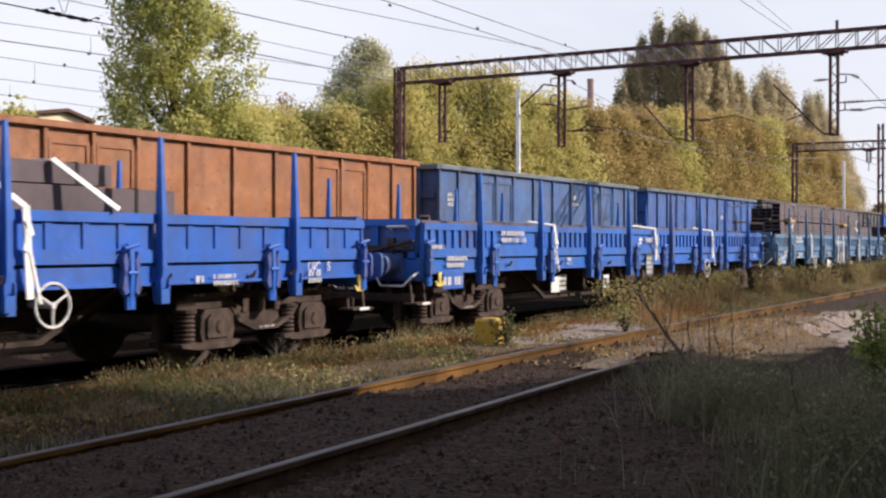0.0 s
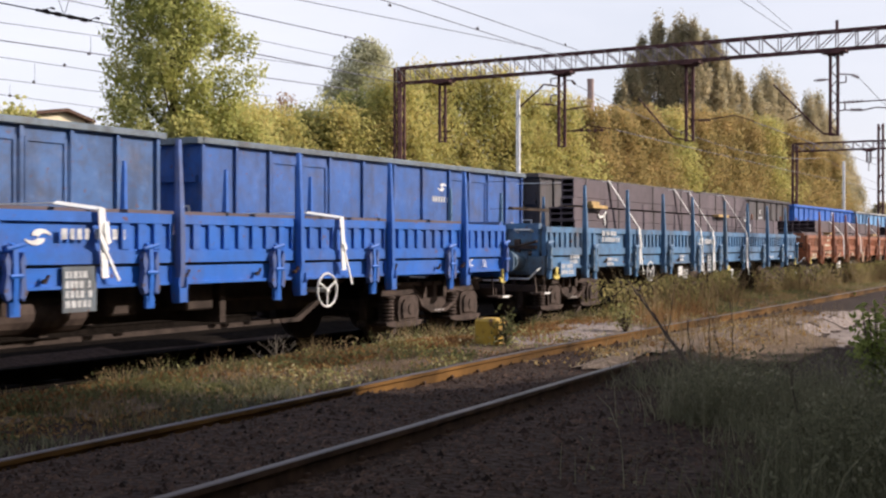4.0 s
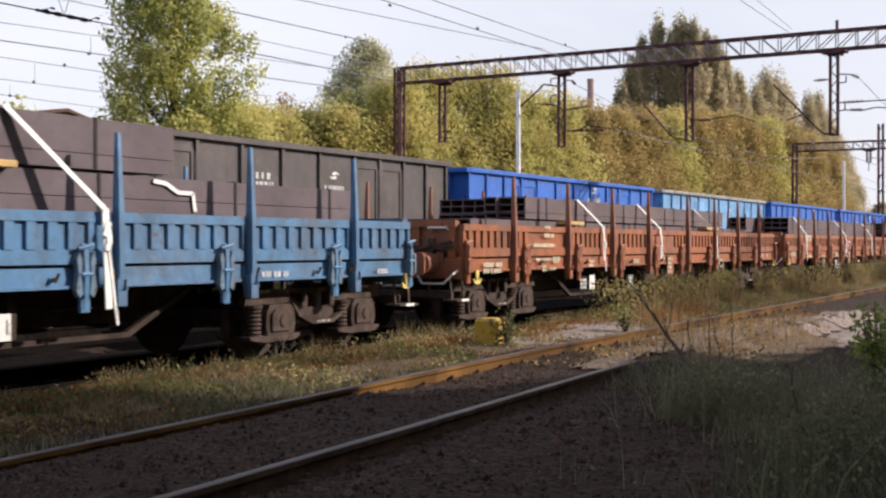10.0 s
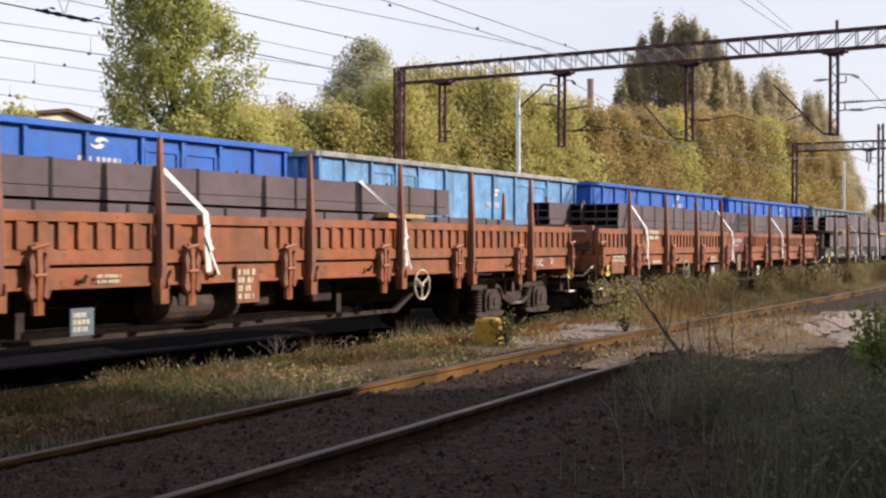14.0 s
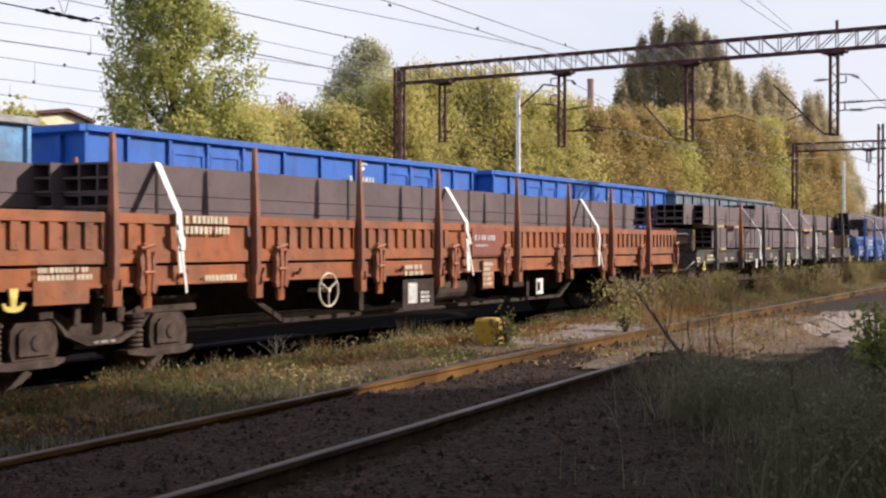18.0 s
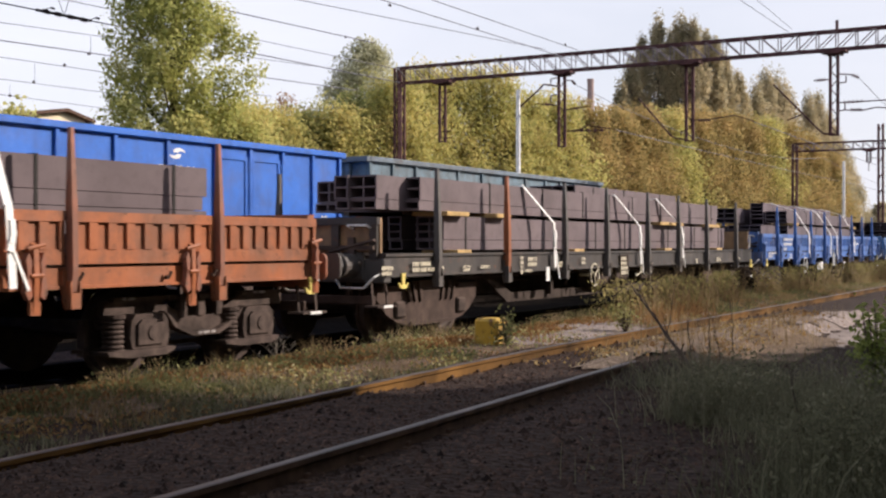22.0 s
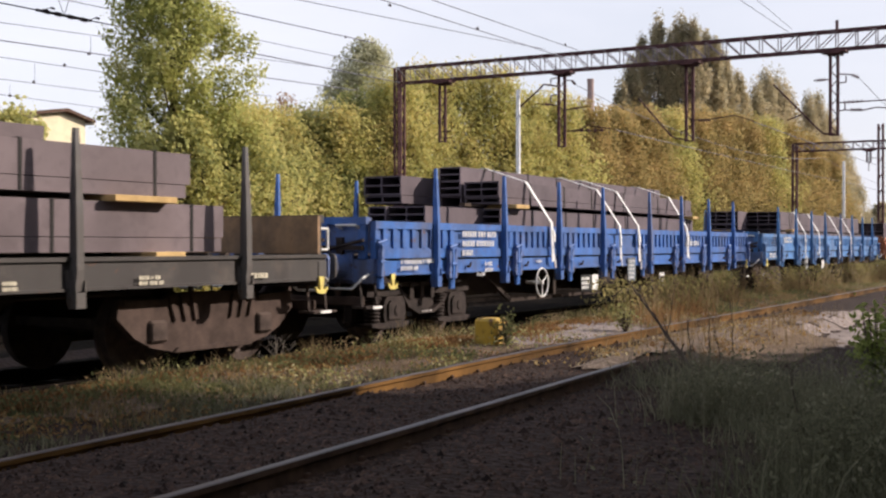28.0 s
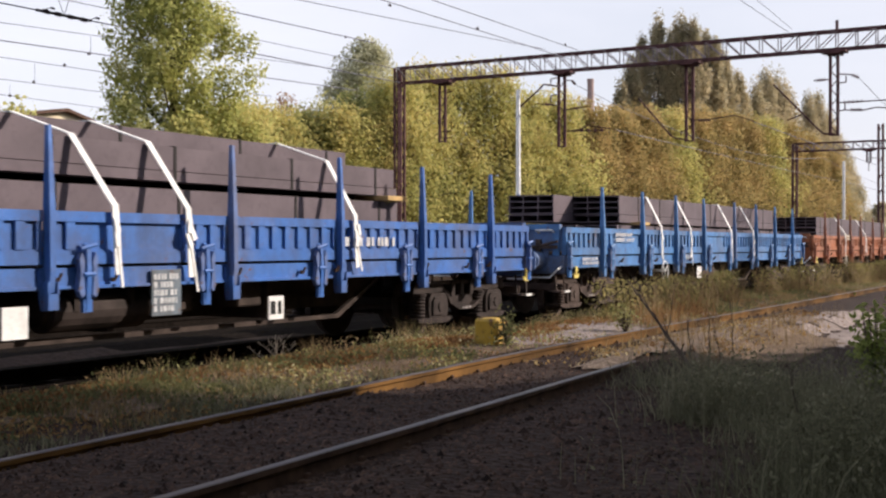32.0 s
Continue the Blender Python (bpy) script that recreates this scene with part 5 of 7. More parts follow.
    load(at(8), [(3.4 - H, 16.8 - H, 1.14, 1.65, 2, 6, -1.05, (0, 0, -0.5), 0.34), (3.6 - H, 16.2 - H, 1.70, 2.26, 2, 6, -1.02, (0, 0, 0, -1.0), 0.34)],
         [(5.2 - H, 5.0 - H, 2.26, 1.6, 0.95, -1.02, 0.6), (7.2 - H, 7.0 - H, 2.26, 1.6, 0.95, -1.02, 0.6), (10.5 - H, 10.3 - H, 2.26, 1.6, 0.95, -1.02, 0.6), (12.6 - H, 12.4 - H, 2.26, 1.6, 0.95, -1.02, 0.6)],
         [(4.6 - H, 1.655, 0.6, -1.1)], BEAM, "stack of dark steel sections with white straps")
    load(at(9), [(2.2 - H, 15.6 - H, 1.14, 2.2, 4, 6, -1.02, (0,), 0.34)],
         [(5.2 - H, 5.0 - H, 2.2, 1.6, 0.95, -1.02, 0.6), (9.2 - H, 9.0 - H, 2.2, 1.6, 0.95, -1.02, 0.6)], [], BEAM, "dark steel sections strapped on the red wagon")


def build_rear():
    fl = [(RUST_G, "rust-brown high-sided open wagon, patchy paint"), (G_NAVY, "faded blue high-sided open wagon"), (G_ROYAL, "deep blue high-sided open wagon with a white emblem"),
          (OLIVE, "dark grey-brown open wagon"), (OLIVE, "dark grey-brown open wagon with white stencils"), (G_BLUE, "bright blue high-sided open wagon"),
          (G_LIGHT, "pale blue high-sided open wagon, bleached paint"), (G_BLUE, "bright blue open wagon with a swirl emblem"), (G_BLUE, "bright blue open wagon, fresh paint"), (G_TEAL, "grey-teal open wagon with a dusty rim")]
    marks_ = [None, [("block", -5.8, 2.37, 0.4), ("swirl", 1.56, 2.66, 0.13), ("bars", 1.56, 2.46, 0.6)], [("swirl", 2.2, 2.66, 0.21), ("bars", 2.19, 2.36, 0.9)], None, [("swirl", 1.8, 2.72, 0.17), ("bars", 1.8, 2.45, 0.7), ("block", -0.5, 2.42, 0.6)],
              [("swirl", 1.55, 2.93, 0.21), ("bars", 1.55, 2.63, 0.95)], [("swirl", 1.42, 2.63, 0.21), ("bars", 1.41, 2.30, 1.0)], [("swirl", 1.54, 2.98, 0.22), ("bars", 1.54, 2.68, 0.95)], [("swirl", 1.51, 2.88, 0.21), ("bars", 1.5, 2.6, 0.9)], None]
    for k, ((mat, lab), mk_) in enumerate(zip(fl, marks_)):
        mk_ = (mk_ or []) + ([("block", 5.95, 1.75, 0.26)] if k > 1 else [])
        gondola(23.95 + 14.04 * k, mat, lab, mk_, {1: RIM_GREY, 2: RIM_GREY, 6: RIM_PALE, 9: RIM_GREY}.get(k), 3.29 if mat is OLIVE else 3.22)


build_front()
build_rear()

# ---- overhead line ----


def lattice(bm, p0, p1, w, h, n, r=0.025, flip=None, lacing=None):
    """Lattice girder between two points: four chords, verticals and diagonals; flip: share of the length after which the diagonals turn."""
    p0, p1 = Vector(p0), Vector(p1)
    d = (p1 - p0).normalized()
    up = Vector((0, 0, 1)) if abs(d.z) < 0.9 else Vector((1, 0, 0))
    s = d.cross(up).normalized() * w / 2
    u = s.cross(d).normalized() * h / 2
    if u.z < 0:
        u = -u
    for i in (-1, 1):
        for j in (-1, 1):
            beam4(bm, p0 + i * s + j * u, p1 + i * s + j * u, r * 3.0, r * 3.4, up)
    L = (p1 - p0).length
    bm = lacing or bm
    for k in range(n):
        a, b = p0 + d * (L * k / n), p0 + d * (L * (k + 1) / n)
        e = (1 if k % 2 else -1) if flip is None else (1 if k / n < flip else -1)
        for i in (-1, 1):
            bar(bm, a + i * s + e * u, b + i * s - e * u, r * 0.9, 4)
            bar(bm, b + i * s + u, b + i * s - u, r * 0.9, 4)
        if k % 2:
            for j in (-1, 1):
                bar(bm, a + s + j * u, b - s + j * u, r * 0.6, 4)


def insulator(bm, p, q):
    p, q = Vector(p), Vector(q)
    bar(bm, p, q, 0.02, 6)
    for k in range(5):
        a = p.lerp(q, (k + 0.3) / 5)
        b = p.lerp(q, (k + 0.55) / 5)
        bar(bm, a, b, 0.055, 8)


def ladder(bm, y, z0, z1, half=0.12, n=9):
    """Hanging support: two channel bars joined by zigzag lacing."""
    for e in (-1, 1):
        box(bm, -0.04, 0.04, y + e * half - 0.045, y + e * half + 0.045, z0, z1)
    for k in range(n):
        za, zb = z0 + (z1 - z0) * k / n, z0 + (z1 - z0) * (k + 1) / n
        e = 1 if k % 2 else -1
        bar(bm, (0, y + e * half, za), (0, y - e * half, zb), 0.017, 4)
    box(bm, -0.05, 0.05, y - half - 0.045, y + half + 0.045, z0 - 0.05, z0)


# arms on each hanging support: name, insulator from and to (share of its length), way across and up
ARMS = {
    "far": [("stub_arm", (0.0, 1.0), ((14.2, 6.85), (14.2, 6.3))), ("stub_arm", None, ((14.1, 7.2), (13.6, 7.1)))],
    "edge": [("stub_arm", None, ((22.58, 7.3), (22.33, 7.35))), ("stub_arm", None, ((22.58, 5.81), (22.33, 5.87))), ("stub_arm", None, ((22.58, 5.55), (22.33, 5.58)))],
    "second": [("stub_arm", None, ((17.86, 7.57), (18.16, 7.54), (18.16, 7.34))), ("cantilever", None, ((17.86, 7.25), (18.45, 7.36), (18.61, 7.2), (19.43, 6.57))), ("registration_arm", (0.2, 0.75), ((17.86, 6.55), (18.73, 6.66))),
               ("stub_arm", None, ((18.16, 6.63), (18.16, 6.92), (17.93, 6.95))), ("stub_arm", (0.6, 1.0), ((17.59, 7.46), (17.32, 7.43), (17.19, 7.27))), ("registration_arm", (0.2, 0.6), ((17.52, 6.38), (16.7, 6.44))),
               ("registration_arm", (0.1, 0.8), ((17.52, 5.58), (17.0, 5.62), (16.7, 5.76), (15.61, 5.55)))],
    "third": [("cantilever", None, ((13.01, 5.07), (13.41, 5.15), (13.58, 5.25), (14.76, 6.61))), ("stub_arm", None, ((13.05, 5.41), (13.21, 5.37), (13.21, 5.24))), ("registration_arm", (0.1, 0.3), ((12.8, 5.75), (12.3, 5.74), (11.32, 5.83), (10.65, 5.6)))],
    "fourth": [("stub_arm", (0.3, 0.9), ((8.14, 6.84), (8.69, 6.84))), ("cantilever", None, ((8.0, 5.04), (8.36, 5.07), (8.51, 5.19), (10.02, 6.8))), ("stub_arm", (0.6, 1.0), ((7.97, 7.0), (7.52, 6.96), (7.26, 6.84))),
               ("stub_arm", None, ((7.97, 6.7), (7.66, 6.72), (7.66, 6.92))), ("registration_arm", (0.3, 0.42), ((7.97, 6.07), (7.7, 6.06), (5.9, 6.07))), ("stub_arm", None, ((7.97, 5.79), (7.7, 5.82), (7.7, 6.06))),
               ("registration_arm", (0.05, 0.3), ((7.7, 5.82), (7.17, 5.77), (6.73, 5.85), (5.9, 5.75))), ("stub_arm", None, ((9.05, 5.74), (9.55, 5.58)))],
}


def portal(x, ys, droppers, zb, hb, label, posts_r=0.024, low=5.05):
    g = tagged(empty("catenary_gantry", pose(x, 0, 0)), label, "gantry")
    bm, lace = B(), B()
    n = max(8, int(abs(ys[1] - ys[0]) / 0.62))
    lattice(bm, (0, ys[0], zb + hb / 2), (0, ys[1], zb + hb / 2), 0.40, hb, n, posts_r * 0.85, 0.45, lace)
    girder = part("girder", bm, GANTRY, g)
    part("lacing", lace, GANTRY_PALE, girder, "pale grey lattice bars")["kind"] = "stuff"
    bm = B()
    bar(bm, (0, 7.95, zb + hb), (0, 7.95, zb + hb + 0.36), 0.05, 8)
    bar(bm, (0, 7.95, zb + hb), (0, 7.95, zb + hb + 0.06), 0.09, 8)
    part("post_insulator", bm, GANTRY, g)
    for y in ys + ((13.45,) if len(droppers) == 1 else ()):
        bm = B()
        lattice(bm, (0, y, 0), (0, y, 9.35 if y == 13.45 else zb + hb), 0.28, 0.28, 18, posts_r)
        part("mast", bm, GANTRY, g)
    for y, arms, lo in droppers:
        bm = B()
        ladder(bm, y, lo, zb - 0.05)
        box(bm, -0.3, 0.3, y - 0.40, y + 0.40, zb - 0.10, zb - 0.005)
        box(bm, -0.35, 0.35, y - 0.24, y + 0.24, zb - 0.16, zb - 0.10)
        d = part("hanging_support", bm, GANTRY, g)
        for name, ins, pts in ARMS[arms]:
            bm = B()
            r = 0.033 if name == "cantilever" else 0.022
            for (ya, za), (yb, zc) in zip(pts, pts[1:]):
                bar(bm, (0, ya, za), (0, yb, zc), r, 6)
            if ins:
                p, q = Vector((0, *pts[0])), Vector((0, *pts[-1]))
                if len(pts) > 2 and ins[0] > 0.5:
                    p = Vector((0, *pts[-2]))
                insulator(bm, p.lerp(q, ins[0] if len(pts) == 2 else 0.1), p.lerp(q, ins[1]))
            part(name, bm, GANTRY, d)
    return g


def wire(name, pts, r, label, sag=0.0, n=14):
    bm = B()
    for p, q in zip(pts, pts[1:]):
        p, q = Vector(p), Vector(q)
        prev = p
        for k in range(1, n + 1):
            u = k / n
            c = p.lerp(q, u) - Vector((0, 0, sag * 4 * u * (1 - u)))
            bar(bm, prev, c, r, 4)
            prev = c
    return tagged(part(name, bm, WIRE, None), label, "overhead wire", "overhead wires")


GX = 40.3


def build_catenary():
    four = [(8.04, "fourth", 5.04), (12.90, "third", 5.06), (17.72, "second", 5.06), (22.75, "edge", 5.45)]
    portal(GX, (-2.6, 24.7), four, 7.80, 0.60, "dark rust-brown lattice gantry over the tracks with hanging supports")
    portal(GX + 42, (-2.6, 19.0), [(14.2, "far", 6.9)], 7.75, 0.52, "distant lattice gantry over the tracks", 0.032)
    portal(GX - 63, (-2.6, 42.0), four, 7.80, 0.60, "lattice gantry that carries the overhead wires")
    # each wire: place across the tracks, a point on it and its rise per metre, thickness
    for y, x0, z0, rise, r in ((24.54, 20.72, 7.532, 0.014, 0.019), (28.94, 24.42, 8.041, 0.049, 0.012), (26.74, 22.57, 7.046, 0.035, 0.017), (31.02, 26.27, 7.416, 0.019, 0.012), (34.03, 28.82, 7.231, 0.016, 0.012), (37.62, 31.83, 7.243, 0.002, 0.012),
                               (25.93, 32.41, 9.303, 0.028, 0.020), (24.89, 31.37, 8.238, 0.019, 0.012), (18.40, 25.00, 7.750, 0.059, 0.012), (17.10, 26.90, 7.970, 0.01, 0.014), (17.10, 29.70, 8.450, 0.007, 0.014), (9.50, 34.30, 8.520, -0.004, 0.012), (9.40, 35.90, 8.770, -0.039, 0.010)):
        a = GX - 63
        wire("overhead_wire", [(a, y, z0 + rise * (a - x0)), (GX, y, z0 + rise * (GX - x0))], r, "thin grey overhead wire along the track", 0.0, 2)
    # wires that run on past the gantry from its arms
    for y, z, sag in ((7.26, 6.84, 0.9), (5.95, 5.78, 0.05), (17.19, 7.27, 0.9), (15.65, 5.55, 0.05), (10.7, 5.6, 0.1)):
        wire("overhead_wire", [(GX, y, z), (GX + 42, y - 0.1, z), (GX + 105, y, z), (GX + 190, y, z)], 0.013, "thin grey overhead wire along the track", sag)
    # section insulator in the nearest long wire, hung by two struts
    si = tagged(empty("section_insulator", pose(22.86, 24.54, 7.562)), "dark rod insulator with horns in the overhead wire", "insulator")
    bm = B()
    bar(bm, (-0.95, 0, -0.013), (0.95, 0, 0.013), 0.04, 8)
    for x in (-0.62, -0.2, 0.25, 0.7):
        bar(bm, (x - 0.09, 0, 0), (x + 0.09, 0, 0), 0.06, 8)
    part("rod", bm, SOOT, si)
    for x in (-0.75, 0.85):
        bm = B()
        bar(bm, (x, 0, 0.0), (x + 0.3, 0, 0.13), 0.014, 5)
        bar(bm, (x + 0.3, 0, 0.13), (x + 0.42, 0, 0.12), 0.03, 6)
        part("horn", bm, SOOT, si)
    for x in (-0.35, 0.3):
        bm = B()
        bar(bm, (0, 0, 0), (x, 0, 0.75), 0.01, 5)
        part("strut", bm, WIRE, si)
    # short droppers and clamps between the wires
    for x, y, za, zb in ((25.95, 26.74, 7.13, 7.65), (27.64, 31.02, 6.79, 7.37), (29.21, 34.03, 6.69, 7.08)):
        wire("dropper_wire", [(x, y, za), (x, y, zb)], 0.009, "thin vertical dropper between overhead wires", 0.0, 1)
    for x, y, z in ((25.88, 26.74, 7.13), (30.28, 34.03, 7.31), (28.92, 31.02, 7.51), (29.21, 34.03, 6.69), (38.32, 25.93, 9.45), (29.48, 18.4, 8.39), (32.48, 17.1, 8.07), (39.18, 17.1, 8.54)):
        bm = B()
        box(bm, -0.06, 0.06, -0.02, 0.02, -0.035, 0.035, 0.008)
        bar(bm, (0.0, 0, 0.0), (0.02, 0, 0.08), 0.009, 5)
        c = part("wire_clamp", bm, SOOT, None)
        c.location = (x, y, z)
        tagged(c, "small dark clamp on an overhead wire", "wire clamp", "wire clamps")


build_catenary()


def white_mast(x, y, h, r, label):
    m = tagged(empty("white_post", pose(x, y, 0)), label, "post", "white masts")
    bm = B()
    bar(bm, (0, 0, 0), (0, 0, h), r, 12, r * 0.85)
    part("pole", bm, MAST, m)
    bm = B()
    box(bm, -0.2, 0.2, -0.2, 0.2, -0.1, 0.25, 0.02)
    part("footing", bm, plain("concrete_footing", (0.3, 0.29, 0.27)), m)
    bm = B()
    bar(bm, (0, 0, h), (0, 0, h + 0.05), r * 0.95, 12, r * 0.4)
    part("cap", bm, MAST, m)


def chimney(x, y, h):
    c = tagged(empty("chimney", pose(x, y, 0)), "distant tapered brick chimney above the trees", "chimney")
    bm = B()
    bar(bm, (0, 0, 0), (0, 0, h), 0.95, 16, 0.56)
    part("shaft", bm, BRICK_CH, c)
    bm = B()
    bar(bm, (0, 0, h - 0.6), (0, 0, h), 0.66, 16)
    part("rim", bm, BRICK_CH, c)


def at_view(px, depth, off=0):
    """Plan place that lies depth metres ahead, at the given column of the view."""
    lat = (px - 784) / 2112 * depth
    c, s = math.cos(VIEW), math.sin(VIEW)
    return depth * c + lat * s, depth * s - lat * c


# ---- plants ----


def leaf_mesh(name, centres, normals_up, size, rnd, mat, aspect=0.6):
    """Many small bent leaves (two triangles each) round the given places."""
    n = len(centres)
    c = np.array(centres, dtype=float)
    nr = rnd.normal(size=(n, 3))
    if normals_up is not None:      # leaves face outwards from their clump, up, and towards the sun to look brighter
        nr = nr * 0.75 + np.asarray(normals_up) * 0.7 + np.array([0.42, -0.46, 0.5])
    nr /= np.linalg.norm(nr, axis=1)[:, None] + 1e-9
    d1 = np.cross(nr, rnd.normal(size=(n, 3)))
    d1 /= np.linalg.norm(d1, axis=1)[:, None] + 1e-9
    d2 = np.cross(nr, d1)
    s = size * rnd.uniform(0.6, 1.35, size=(n, 1))
    v = np.empty((n, 4, 3))
    v[:, 0] = c - d1 * s
    v[:, 1] = c + d2 * s * aspect
    v[:, 2] = c + d1 * s
    v[:, 3] = c - d2 * s * aspect
    me = bpy.data.meshes.new(name)
    me.vertices.add(n * 4)
    me.vertices.foreach_set("co", v.ravel())
    me.loops.add(n * 4)
    me.loops.foreach_set("vertex_index", np.arange(n * 4, dtype=np.int32))
    me.polygons.add(n)
    me.polygons.foreach_set("loop_start", np.arange(0, n * 4, 4, dtype=np.int32))
    me.update()
    me.materials.append(mat)
    return me


def tree(kind, x, y, h, r, leaves, mat, label, seed, size=0.16, low=0.12, clumps=60, shape="round", name="tree", cat="tree"):
    """Trunk, limbs and a crown of many leaves in clumps along the limbs."""
    rnd = np.random.RandomState(seed)
    t = tagged(empty(name, pose(x, y, ground_z(x, y) if abs(x) < 200 and y < 100 else 0)), label, cat, kind)
    bm = B()
    tr = max(0.05, h * 0.016)
    pts = [Vector((0, 0, -0.1))]
    for k in range(1, 7):
        u = k / 6
        pts.append(Vector((rnd.normal() * 0.02 * h * u, rnd.normal() * 0.02 * h * u, h * 0.92 * u)))
    for k in range(6):
        bar(bm, pts[k], pts[k + 1], tr * (1 - k / 6.5), 8, tr * (1 - (k + 1) / 6.5))
    part("trunk", bm, BARK, t)
    bm = B()
    cs, ns = [], []
    per = max(1, leaves // clumps)
    for i in range(clumps):
        u = low + (1 - low) * (i + rnd.uniform()) / clumps
        ang = rnd.uniform(0, 2 * math.pi)
        if shape == "column":
            prof = (min(1, (u - low) * 5 + 0.45)) * (1 - max(0, u - 0.55) / 0.5) ** 0.8
        elif shape == "hedge":
            prof = 1.0
        elif shape == "spire":
            prof = (min(1, (u - low) * 4 + 0.5)) * (1 - max(0, u - 0.35) / 0.68) ** 0.75
        elif shape == "bush":
            prof = (1 - abs(u - 0.4) * 1.15) * (0.75 + 0.5 * rnd.uniform())
        else:
            prof = math.sin(math.pi * min(1, 0.18 + 0.82 * (u - low) / (1 - low))) ** 0.7
        prof = max(0.12, prof)
        rr = r * prof * math.sqrt(rnd.uniform(0.02 if shape == "column" else 0.12, 1.0)) * (0.85 + 0.35 * noise.noise((ang, u * 6, seed)))
        lean = 0.18 * r if shape not in ("column", "spire") else 0.9 * rr
        p = Vector((rr * math.cos(ang), rr * math.sin(ang), u * h))
        j = min(5, int(u * 6 * 0.85))
        q = pts[j].lerp(pts[j + 1], 0.5)
        q.z = max(0.05 * h, min(q.z, p.z - lean * 0.6))
        if shape != "column" or i % 8 == 0:
            bar(bm, q, p, tr * 0.28 * (1.1 - u), 4, 0.012)
        cr = r * {"column": 0.19, "spire": 0.2, "bush": 0.24}.get(shape, 0.30) * rnd.uniform(0.6, 1.25)
        k = int(per * rnd.uniform(0.6, 1.4))
        o = rnd.normal(size=(k, 3))
        o /= np.linalg.norm(o, axis=1)[:, None]
        o *= cr * rnd.uniform(0.25, 1.0, size=(k, 1)) ** 0.6
        o[:, 2] *= {"column": 1.1, "spire": 2.6, "bush": 1.25}.get(shape, 0.85)
        if shape == "column":      # tufts drawn out along their rising limbs
            w = np.array((math.cos(ang) * 0.8, math.sin(ang) * 0.8, 0.6))
            o = o * 0.8 + np.outer(o @ w, w) * 0.9
        c = np.array(p) + o
        c[:, 2] = np.maximum(c[:, 2], 0.05)
        cs.append(c)
        ns.append(o / cr + np.array((p.x, p.y, 0)) / max(r, 0.1) * 0.7)
    part("branchwork", bm, BARK, t)
    me = leaf_mesh("crown", np.concatenate(cs), np.concatenate(ns), size, rnd, mat)
    o = new("crown", me)
    o.parent = t
    return t


def blades(name, pts, h0, h1, width, rnd, mat, lean=0.35):
    """Grass blades: thin tapering strips of two quads and a tip."""
    n = len(pts)
    p = np.array(pts, dtype=float)
    ang = rnd.uniform(0, 2 * np.pi, n)
    hgt = rnd.uniform(h0, h1, n) * np.array([0.55 + 0.75 * max(0, 0.5 + noise.noise((a * 1.1, b * 1.1, 40))) for a, b, _ in pts])
    ln = rnd.uniform(0.05, lean, n) * hgt
    dx, dy = np.cos(ang), np.sin(ang)
    w = width * rnd.uniform(0.6, 1.4, n)
    wx, wy = -dy * w / 2, dx * w / 2
    v = np.empty((n, 5, 3))
    for i, (u, ww) in enumerate(((0, 1), (0, -1), (0.55, -0.75), (0.55, 0.75), (1, 0))):
        v[:, i, 0] = p[:, 0] + dx * ln * u * u + wx * ww
        v[:, i, 1] = p[:, 1] + dy * ln * u * u + wy * ww
        v[:, i, 2] = p[:, 2] - 0.02 + hgt * u
    idx = np.arange(n)[:, None] * 5
    quads = idx + np.array([0, 1, 2, 3])
    tris = idx + np.array([3, 2, 4])
    loops = np.concatenate([quads, tris], axis=1).ravel().astype(np.int32)
    starts = (np.arange(n)[:, None] * 7 + np.array([0, 4])).ravel().astype(np.int32)
    me = bpy.data.meshes.new(name)
    me.vertices.add(n * 5)
    me.vertices.foreach_set("co", v.ravel())
    me.loops.add(n * 7)
    me.loops.foreach_set("vertex_index", loops)
    me.polygons.add(n * 2)
    me.polygons.foreach_set("loop_start", starts)
    me.update()
    me.materials.append(mat)
    return new(name, me)


def scatter(rnd, n, fx, fy, dens=None):
    out = []
    while len(out) < n:
        x, y = fx(rnd), fy(rnd)
        if dens is None or rnd.uniform() < dens(x, y):
            out.append((x, y, ground_z(x, y)))
    return out


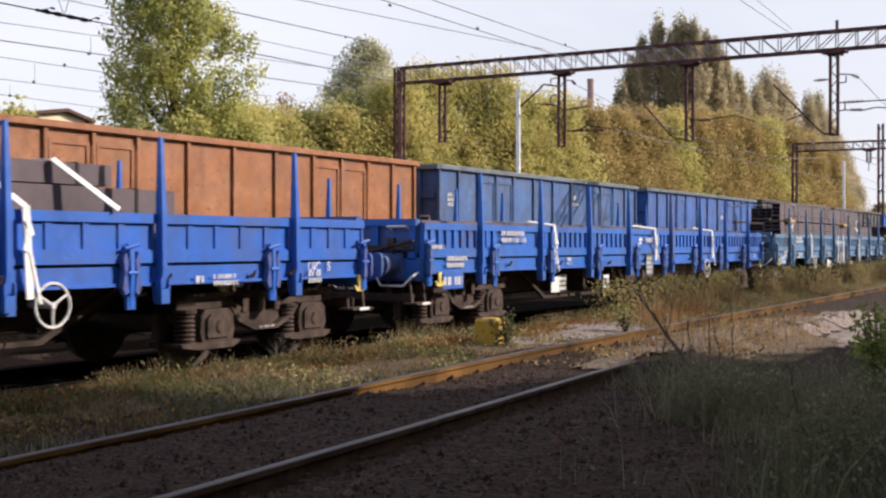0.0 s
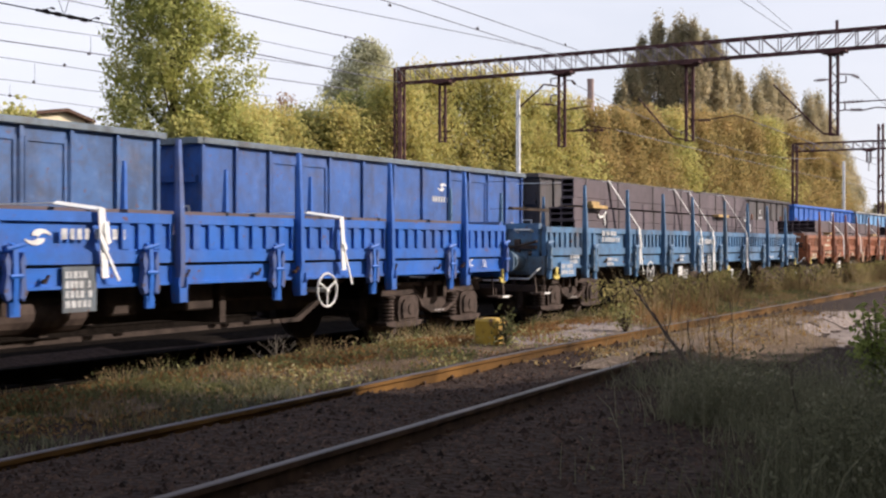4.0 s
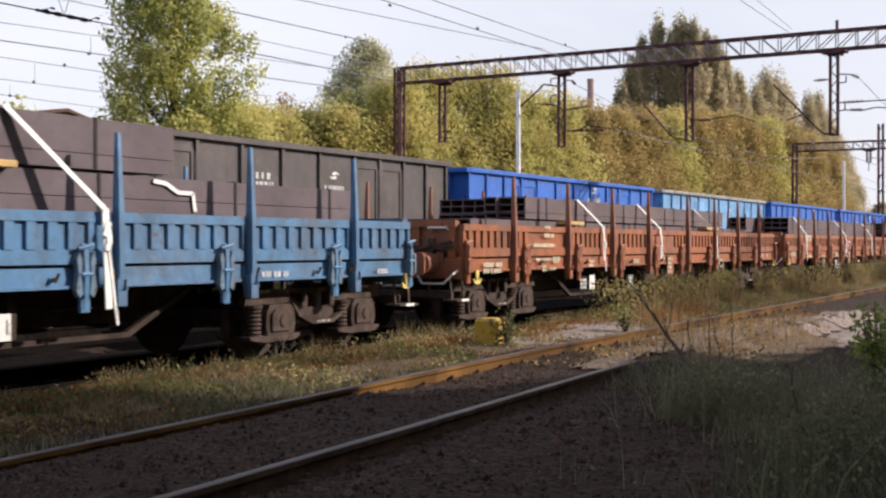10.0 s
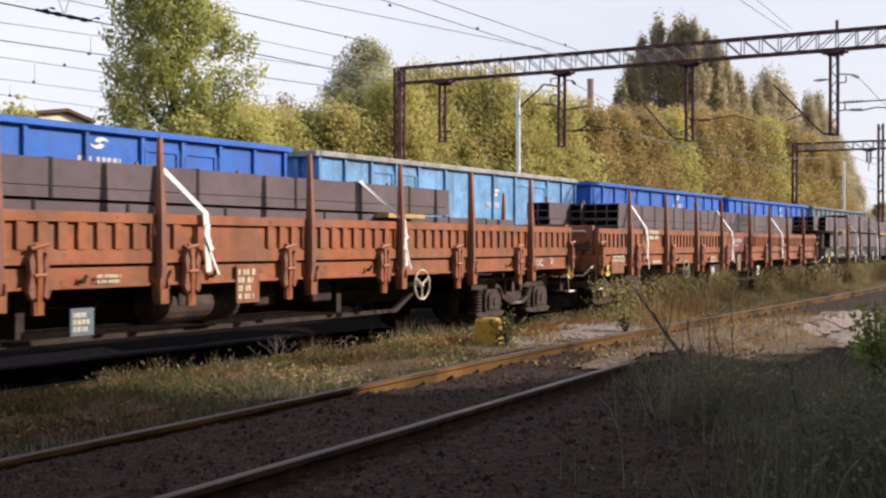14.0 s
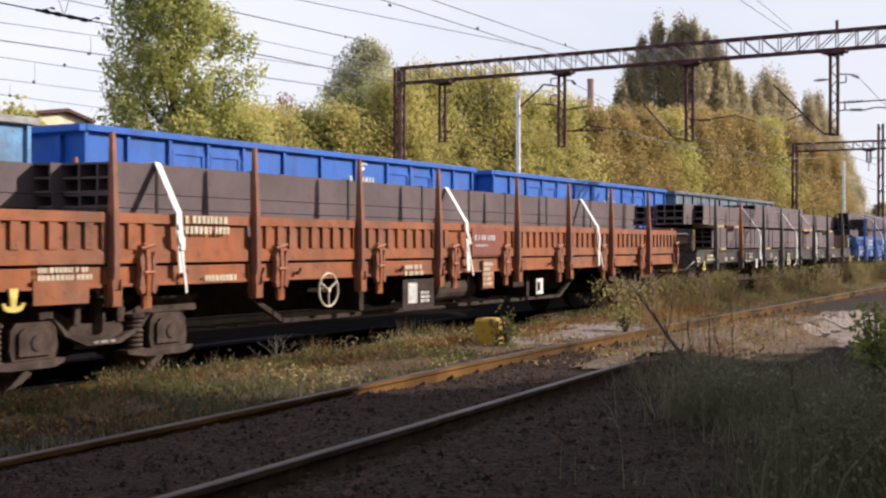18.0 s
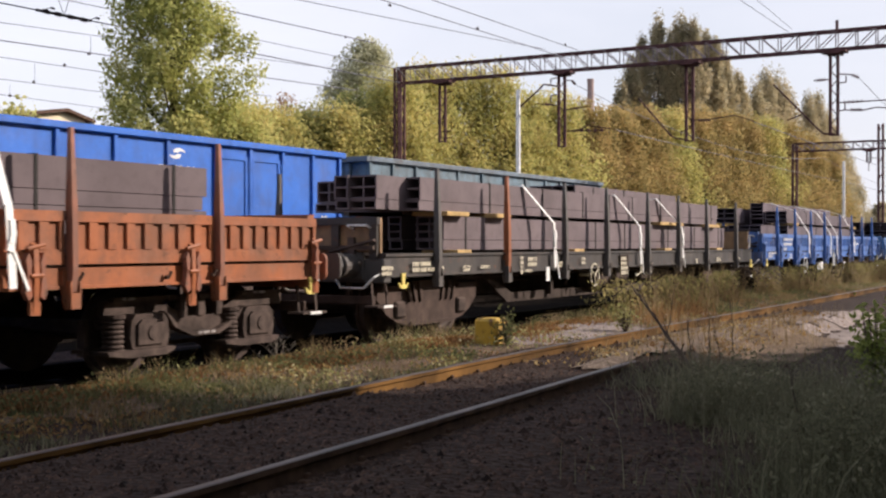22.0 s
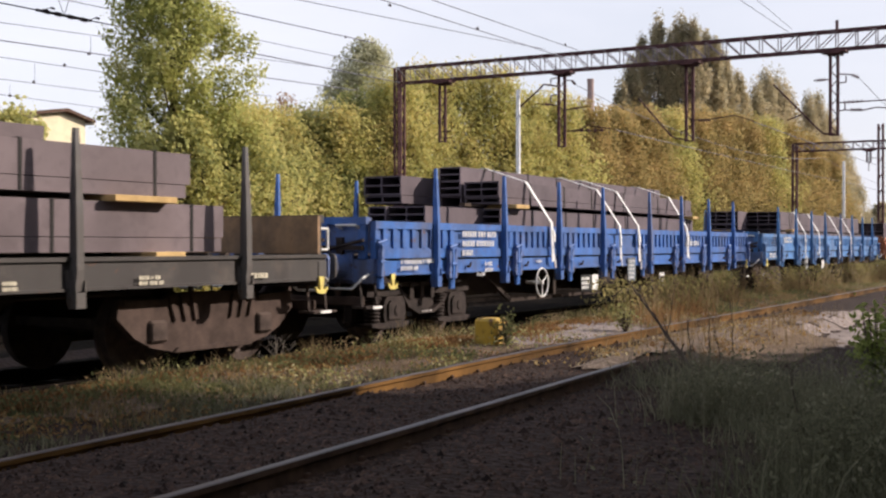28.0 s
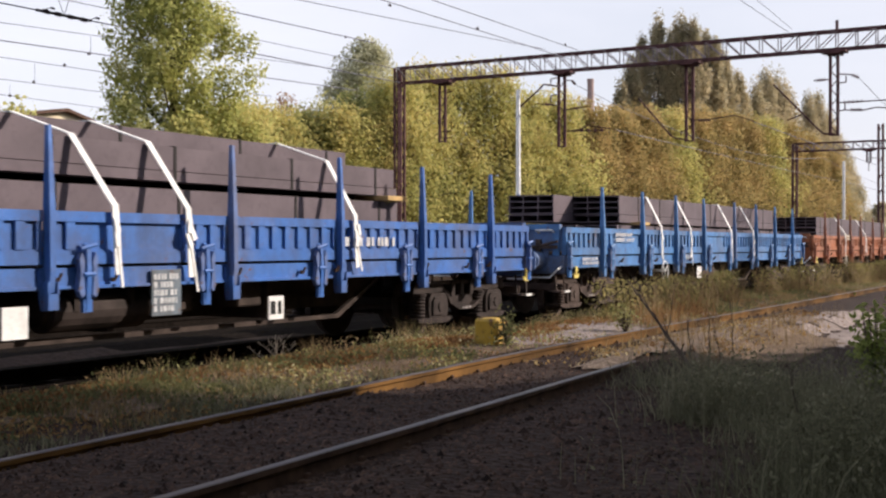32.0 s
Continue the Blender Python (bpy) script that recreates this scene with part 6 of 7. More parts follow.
def build_trees():
    x, y = at_view(306, 32)
    tree("trees", x, y, 11.05, 2.12, 54000, POPLAR_L, "tall green poplar with yellowing leaves", 3, 0.056, 0.29, 380, "column")
    rnd = np.random.RandomState(5)
    # autumn thicket along the far side of the yard
    rows = [(214, 31, 2.7), (250, 30.5, 3.4), (290, 30, 4.1), (330, 30.2, 4.55), (370, 32.5, 4.85), (410, 34, 5.0), (440, 46, 6.4), (490, 47, 6.2), (540, 50, 6.6), (590, 50, 6.8), (640, 54, 7.8), (700, 52, 8.4), (750, 55, 9.2), (810, 57, 9.4), (870, 58, 9.6), (930, 60, 8.6),
            (985, 62, 8.8), (1040, 66, 8.8), (1090, 70, 9.0), (1135, 74, 9.4), (1180, 78, 9.8), (1225, 82, 10.4), (1265, 87, 10.6), (1310, 94, 11.2), (1350, 101, 11.6), (1390, 108, 11.8), (1425, 116, 11.6), (1460, 128, 11.2)]
    for i, (px, d, h) in enumerate(rows):
        x, y = at_view(px, d)
        mat = PALE_L if px < 310 else BUSH_G if px in (640, 540) else BUSH_O if px > 960 and i % 4 else BUSH_L
        tree("thicket", x, y, h, 1.45 if px < 340 else 2.3 + 0.014 * d, 14000 if px < 340 else 25000, mat, "autumn shrub tree with yellow-green leaves" if mat is not BUSH_O else "autumn shrub tree with orange-brown leaves", 20 + i, 0.048 + 0.0005 * d, 0.05, 330, "bush")
    # thin young trees by the house
    for i, (px, d, h) in enumerate([(-12, 26, 4.4), (28, 26, 4.5), (62, 26, 4.2), (104, 26.4, 3.1)]):
        x, y = at_view(px, d)
        tree("saplings", x, y, h, 1.1, 2100, PALE_L, "young tree with pale yellow-green leaves", 50 + i, 0.068, 0.1, 62, "bush")
    spires = [(1098, 96, 13.6), (1118, 97, 15.8), (1138, 98, 17.6), (1163, 98, 19.3), (1186, 99, 18.4), (1206, 98, 19.5), (1226, 98, 19.2), (1246, 100, 18.6), (1264, 100, 18.0), (1284, 102, 17.0), (1306, 104, 15.8),
              (1338, 110, 15.6), (1356, 114, 17.6), (1376, 116, 17.4), (1396, 120, 16.4), (1430, 134, 16.8), (1448, 136, 17.2), (1466, 142, 15.6), (1482, 150, 13.6), (1496, 156, 12.4), (1508, 165, 10.0)]
    for i, (px, d, h) in enumerate(spires):
        x, y = at_view(px, d)
        tree("tall poplars", x, y, h + (0.6 if px > 1420 else -0.3 if px > 1320 else 0), 2.5 if px < 1320 else 3.4, 17000, TALL_L, "tall slender brownish poplar in autumn", 60 + i, 0.11, 0.04, 170, "spire")
    x, y = at_view(650, 62)
    tree("trees", x, y, 11.3, 3.3, 42000, SILVER_L, "silvery grey-green tree with a loose crown", 80, 0.075, 0.2, 150)
    for px, d, h, r in ((505, 52, 7.6, 1.7), (540, 54, 7.2, 1.4), (470, 52, 6.9, 1.3)):
        x, y = at_view(px, d)
        tree("trees", x, y, h, r, 2600, REDDISH_L, "half-bare tree with sparse reddish leaves", 90 + px, 0.06, 0.3, 60)
    x, y = at_view(1560, 210)
    tree("trees", x, y, 8.5, 4.0, 3000, TALL_L, "small distant grey-green tree", 81, 0.3, 0.1, 40)


def house(px, d):
    """Low-pitched house, gable to the tracks."""
    x, y = at_view(px, d)
    hs = tagged(empty("house", pose(x, y, 0)), "pale yellow rendered house with a low brown roof", "house")
    bm = B()
    prism(bm, [(-9.0, 0), (0.0, 0), (0.0, 7.85), (-1.5, 8.18), (-9.0, 6.95)], "y", 0.0, 9.0)
    part("wall", bm, WALL_Y, hs)
    bm = B()
    prism(bm, [(-9.5, 6.88), (-1.5, 8.20), (0.40, 7.76), (0.40, 7.92), (-1.5, 8.36), (-9.5, 7.04)], "y", -0.35, 9.4)
    part("roof", bm, ROOF, hs)
    bm = B()
    box(bm, 0.32, 0.44, -0.32, 9.3, 7.68, 7.78)
    part("gutter", bm, WHITE, hs)
    for k in range(3):
        bm = B()
        box(bm, -2.6 - 2.6 * k, -1.6 - 2.6 * k, -0.03, 0.05, 3.6, 5.2)
        wn = part("window", bm, BLACK, hs)
        bm = B()
        box(bm, -2.7 - 2.6 * k, -1.5 - 2.6 * k, -0.08, 0.0, 3.5, 3.6)
        part("sill", bm, WHITE, wn)


def yellow_block():
    bm = B()
    box(bm, -0.19, 0.19, -0.17, 0.17, -0.12, 0.45, 0.035)
    o = part("marker_block", bm, BLOCK_Y, None)
    o.location = (*at_view(870, 15.8), 0)
    tagged(o, "worn yellow painted concrete marker block beside the track", "marker block")


def weeds():
    rnd = np.random.RandomState(9)
    def low(x, y, k):
        return (0.06 + 1.7 * max(0, noise.noise((x * 0.8, y * 1.1, k)))) * (0.25 if x < 8.2 and y > 7.9 else 0.12 if 13.0 < x < 18.5 and 6.4 < y < 7.8 else 1)
    def band(r):
        return 4 + 60 * r.uniform() ** 1.6
    p = scatter(rnd, 12000, band, lambda r: r.uniform(6.5, 8.9), lambda x, y: low(x, y, 5))
    tagged(blades("dry_grass", p, 0.03, 0.14, 0.010, rnd, DRY_L, 1.2), "low dry yellow grass between the tracks", "grass", kind="stuff")
    p = scatter(rnd, 9000, band, lambda r: r.uniform(6.5, 8.9), lambda x, y: low(x, y, 15))
    tagged(blades("green_grass", p, 0.03, 0.16, 0.012, rnd, GREEN_L, 0.9), "low green weeds between the tracks", "grass", kind="stuff")
    # weeds along the foot of the front train's ballast
    p = scatter(rnd, 7000, lambda r: 8.5 + 40 * r.uniform() ** 1.1, lambda r: r.uniform(8.15, 8.95), lambda x, y: min(1, 0.25 + 1.3 * max(0, noise.noise((x * 0.6, y, 55)))))
    tagged(blades("edge_grass", p, 0.02, 0.09, 0.010, rnd, BROWN_L, 1.4), "dry grass along the edge of the ballast", "grass", kind="stuff")
    # tufts of grass, dry and green, clear of the marker block
    bx, by = at_view(870, 15.3)
    for nm, mat, seed, lab in (("dry_tufts", DRY_L, 3, "tufts of dry pale grass between the tracks"), ("green_tufts", GREEN_L, 4, "tufts of green grass between the tracks")):
        pts = []
        for cx, cy, _ in scatter(rnd, 300, lambda r: 5 + 36 * r.uniform() ** 1.3, lambda r: r.uniform(6.4, 8.75), lambda x, y: 0 if math.hypot(x - bx, y - by) < 1.5 else low(x, y, 60 + seed)):
            for k in range(int(rnd.uniform(14, 44))):
                x, y = cx + rnd.normal() * 0.07, cy + rnd.normal() * 0.07
                pts.append((x, y, ground_z(x, y)))
        tagged(blades(nm, pts, 0.04, 0.19, 0.010, rnd, mat, 1.5), lab, "grass", kind="stuff")
    # fallen leaves and herb leaves close to the ground
    p = np.array(scatter(rnd, 10000, band, lambda r: r.uniform(4.6, 8.8), lambda x, y: (0.0 if y < 6.2 else 1) * low(x, y, 25)))
    p[:, 2] += rnd.uniform(0.01, 0.11, len(p))
    tagged(new("fallen_leaves", leaf_mesh("fallen_leaves", p, None, 0.020, rnd, FALLEN_L)), "fallen yellow leaves on the ballast", "leaf litter", kind="stuff")
    p = np.array(scatter(rnd, 15000, band, lambda r: r.uniform(6.5, 8.7), lambda x, y: low(x, y, 15)))
    p[:, 2] += rnd.uniform(0.01, 0.1, len(p))
    tagged(new("low_herbs", leaf_mesh("low_herbs", p, None, 0.022, rnd, GREEN_L)), "low green herb leaves between the tracks", "weeds", kind="stuff")
    # tall weeds beside the wagons
    p = scatter(rnd, 5200, lambda r: r.uniform(20, 50), lambda r: r.uniform(7.2, 8.4), lambda x, y: max(0, -0.02 + 1.5 * noise.noise((x * 0.45, y, 8))))
    tagged(blades("dry_stalks", p, 0.25, 0.95, 0.011, rnd, DRY_L, 0.9), "tall dry stalks beside the wagons", "weeds", kind="stuff")
    p = np.array(scatter(rnd, 9500, lambda r: r.uniform(19, 50), lambda r: r.uniform(7.2, 8.4), lambda x, y: max(0, -0.05 + 1.5 * noise.noise((x * 0.45, y, 8)))))
    p[:, 2] += rnd.uniform(0.03, 0.72, len(p))
    tagged(new("weed_leaves", leaf_mesh("weed_leaves", p, None, 0.034, rnd, OLIVE_L)), "green and yellow weed leaves beside the wagons", "weeds", kind="stuff")
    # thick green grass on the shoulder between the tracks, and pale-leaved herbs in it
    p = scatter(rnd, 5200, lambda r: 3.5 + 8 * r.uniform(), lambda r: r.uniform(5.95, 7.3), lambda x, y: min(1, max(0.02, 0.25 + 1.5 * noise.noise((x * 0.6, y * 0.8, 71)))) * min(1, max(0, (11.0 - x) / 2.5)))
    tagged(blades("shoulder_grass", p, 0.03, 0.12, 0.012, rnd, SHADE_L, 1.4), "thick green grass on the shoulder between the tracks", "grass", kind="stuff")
    p = scatter(rnd, 4500, lambda r: 7.5 + 6.0 * r.uniform(), lambda r: r.uniform(5.95, 8.3), lambda x, y: min(1, max(0.02, 0.05 + 1.6 * noise.noise((x * 0.9, y * 0.9, 73)))))
    tagged(blades("herb_stems", p, 0.03, 0.12, 0.010, rnd, GREEN_L, 1.1), "green herbs and grass beside the track", "weeds", kind="stuff")
    p = np.array(scatter(rnd, 1000, lambda r: 8.5 + 7.5 * r.uniform(), lambda r: r.uniform(6.0, 8.2), lambda x, y: min(1, max(0.02, -0.05 + 1.7 * noise.noise((x * 0.9, y * 0.9, 73))))))
    p[:, 2] += rnd.uniform(0.03, 0.17, len(p))
    tagged(new("pale_herb_leaves", leaf_mesh("pale_herb_leaves", p, None, 0.021, rnd, BRIGHT_L)), "pale green and yellow herb leaves beside the track", "weeds", kind="stuff")
    # brown litter on the strip beside the train
    p = np.array(scatter(rnd, 15000, lambda r: 5.5 + 14 * r.uniform() ** 1.3, lambda r: r.uniform(7.35, 8.85), lambda x, y: min(1, max(0.05, 0.3 + 1.4 * noise.noise((x * 0.7, y * 0.9, 77))))))
    p[:, 2] += rnd.uniform(0.012, 0.075, len(p))
    tagged(new("brown_litter", leaf_mesh("brown_litter", p, None, 0.026, rnd, LITTER_L)), "rust-brown dead leaves beside the train track", "leaf litter", kind="stuff")
    # taller clumps along the ballast edge, ragged in height
    for nm, mat, k, lab in (("edge_weeds", GREEN_L, 81, "ragged green weeds at the ballast edge"), ("edge_stalks", DRY_L, 82, "ragged dry stalks at the ballast edge")):
        pts = []
        for cx, cy, _ in scatter(rnd, 150, lambda r: 8.4 + 28 * r.uniform() ** 1.2, lambda r: r.uniform(8.2, 8.75), lambda x, y: min(1, max(0.05, 0.25 + 1.5 * noise.noise((x * 0.5, y, k))))):
            for _ in range(int(rnd.uniform(8, 34))):
                x, y = cx + rnd.normal() * 0.09, cy + rnd.normal() * 0.06
                pts.append((x, y, ground_z(x, y)))
        tagged(blades(nm, pts, 0.08, 0.34, 0.009, rnd, mat, 0.8), lab, "weeds", kind="stuff")
        p = np.array([q for q in pts if rnd.uniform() < 0.5])
        p[:, 2] += rnd.uniform(0.03, 0.24, len(p))
        tagged(new(nm + "_leaves", leaf_mesh(nm + "_leaves", p, None, 0.020, rnd, mat)), "small leaves on the weeds at the ballast edge", "weeds", kind="stuff")
    # sparse dry weeds on the soil over the buried rail
    p = scatter(rnd, 650, lambda r: 12.2 + 9 * r.uniform(), lambda r: r.uniform(4.0, 5.4), lambda x, y: min(1, max(0.03, 0.1 + 1.6 * noise.noise((x * 1.1, y * 1.1, 93)))))
    tagged(blades("heap_weeds", p, 0.05, 0.27, 0.009, rnd, DRY_L, 0.8), "sparse dry weeds on the heaped soil", "weeds", kind="stuff")
    p = np.array(scatter(rnd, 1600, lambda r: 12.0 + 9 * r.uniform(), lambda r: r.uniform(3.9, 5.8), lambda x, y: min(1, max(0.05, 0.2 + 1.4 * noise.noise((x * 0.9, y * 0.9, 95))))))
    p[:, 2] += rnd.uniform(0.02, 0.08, len(p))
    tagged(new("heap_litter", leaf_mesh("heap_litter", p, None, 0.024, rnd, FALLEN_L)), "fallen leaves on the heaped soil", "leaf litter", kind="stuff")
    # rust-brown dead weeds between the tracks
    for cx, cy, n in ((*at_view(1140, 19.8), 170), (*at_view(1185, 20.8), 260), (*at_view(1230, 22.4), 200), (*at_view(960, 16.4), 90)):
        pts = [(cx + a, cy + b, ground_z(cx + a, cy + b)) for a, b in rnd.normal(0, 0.2, (n, 2))]
        t = blades("dead_weeds", pts, 0.12, 0.58 if n > 100 else 0.35, 0.009, rnd, LITTER_L, 0.9)
        tagged(t, "rust-brown dead weeds between the tracks", "weeds", kind="stuff")
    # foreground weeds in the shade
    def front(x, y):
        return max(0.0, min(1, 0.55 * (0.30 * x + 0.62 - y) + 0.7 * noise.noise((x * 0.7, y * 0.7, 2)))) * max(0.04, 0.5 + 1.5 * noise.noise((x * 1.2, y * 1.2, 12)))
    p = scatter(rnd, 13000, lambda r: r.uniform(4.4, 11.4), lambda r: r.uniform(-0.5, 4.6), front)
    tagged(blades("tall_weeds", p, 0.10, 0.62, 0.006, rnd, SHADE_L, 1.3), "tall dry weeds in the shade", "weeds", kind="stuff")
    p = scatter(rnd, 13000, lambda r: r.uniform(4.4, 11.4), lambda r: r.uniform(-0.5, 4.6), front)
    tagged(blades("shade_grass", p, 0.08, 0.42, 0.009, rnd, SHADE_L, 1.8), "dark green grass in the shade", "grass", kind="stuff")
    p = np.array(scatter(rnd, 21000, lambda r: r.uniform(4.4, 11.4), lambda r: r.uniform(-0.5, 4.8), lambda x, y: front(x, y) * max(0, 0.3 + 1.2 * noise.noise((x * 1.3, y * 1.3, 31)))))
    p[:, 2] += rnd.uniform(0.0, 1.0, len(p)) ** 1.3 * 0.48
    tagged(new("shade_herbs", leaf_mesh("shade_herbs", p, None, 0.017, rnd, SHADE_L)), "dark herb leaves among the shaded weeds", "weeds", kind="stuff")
    # thin sunlit stalks behind the shaded weeds
    p = scatter(rnd, 170, lambda r: r.uniform(11.5, 17.0), lambda r: r.uniform(3.2, 5.0), lambda x, y: min(1, max(0, 0.15 + 1.6 * noise.noise((x * 0.9, y * 0.9, 91)))))
    tagged(blades("sunlit_stalks", p, 0.25, 0.75, 0.008, rnd, DRY_L, 0.5), "thin dry stalks at the edge of the shade", "weeds", kind="stuff")
    # ballast stones
    n = 32000
    q = np.array(scatter(rnd, n, lambda r: 3.5 + 16 * r.uniform() ** 1.7, lambda r: r.uniform(1.5, 8.8), lambda x, y: 1 if y > 0.33 * x - 1.6 else 0.2))
    s = rnd.uniform(0.010, 0.030, (n, 1)) * (0.8 + 0.6 * (rnd.uniform(size=(n, 1)) > 0.9))
    oc = np.array([(1, 0, 0), (-1, 0, 0), (0, 1, 0), (0, -1, 0), (0, 0, 0.8), (0, 0, -0.8)])
    v = q[:, None, :] + oc[None] * s[:, None, :] * rnd.uniform(0.6, 1.3, (n, 6, 1))
    tri = np.array([(0, 2, 4), (2, 1, 4), (1, 3, 4), (3, 0, 4), (2, 0, 5), (1, 2, 5), (3, 1, 5), (0, 3, 5)])
    me = bpy.data.meshes.new("ballast_stones")
    me.from_pydata(v.reshape(-1, 3).tolist(), [], (np.arange(n)[:, None, None] * 6 + tri).reshape(-1, 3).tolist())
    me.materials.append(STONE)
    tagged(new("ballast_stones", me), "loose dark ballast stones round the rails", "gravel", kind="stuff")


def stone_mat():
    m, nt, b = base_mat("ballast_stone", 0.9)
    g = nt.nodes.new("ShaderNodeNewGeometry")
    r = ramp_node(nt, g, "Random Per Island", 0.0, 1.0, (0.012, 0.0078, 0.0065, 1), (0.108, 0.069, 0.053, 1))
    link(nt, r, "Color", b, "Base Color")
    return m


STONE = stone_mat()


def dead_stem(x, y, lean, seed, h, r=0.009, twigs=6):
    """Bare dry plant: a leaning stem with thin side twigs."""
    rnd = np.random.RandomState(seed)
    t = tagged(empty("dead_plant", pose(x, y, ground_z(x, y))), "bare dry brown plant stem with thin twigs", "dry plant", "dry plants")
    bm = B()
    tip = Vector((lean[0], lean[1], h))
    prev = Vector((0, 0, -0.02))
    for k in range(1, 9):
        u = k / 8
        p = tip * u + Vector((rnd.normal() * 0.006, rnd.normal() * 0.006, 0))
        bar(bm, prev, p, r * (1.15 - 0.8 * u), 5, r * (1.05 - 0.8 * u))
        prev = p
    part("stem", bm, BARK, t)
    for k in range(twigs):
        u = 0.35 + 0.6 * k / twigs
        q = tip * u
        a = rnd.uniform(0, 6.28)
        l = h * rnd.uniform(0.10, 0.24)
        bm = B()
        e = q + Vector((math.cos(a) * l * 0.45, math.sin(a) * l * 0.45, l * 0.8))
        bar(bm, q, e, r * 0.35, 4, r * 0.2)
        part("twig", bm, BARK, t)
    return t


def green_shrub(x, y, h, r, n, seed, mat=SHRUB_L, label="small bright green leafy shrub at the path"):
    rnd = np.random.RandomState(seed)
    t = tagged(empty("shrub", pose(x, y, ground_z(x, y))), label, "shrub")
    cs = []
    for k in range(14):
        bm = B()
        a, l = rnd.uniform(0, 6.28), rnd.uniform(0.5, 1.0)
        e = Vector((math.cos(a) * r * l, math.sin(a) * r * l, h * rnd.uniform(0.55, 1.0)))
        bar(bm, (0, 0, -0.02), e, 0.012, 5, 0.004)
        part("stem", bm, BARK, t)
        u = rnd.uniform(0.25, 1.02, (n // 14, 1))
        cs.append(np.array(e) * u + rnd.normal(size=(n // 14, 3)) * 0.07)
    o = new("foliage", leaf_mesh("foliage", np.concatenate(cs), None, 0.032, rnd, mat))
    o.parent = t


def gravel_sheet(cx, cy, rx, ry, lift, label, mat):
    """Worn pale gravel lying on the ground, with a ragged edge."""
    bm = B()
    st = 0.15
    vs = {}

    def v(i, j):
        if (i, j) not in vs:
            x, y = cx + i * st, cy + j * st
            vs[i, j] = bm.verts.new((x + 0.08 * noise.noise((x * 3, y * 3, 1)), y + 0.08 * noise.noise((x * 3, y * 3, 5)), ground_z(x, y) + 0.014 + lift))
        return vs[i, j]

    for i in range(-int(rx / st) - 2, int(rx / st) + 2):
        for j in range(-int(ry / st) - 2, int(ry / st) + 2):
            u, w = (i * st) / rx, (j * st) / ry
            x, y = cx + i * st, cy + j * st
            if u * u + w * w + 0.55 * noise.noise((x * 0.9, y * 1.3, 7)) + 0.12 * noise.noise((x * 4, y * 4, 9)) < 0.8:
                bm.faces.new((v(i, j), v(i + 1, j), v(i + 1, j + 1), v(i, j + 1)))
    tagged(part("pavement", bm, mat, None), label, "path", kind="structure")


def path_mat(name, dark, light, dirt):
    """Gravelly soil: pale grains among darker stones, trodden dirt in patches."""
    m, nt, b = base_mat(name, 0.95)
    v = nt.nodes.new("ShaderNodeTexVoronoi")
    v.inputs["Scale"].default_value = 26
    tc = nt.nodes.new("ShaderNodeTexCoord")
    link(nt, tc, "Object", v, "Vector")
    r = ramp_node(nt, v, "Color", 0.1, 0.9, (*dark, 1), (*light, 1))
    n = noise_node(nt, 1.3, 6)
    f = ramp_node(nt, n, "Fac", 0.42, 0.62, (0, 0, 0, 1), (0.75, 0.75, 0.75, 1))
    c = mixed(nt, f, "Color", r, "Color", dirt)
    link(nt, c, "Color", b, "Base Color")
    bump(nt, b, v, "Distance", 0.7, 0.02)
    return m


PATH = path_mat("sandy_gravel", (0.14, 0.114, 0.102), (0.38, 0.315, 0.285), (0.19, 0.155, 0.136))
RUSTSOIL = path_mat("rusty_soil", (0.065, 0.036, 0.02), (0.23, 0.128, 0.065), (0.12, 0.064, 0.032))
HEAP = path_mat("sandy_heaped_soil", (0.085, 0.062, 0.045), (0.30, 0.225, 0.165), (0.13, 0.09, 0.06))
SOIL = path_mat("dry_soil", (0.06, 0.042, 0.028), (0.22, 0.155, 0.105), (0.09, 0.06, 0.037))


def path_patch():
    gravel_sheet(20.0, 3.7, 4.6, 0.75, 0.0, "pale worn gravel path beside the track", PATH)
    gravel_sheet(18.5, 7.1, 5.5, 0.75, 0.004, "pale gravel between the tracks", PATH)
    gravel_sheet(12.0, 7.45, 7.5, 1.15, 0.0, "dry brown soil between the tracks", SOIL)
    gravel_sheet(15.6, 3.95, 3.2, 0.75, 0.004, "dry brown soil beside the path", SOIL)
    gravel_sheet(16.4, 4.75, 5.2, 0.8, 0.008, "pale soil heaped over the buried rail", HEAP)
    gravel_sheet(18.5, 5.3, 4.5, 0.6, 0.012, "pale gravel between the rails", SOIL)
    gravel_sheet(14.0, 8.45, 11.0, 0.42, 0.008, "rust-brown soil along the train track", RUSTSOIL)
    gravel_sheet(40.0, 6.9, 14.0, 0.9, 0.0, "pale gravel along the distant track", SOIL)


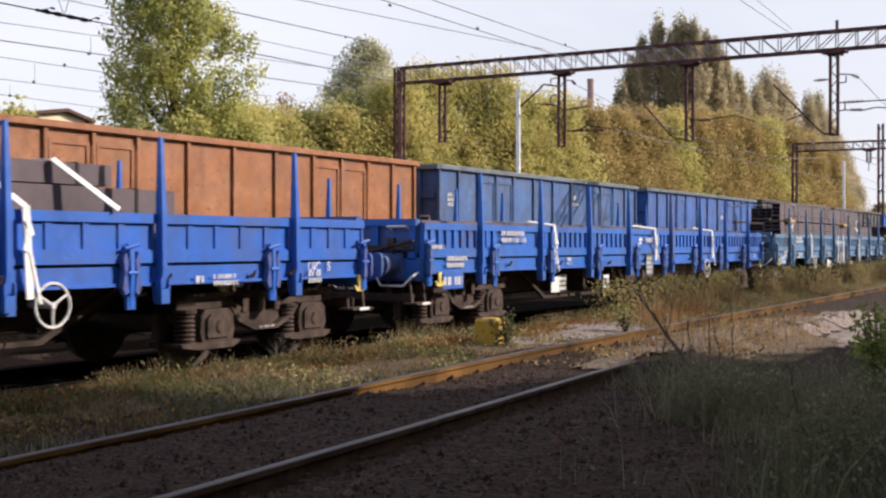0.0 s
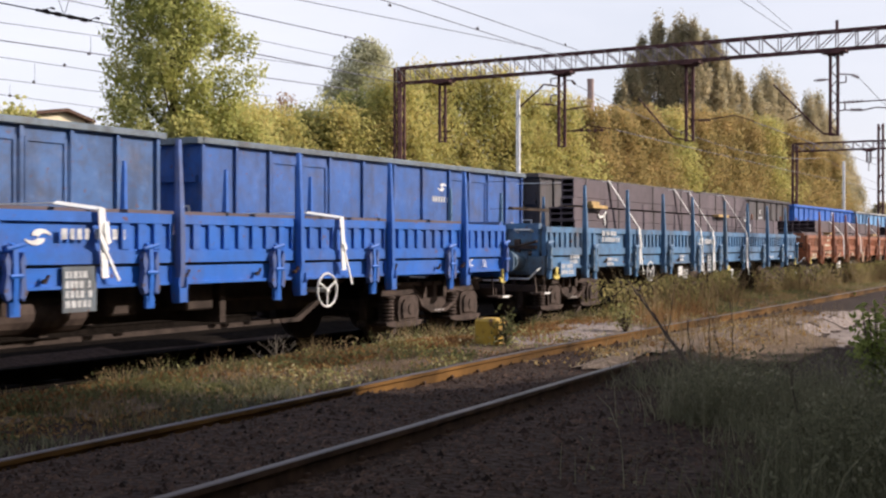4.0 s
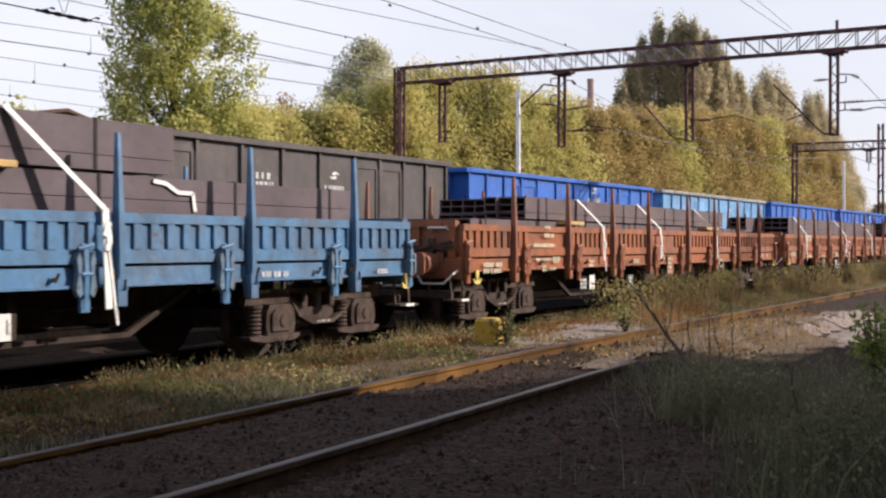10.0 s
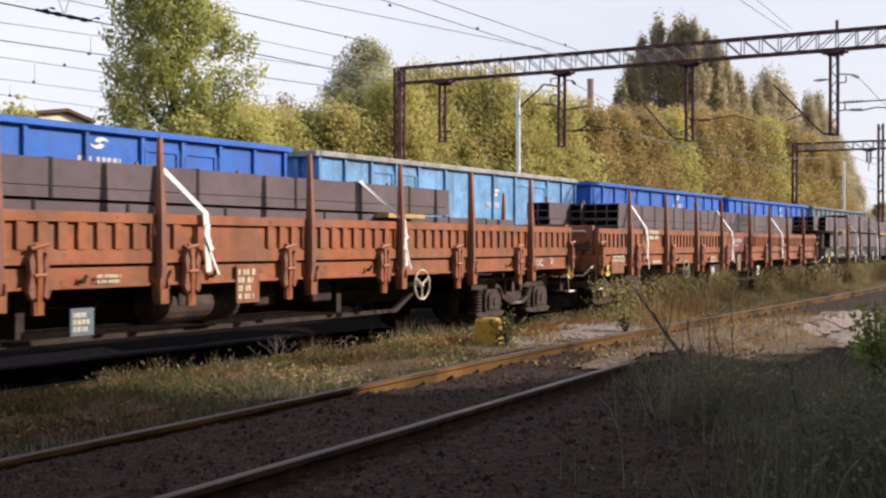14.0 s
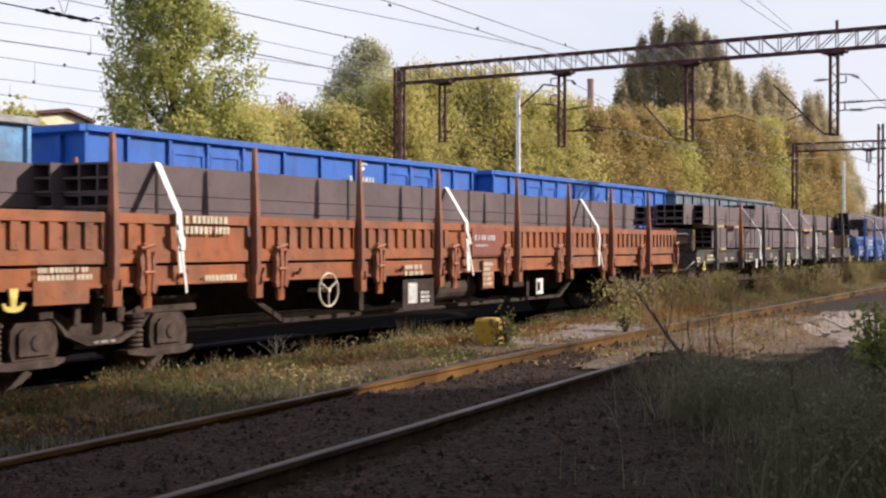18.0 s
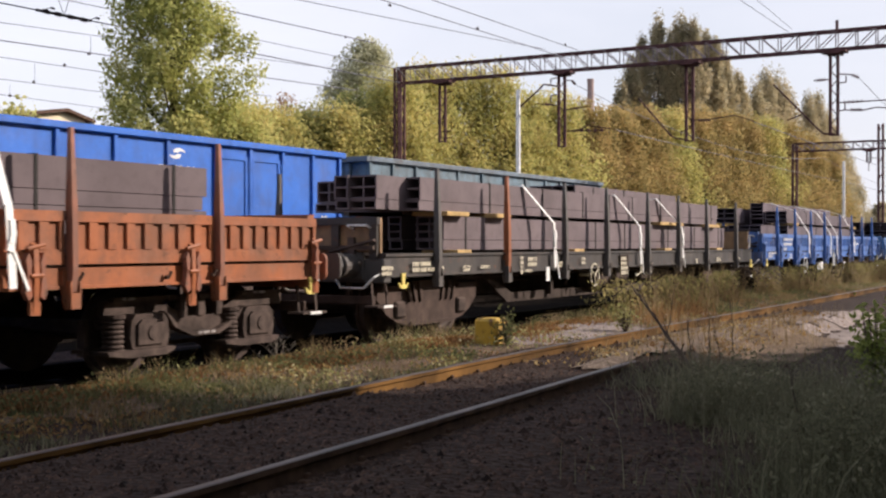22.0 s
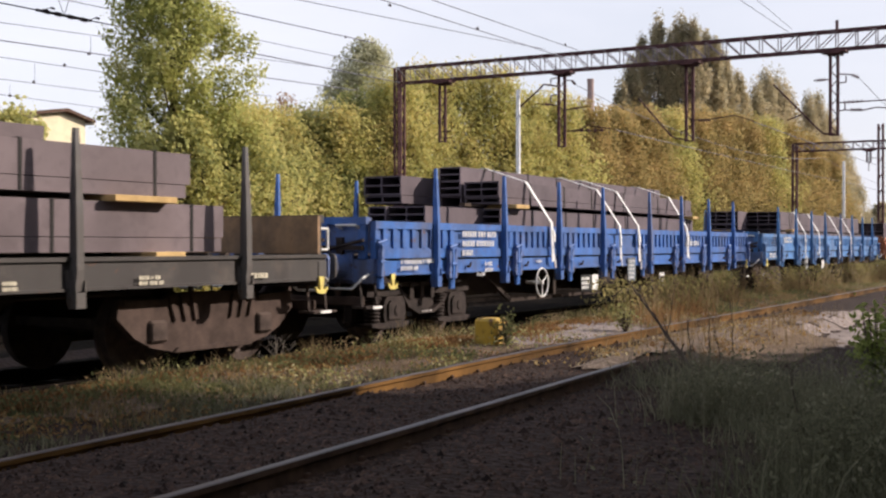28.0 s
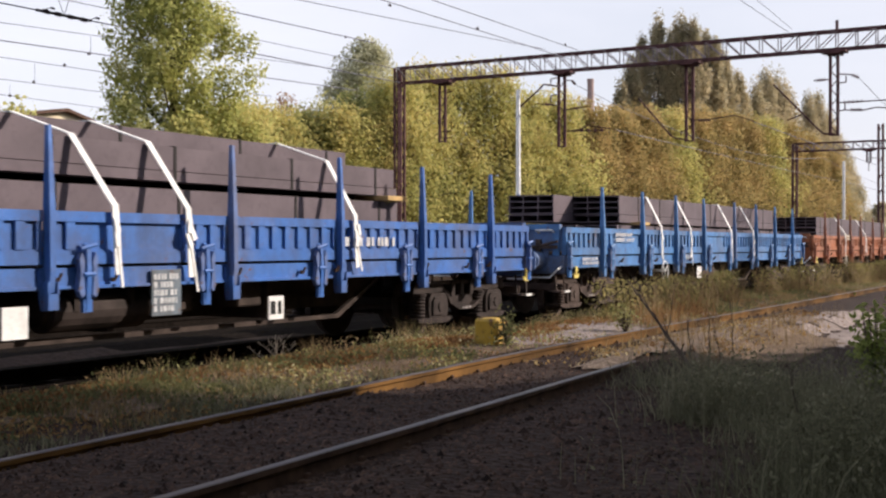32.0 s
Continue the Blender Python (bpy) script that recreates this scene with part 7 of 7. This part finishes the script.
def shade_trees():
    """Dense trees behind the camera, whose shade lies on the foreground."""
    for i in range(11):
        tree("trees behind", -9.0 + i * 2.6 - (1.1 if i == 10 else 0), -4.7 - 0.4 * (i % 2), 9.6 + 0.7 * math.sin(i * 2.1) + (0.4 if i < 5 else 0), 2.0, 9000, POPLAR_L, "dense leafy tree behind the viewpoint", 120 + i, 0.26, 0.02, 110 if i < 8 else 140, "column" if i < 8 else "hedge")
    for i in range(7):      # taller unseen trees further back, added to keep skylight off the foreground
        tree("trees behind", -10.0 + i * 4.4, -10.5 - 0.8 * (i % 2), 12.6 + 0.8 * math.sin(i * 1.7), 2.9, 9000, POPLAR_L, "unseen tall leafy tree added behind the viewpoint to block skylight", 160 + i, 0.4, 0.02, 120, "hedge")
    for i, (x, h) in enumerate(((18.4, 6.5), (20.6, 6.0), (22.6, 5.2), (24.6, 4.7), (26.8, 4.4), (29.0, 4.2), (31.4, 4.0))):
        tree("trees behind", x, -4.7 - 0.4 * (i % 2), h, 1.9, 6500, BUSH_G, "dense leafy shrub tree behind the viewpoint", 140 + i, 0.2, 0.04, 100, "bush")


build_trees()
house(151, 62)
yellow_block()
weeds()
shade_trees()
path_patch()


def leaning_stem(px0, d0, px1, d1, h, seed, r, twigs):
    """Stem from one sight line to another."""
    (x0, y0), (x1, y1) = at_view(px0, d0), at_view(px1, d1)
    dead_stem(x0, y0, (x1 - x0, y1 - y0), seed, h, r, twigs)


leaning_stem(1258, 11.0, 1112, 12.2, 1.04, 300, 0.026, 5)
leaning_stem(1168, 12.0, 1196, 12.2, 0.92, 301, 0.009, 3)
for k, (px, d, lx, ly, h) in enumerate([(1226, 12.4, -0.03, 0.05, 0.62), (1254, 12.6, 0.02, 0.0, 0.66), (1282, 12.5, -0.06, 0.1, 0.55), (1300, 13.5, 0.0, 0.05, 0.75), (1420, 9.0, -0.08, 0.1, 0.6), (1500, 10.2, 0.05, 0.1, 0.6)]):
    x, y = at_view(px, d)
    dead_stem(x, y, (lx, ly), 310 + k, h)


def dead_bush(x, y, h, seed):
    """Dry dark weed: one stem, branches that rise in a fan, fine twigs along them."""
    rnd = np.random.RandomState(seed)
    t = tagged(empty("dry_bush", pose(x, y, ground_z(x, y))), "dark dry weed with fanned bare branches", "dry plant", "dry plants")
    bm = B()
    bar(bm, (0, 0, -0.03), (0.01, 0.02, h), 0.010, 5, 0.003)
    part("stem", bm, DRYWOOD, t)
    for k in range(14):
        bm = B()
        z = h * (0.12 + 0.6 * k / 14)
        a = rnd.uniform(0, 6.28)
        l = h * rnd.uniform(0.45, 0.75) * (1.1 - 0.5 * k / 14)
        q, e = Vector((0, 0, z)), Vector((math.cos(a) * l, math.sin(a) * l, z + l * rnd.uniform(0.5, 0.9)))
        bar(bm, q, e, 0.0055, 4, 0.002)
        for m in range(7):
            w = q.lerp(e, 0.3 + 0.1 * m)
            bar(bm, w, w + Vector((rnd.normal() * 0.035, rnd.normal() * 0.035, 0.05)), 0.003, 4, 0.0015)
        part("branch", bm, DRYWOOD, t)


dead_bush(*at_view(489, 14.4), 0.52, 500)
dead_bush(*at_view(240, 12.4), 0.26, 501)
green_shrub(*at_view(1556, 10.5), 0.95, 0.25, 900, 400)
green_shrub(*at_view(1108, 18.5), 0.42, 0.18, 220, 401, BRIGHT_L, "yellowing weed with pale leaves beside the wagons")
green_shrub(*at_view(897, 15.5), 0.46, 0.08, 240, 402, GREEN_L, "tall green weed beside the marker block")
white_mast(*at_view(917, 44), 7.1, 0.095, "slim white post among the bushes")
white_mast(*at_view(1493, 100), 8.4, 0.15, "slim white post in the distance")
chimney(*at_view(1045, 220), 32)


def along(train, place, s):
    if train == "front":
        return pose(place + s, FRONT_Y, RT)
    p = place + s
    c, k = math.cos(REAR_TURN), math.sin(REAR_TURN)
    return pose(p * c - 16.4 * k, p * k + 16.4 * c, RT, 0, 0, math.degrees(REAR_TURN))


def motions():
    ways = {"front": FRONT_S, "rear": REAR_S}
    for thing, train, place in KEYED:
        lift = thing.location.z - RT
        walk(thing, [(t, pose(0, 0, lift) @ along(train, place, s)) for t, s in enumerate(ways[train])])
    times = [i * 0.16 for i in range(201)]
    rolls = {}
    for train, way in ways.items():
        rolls[train] = [math.degrees(np.interp(t, range(33), way) / 0.46) for t in times]
    for w, dx, dy, train in WHEELS:
        walk(w, [(t, pose(dx, dy, 0.46, 0, a, 0)) for t, a in zip(times, rolls[train])])


motions()
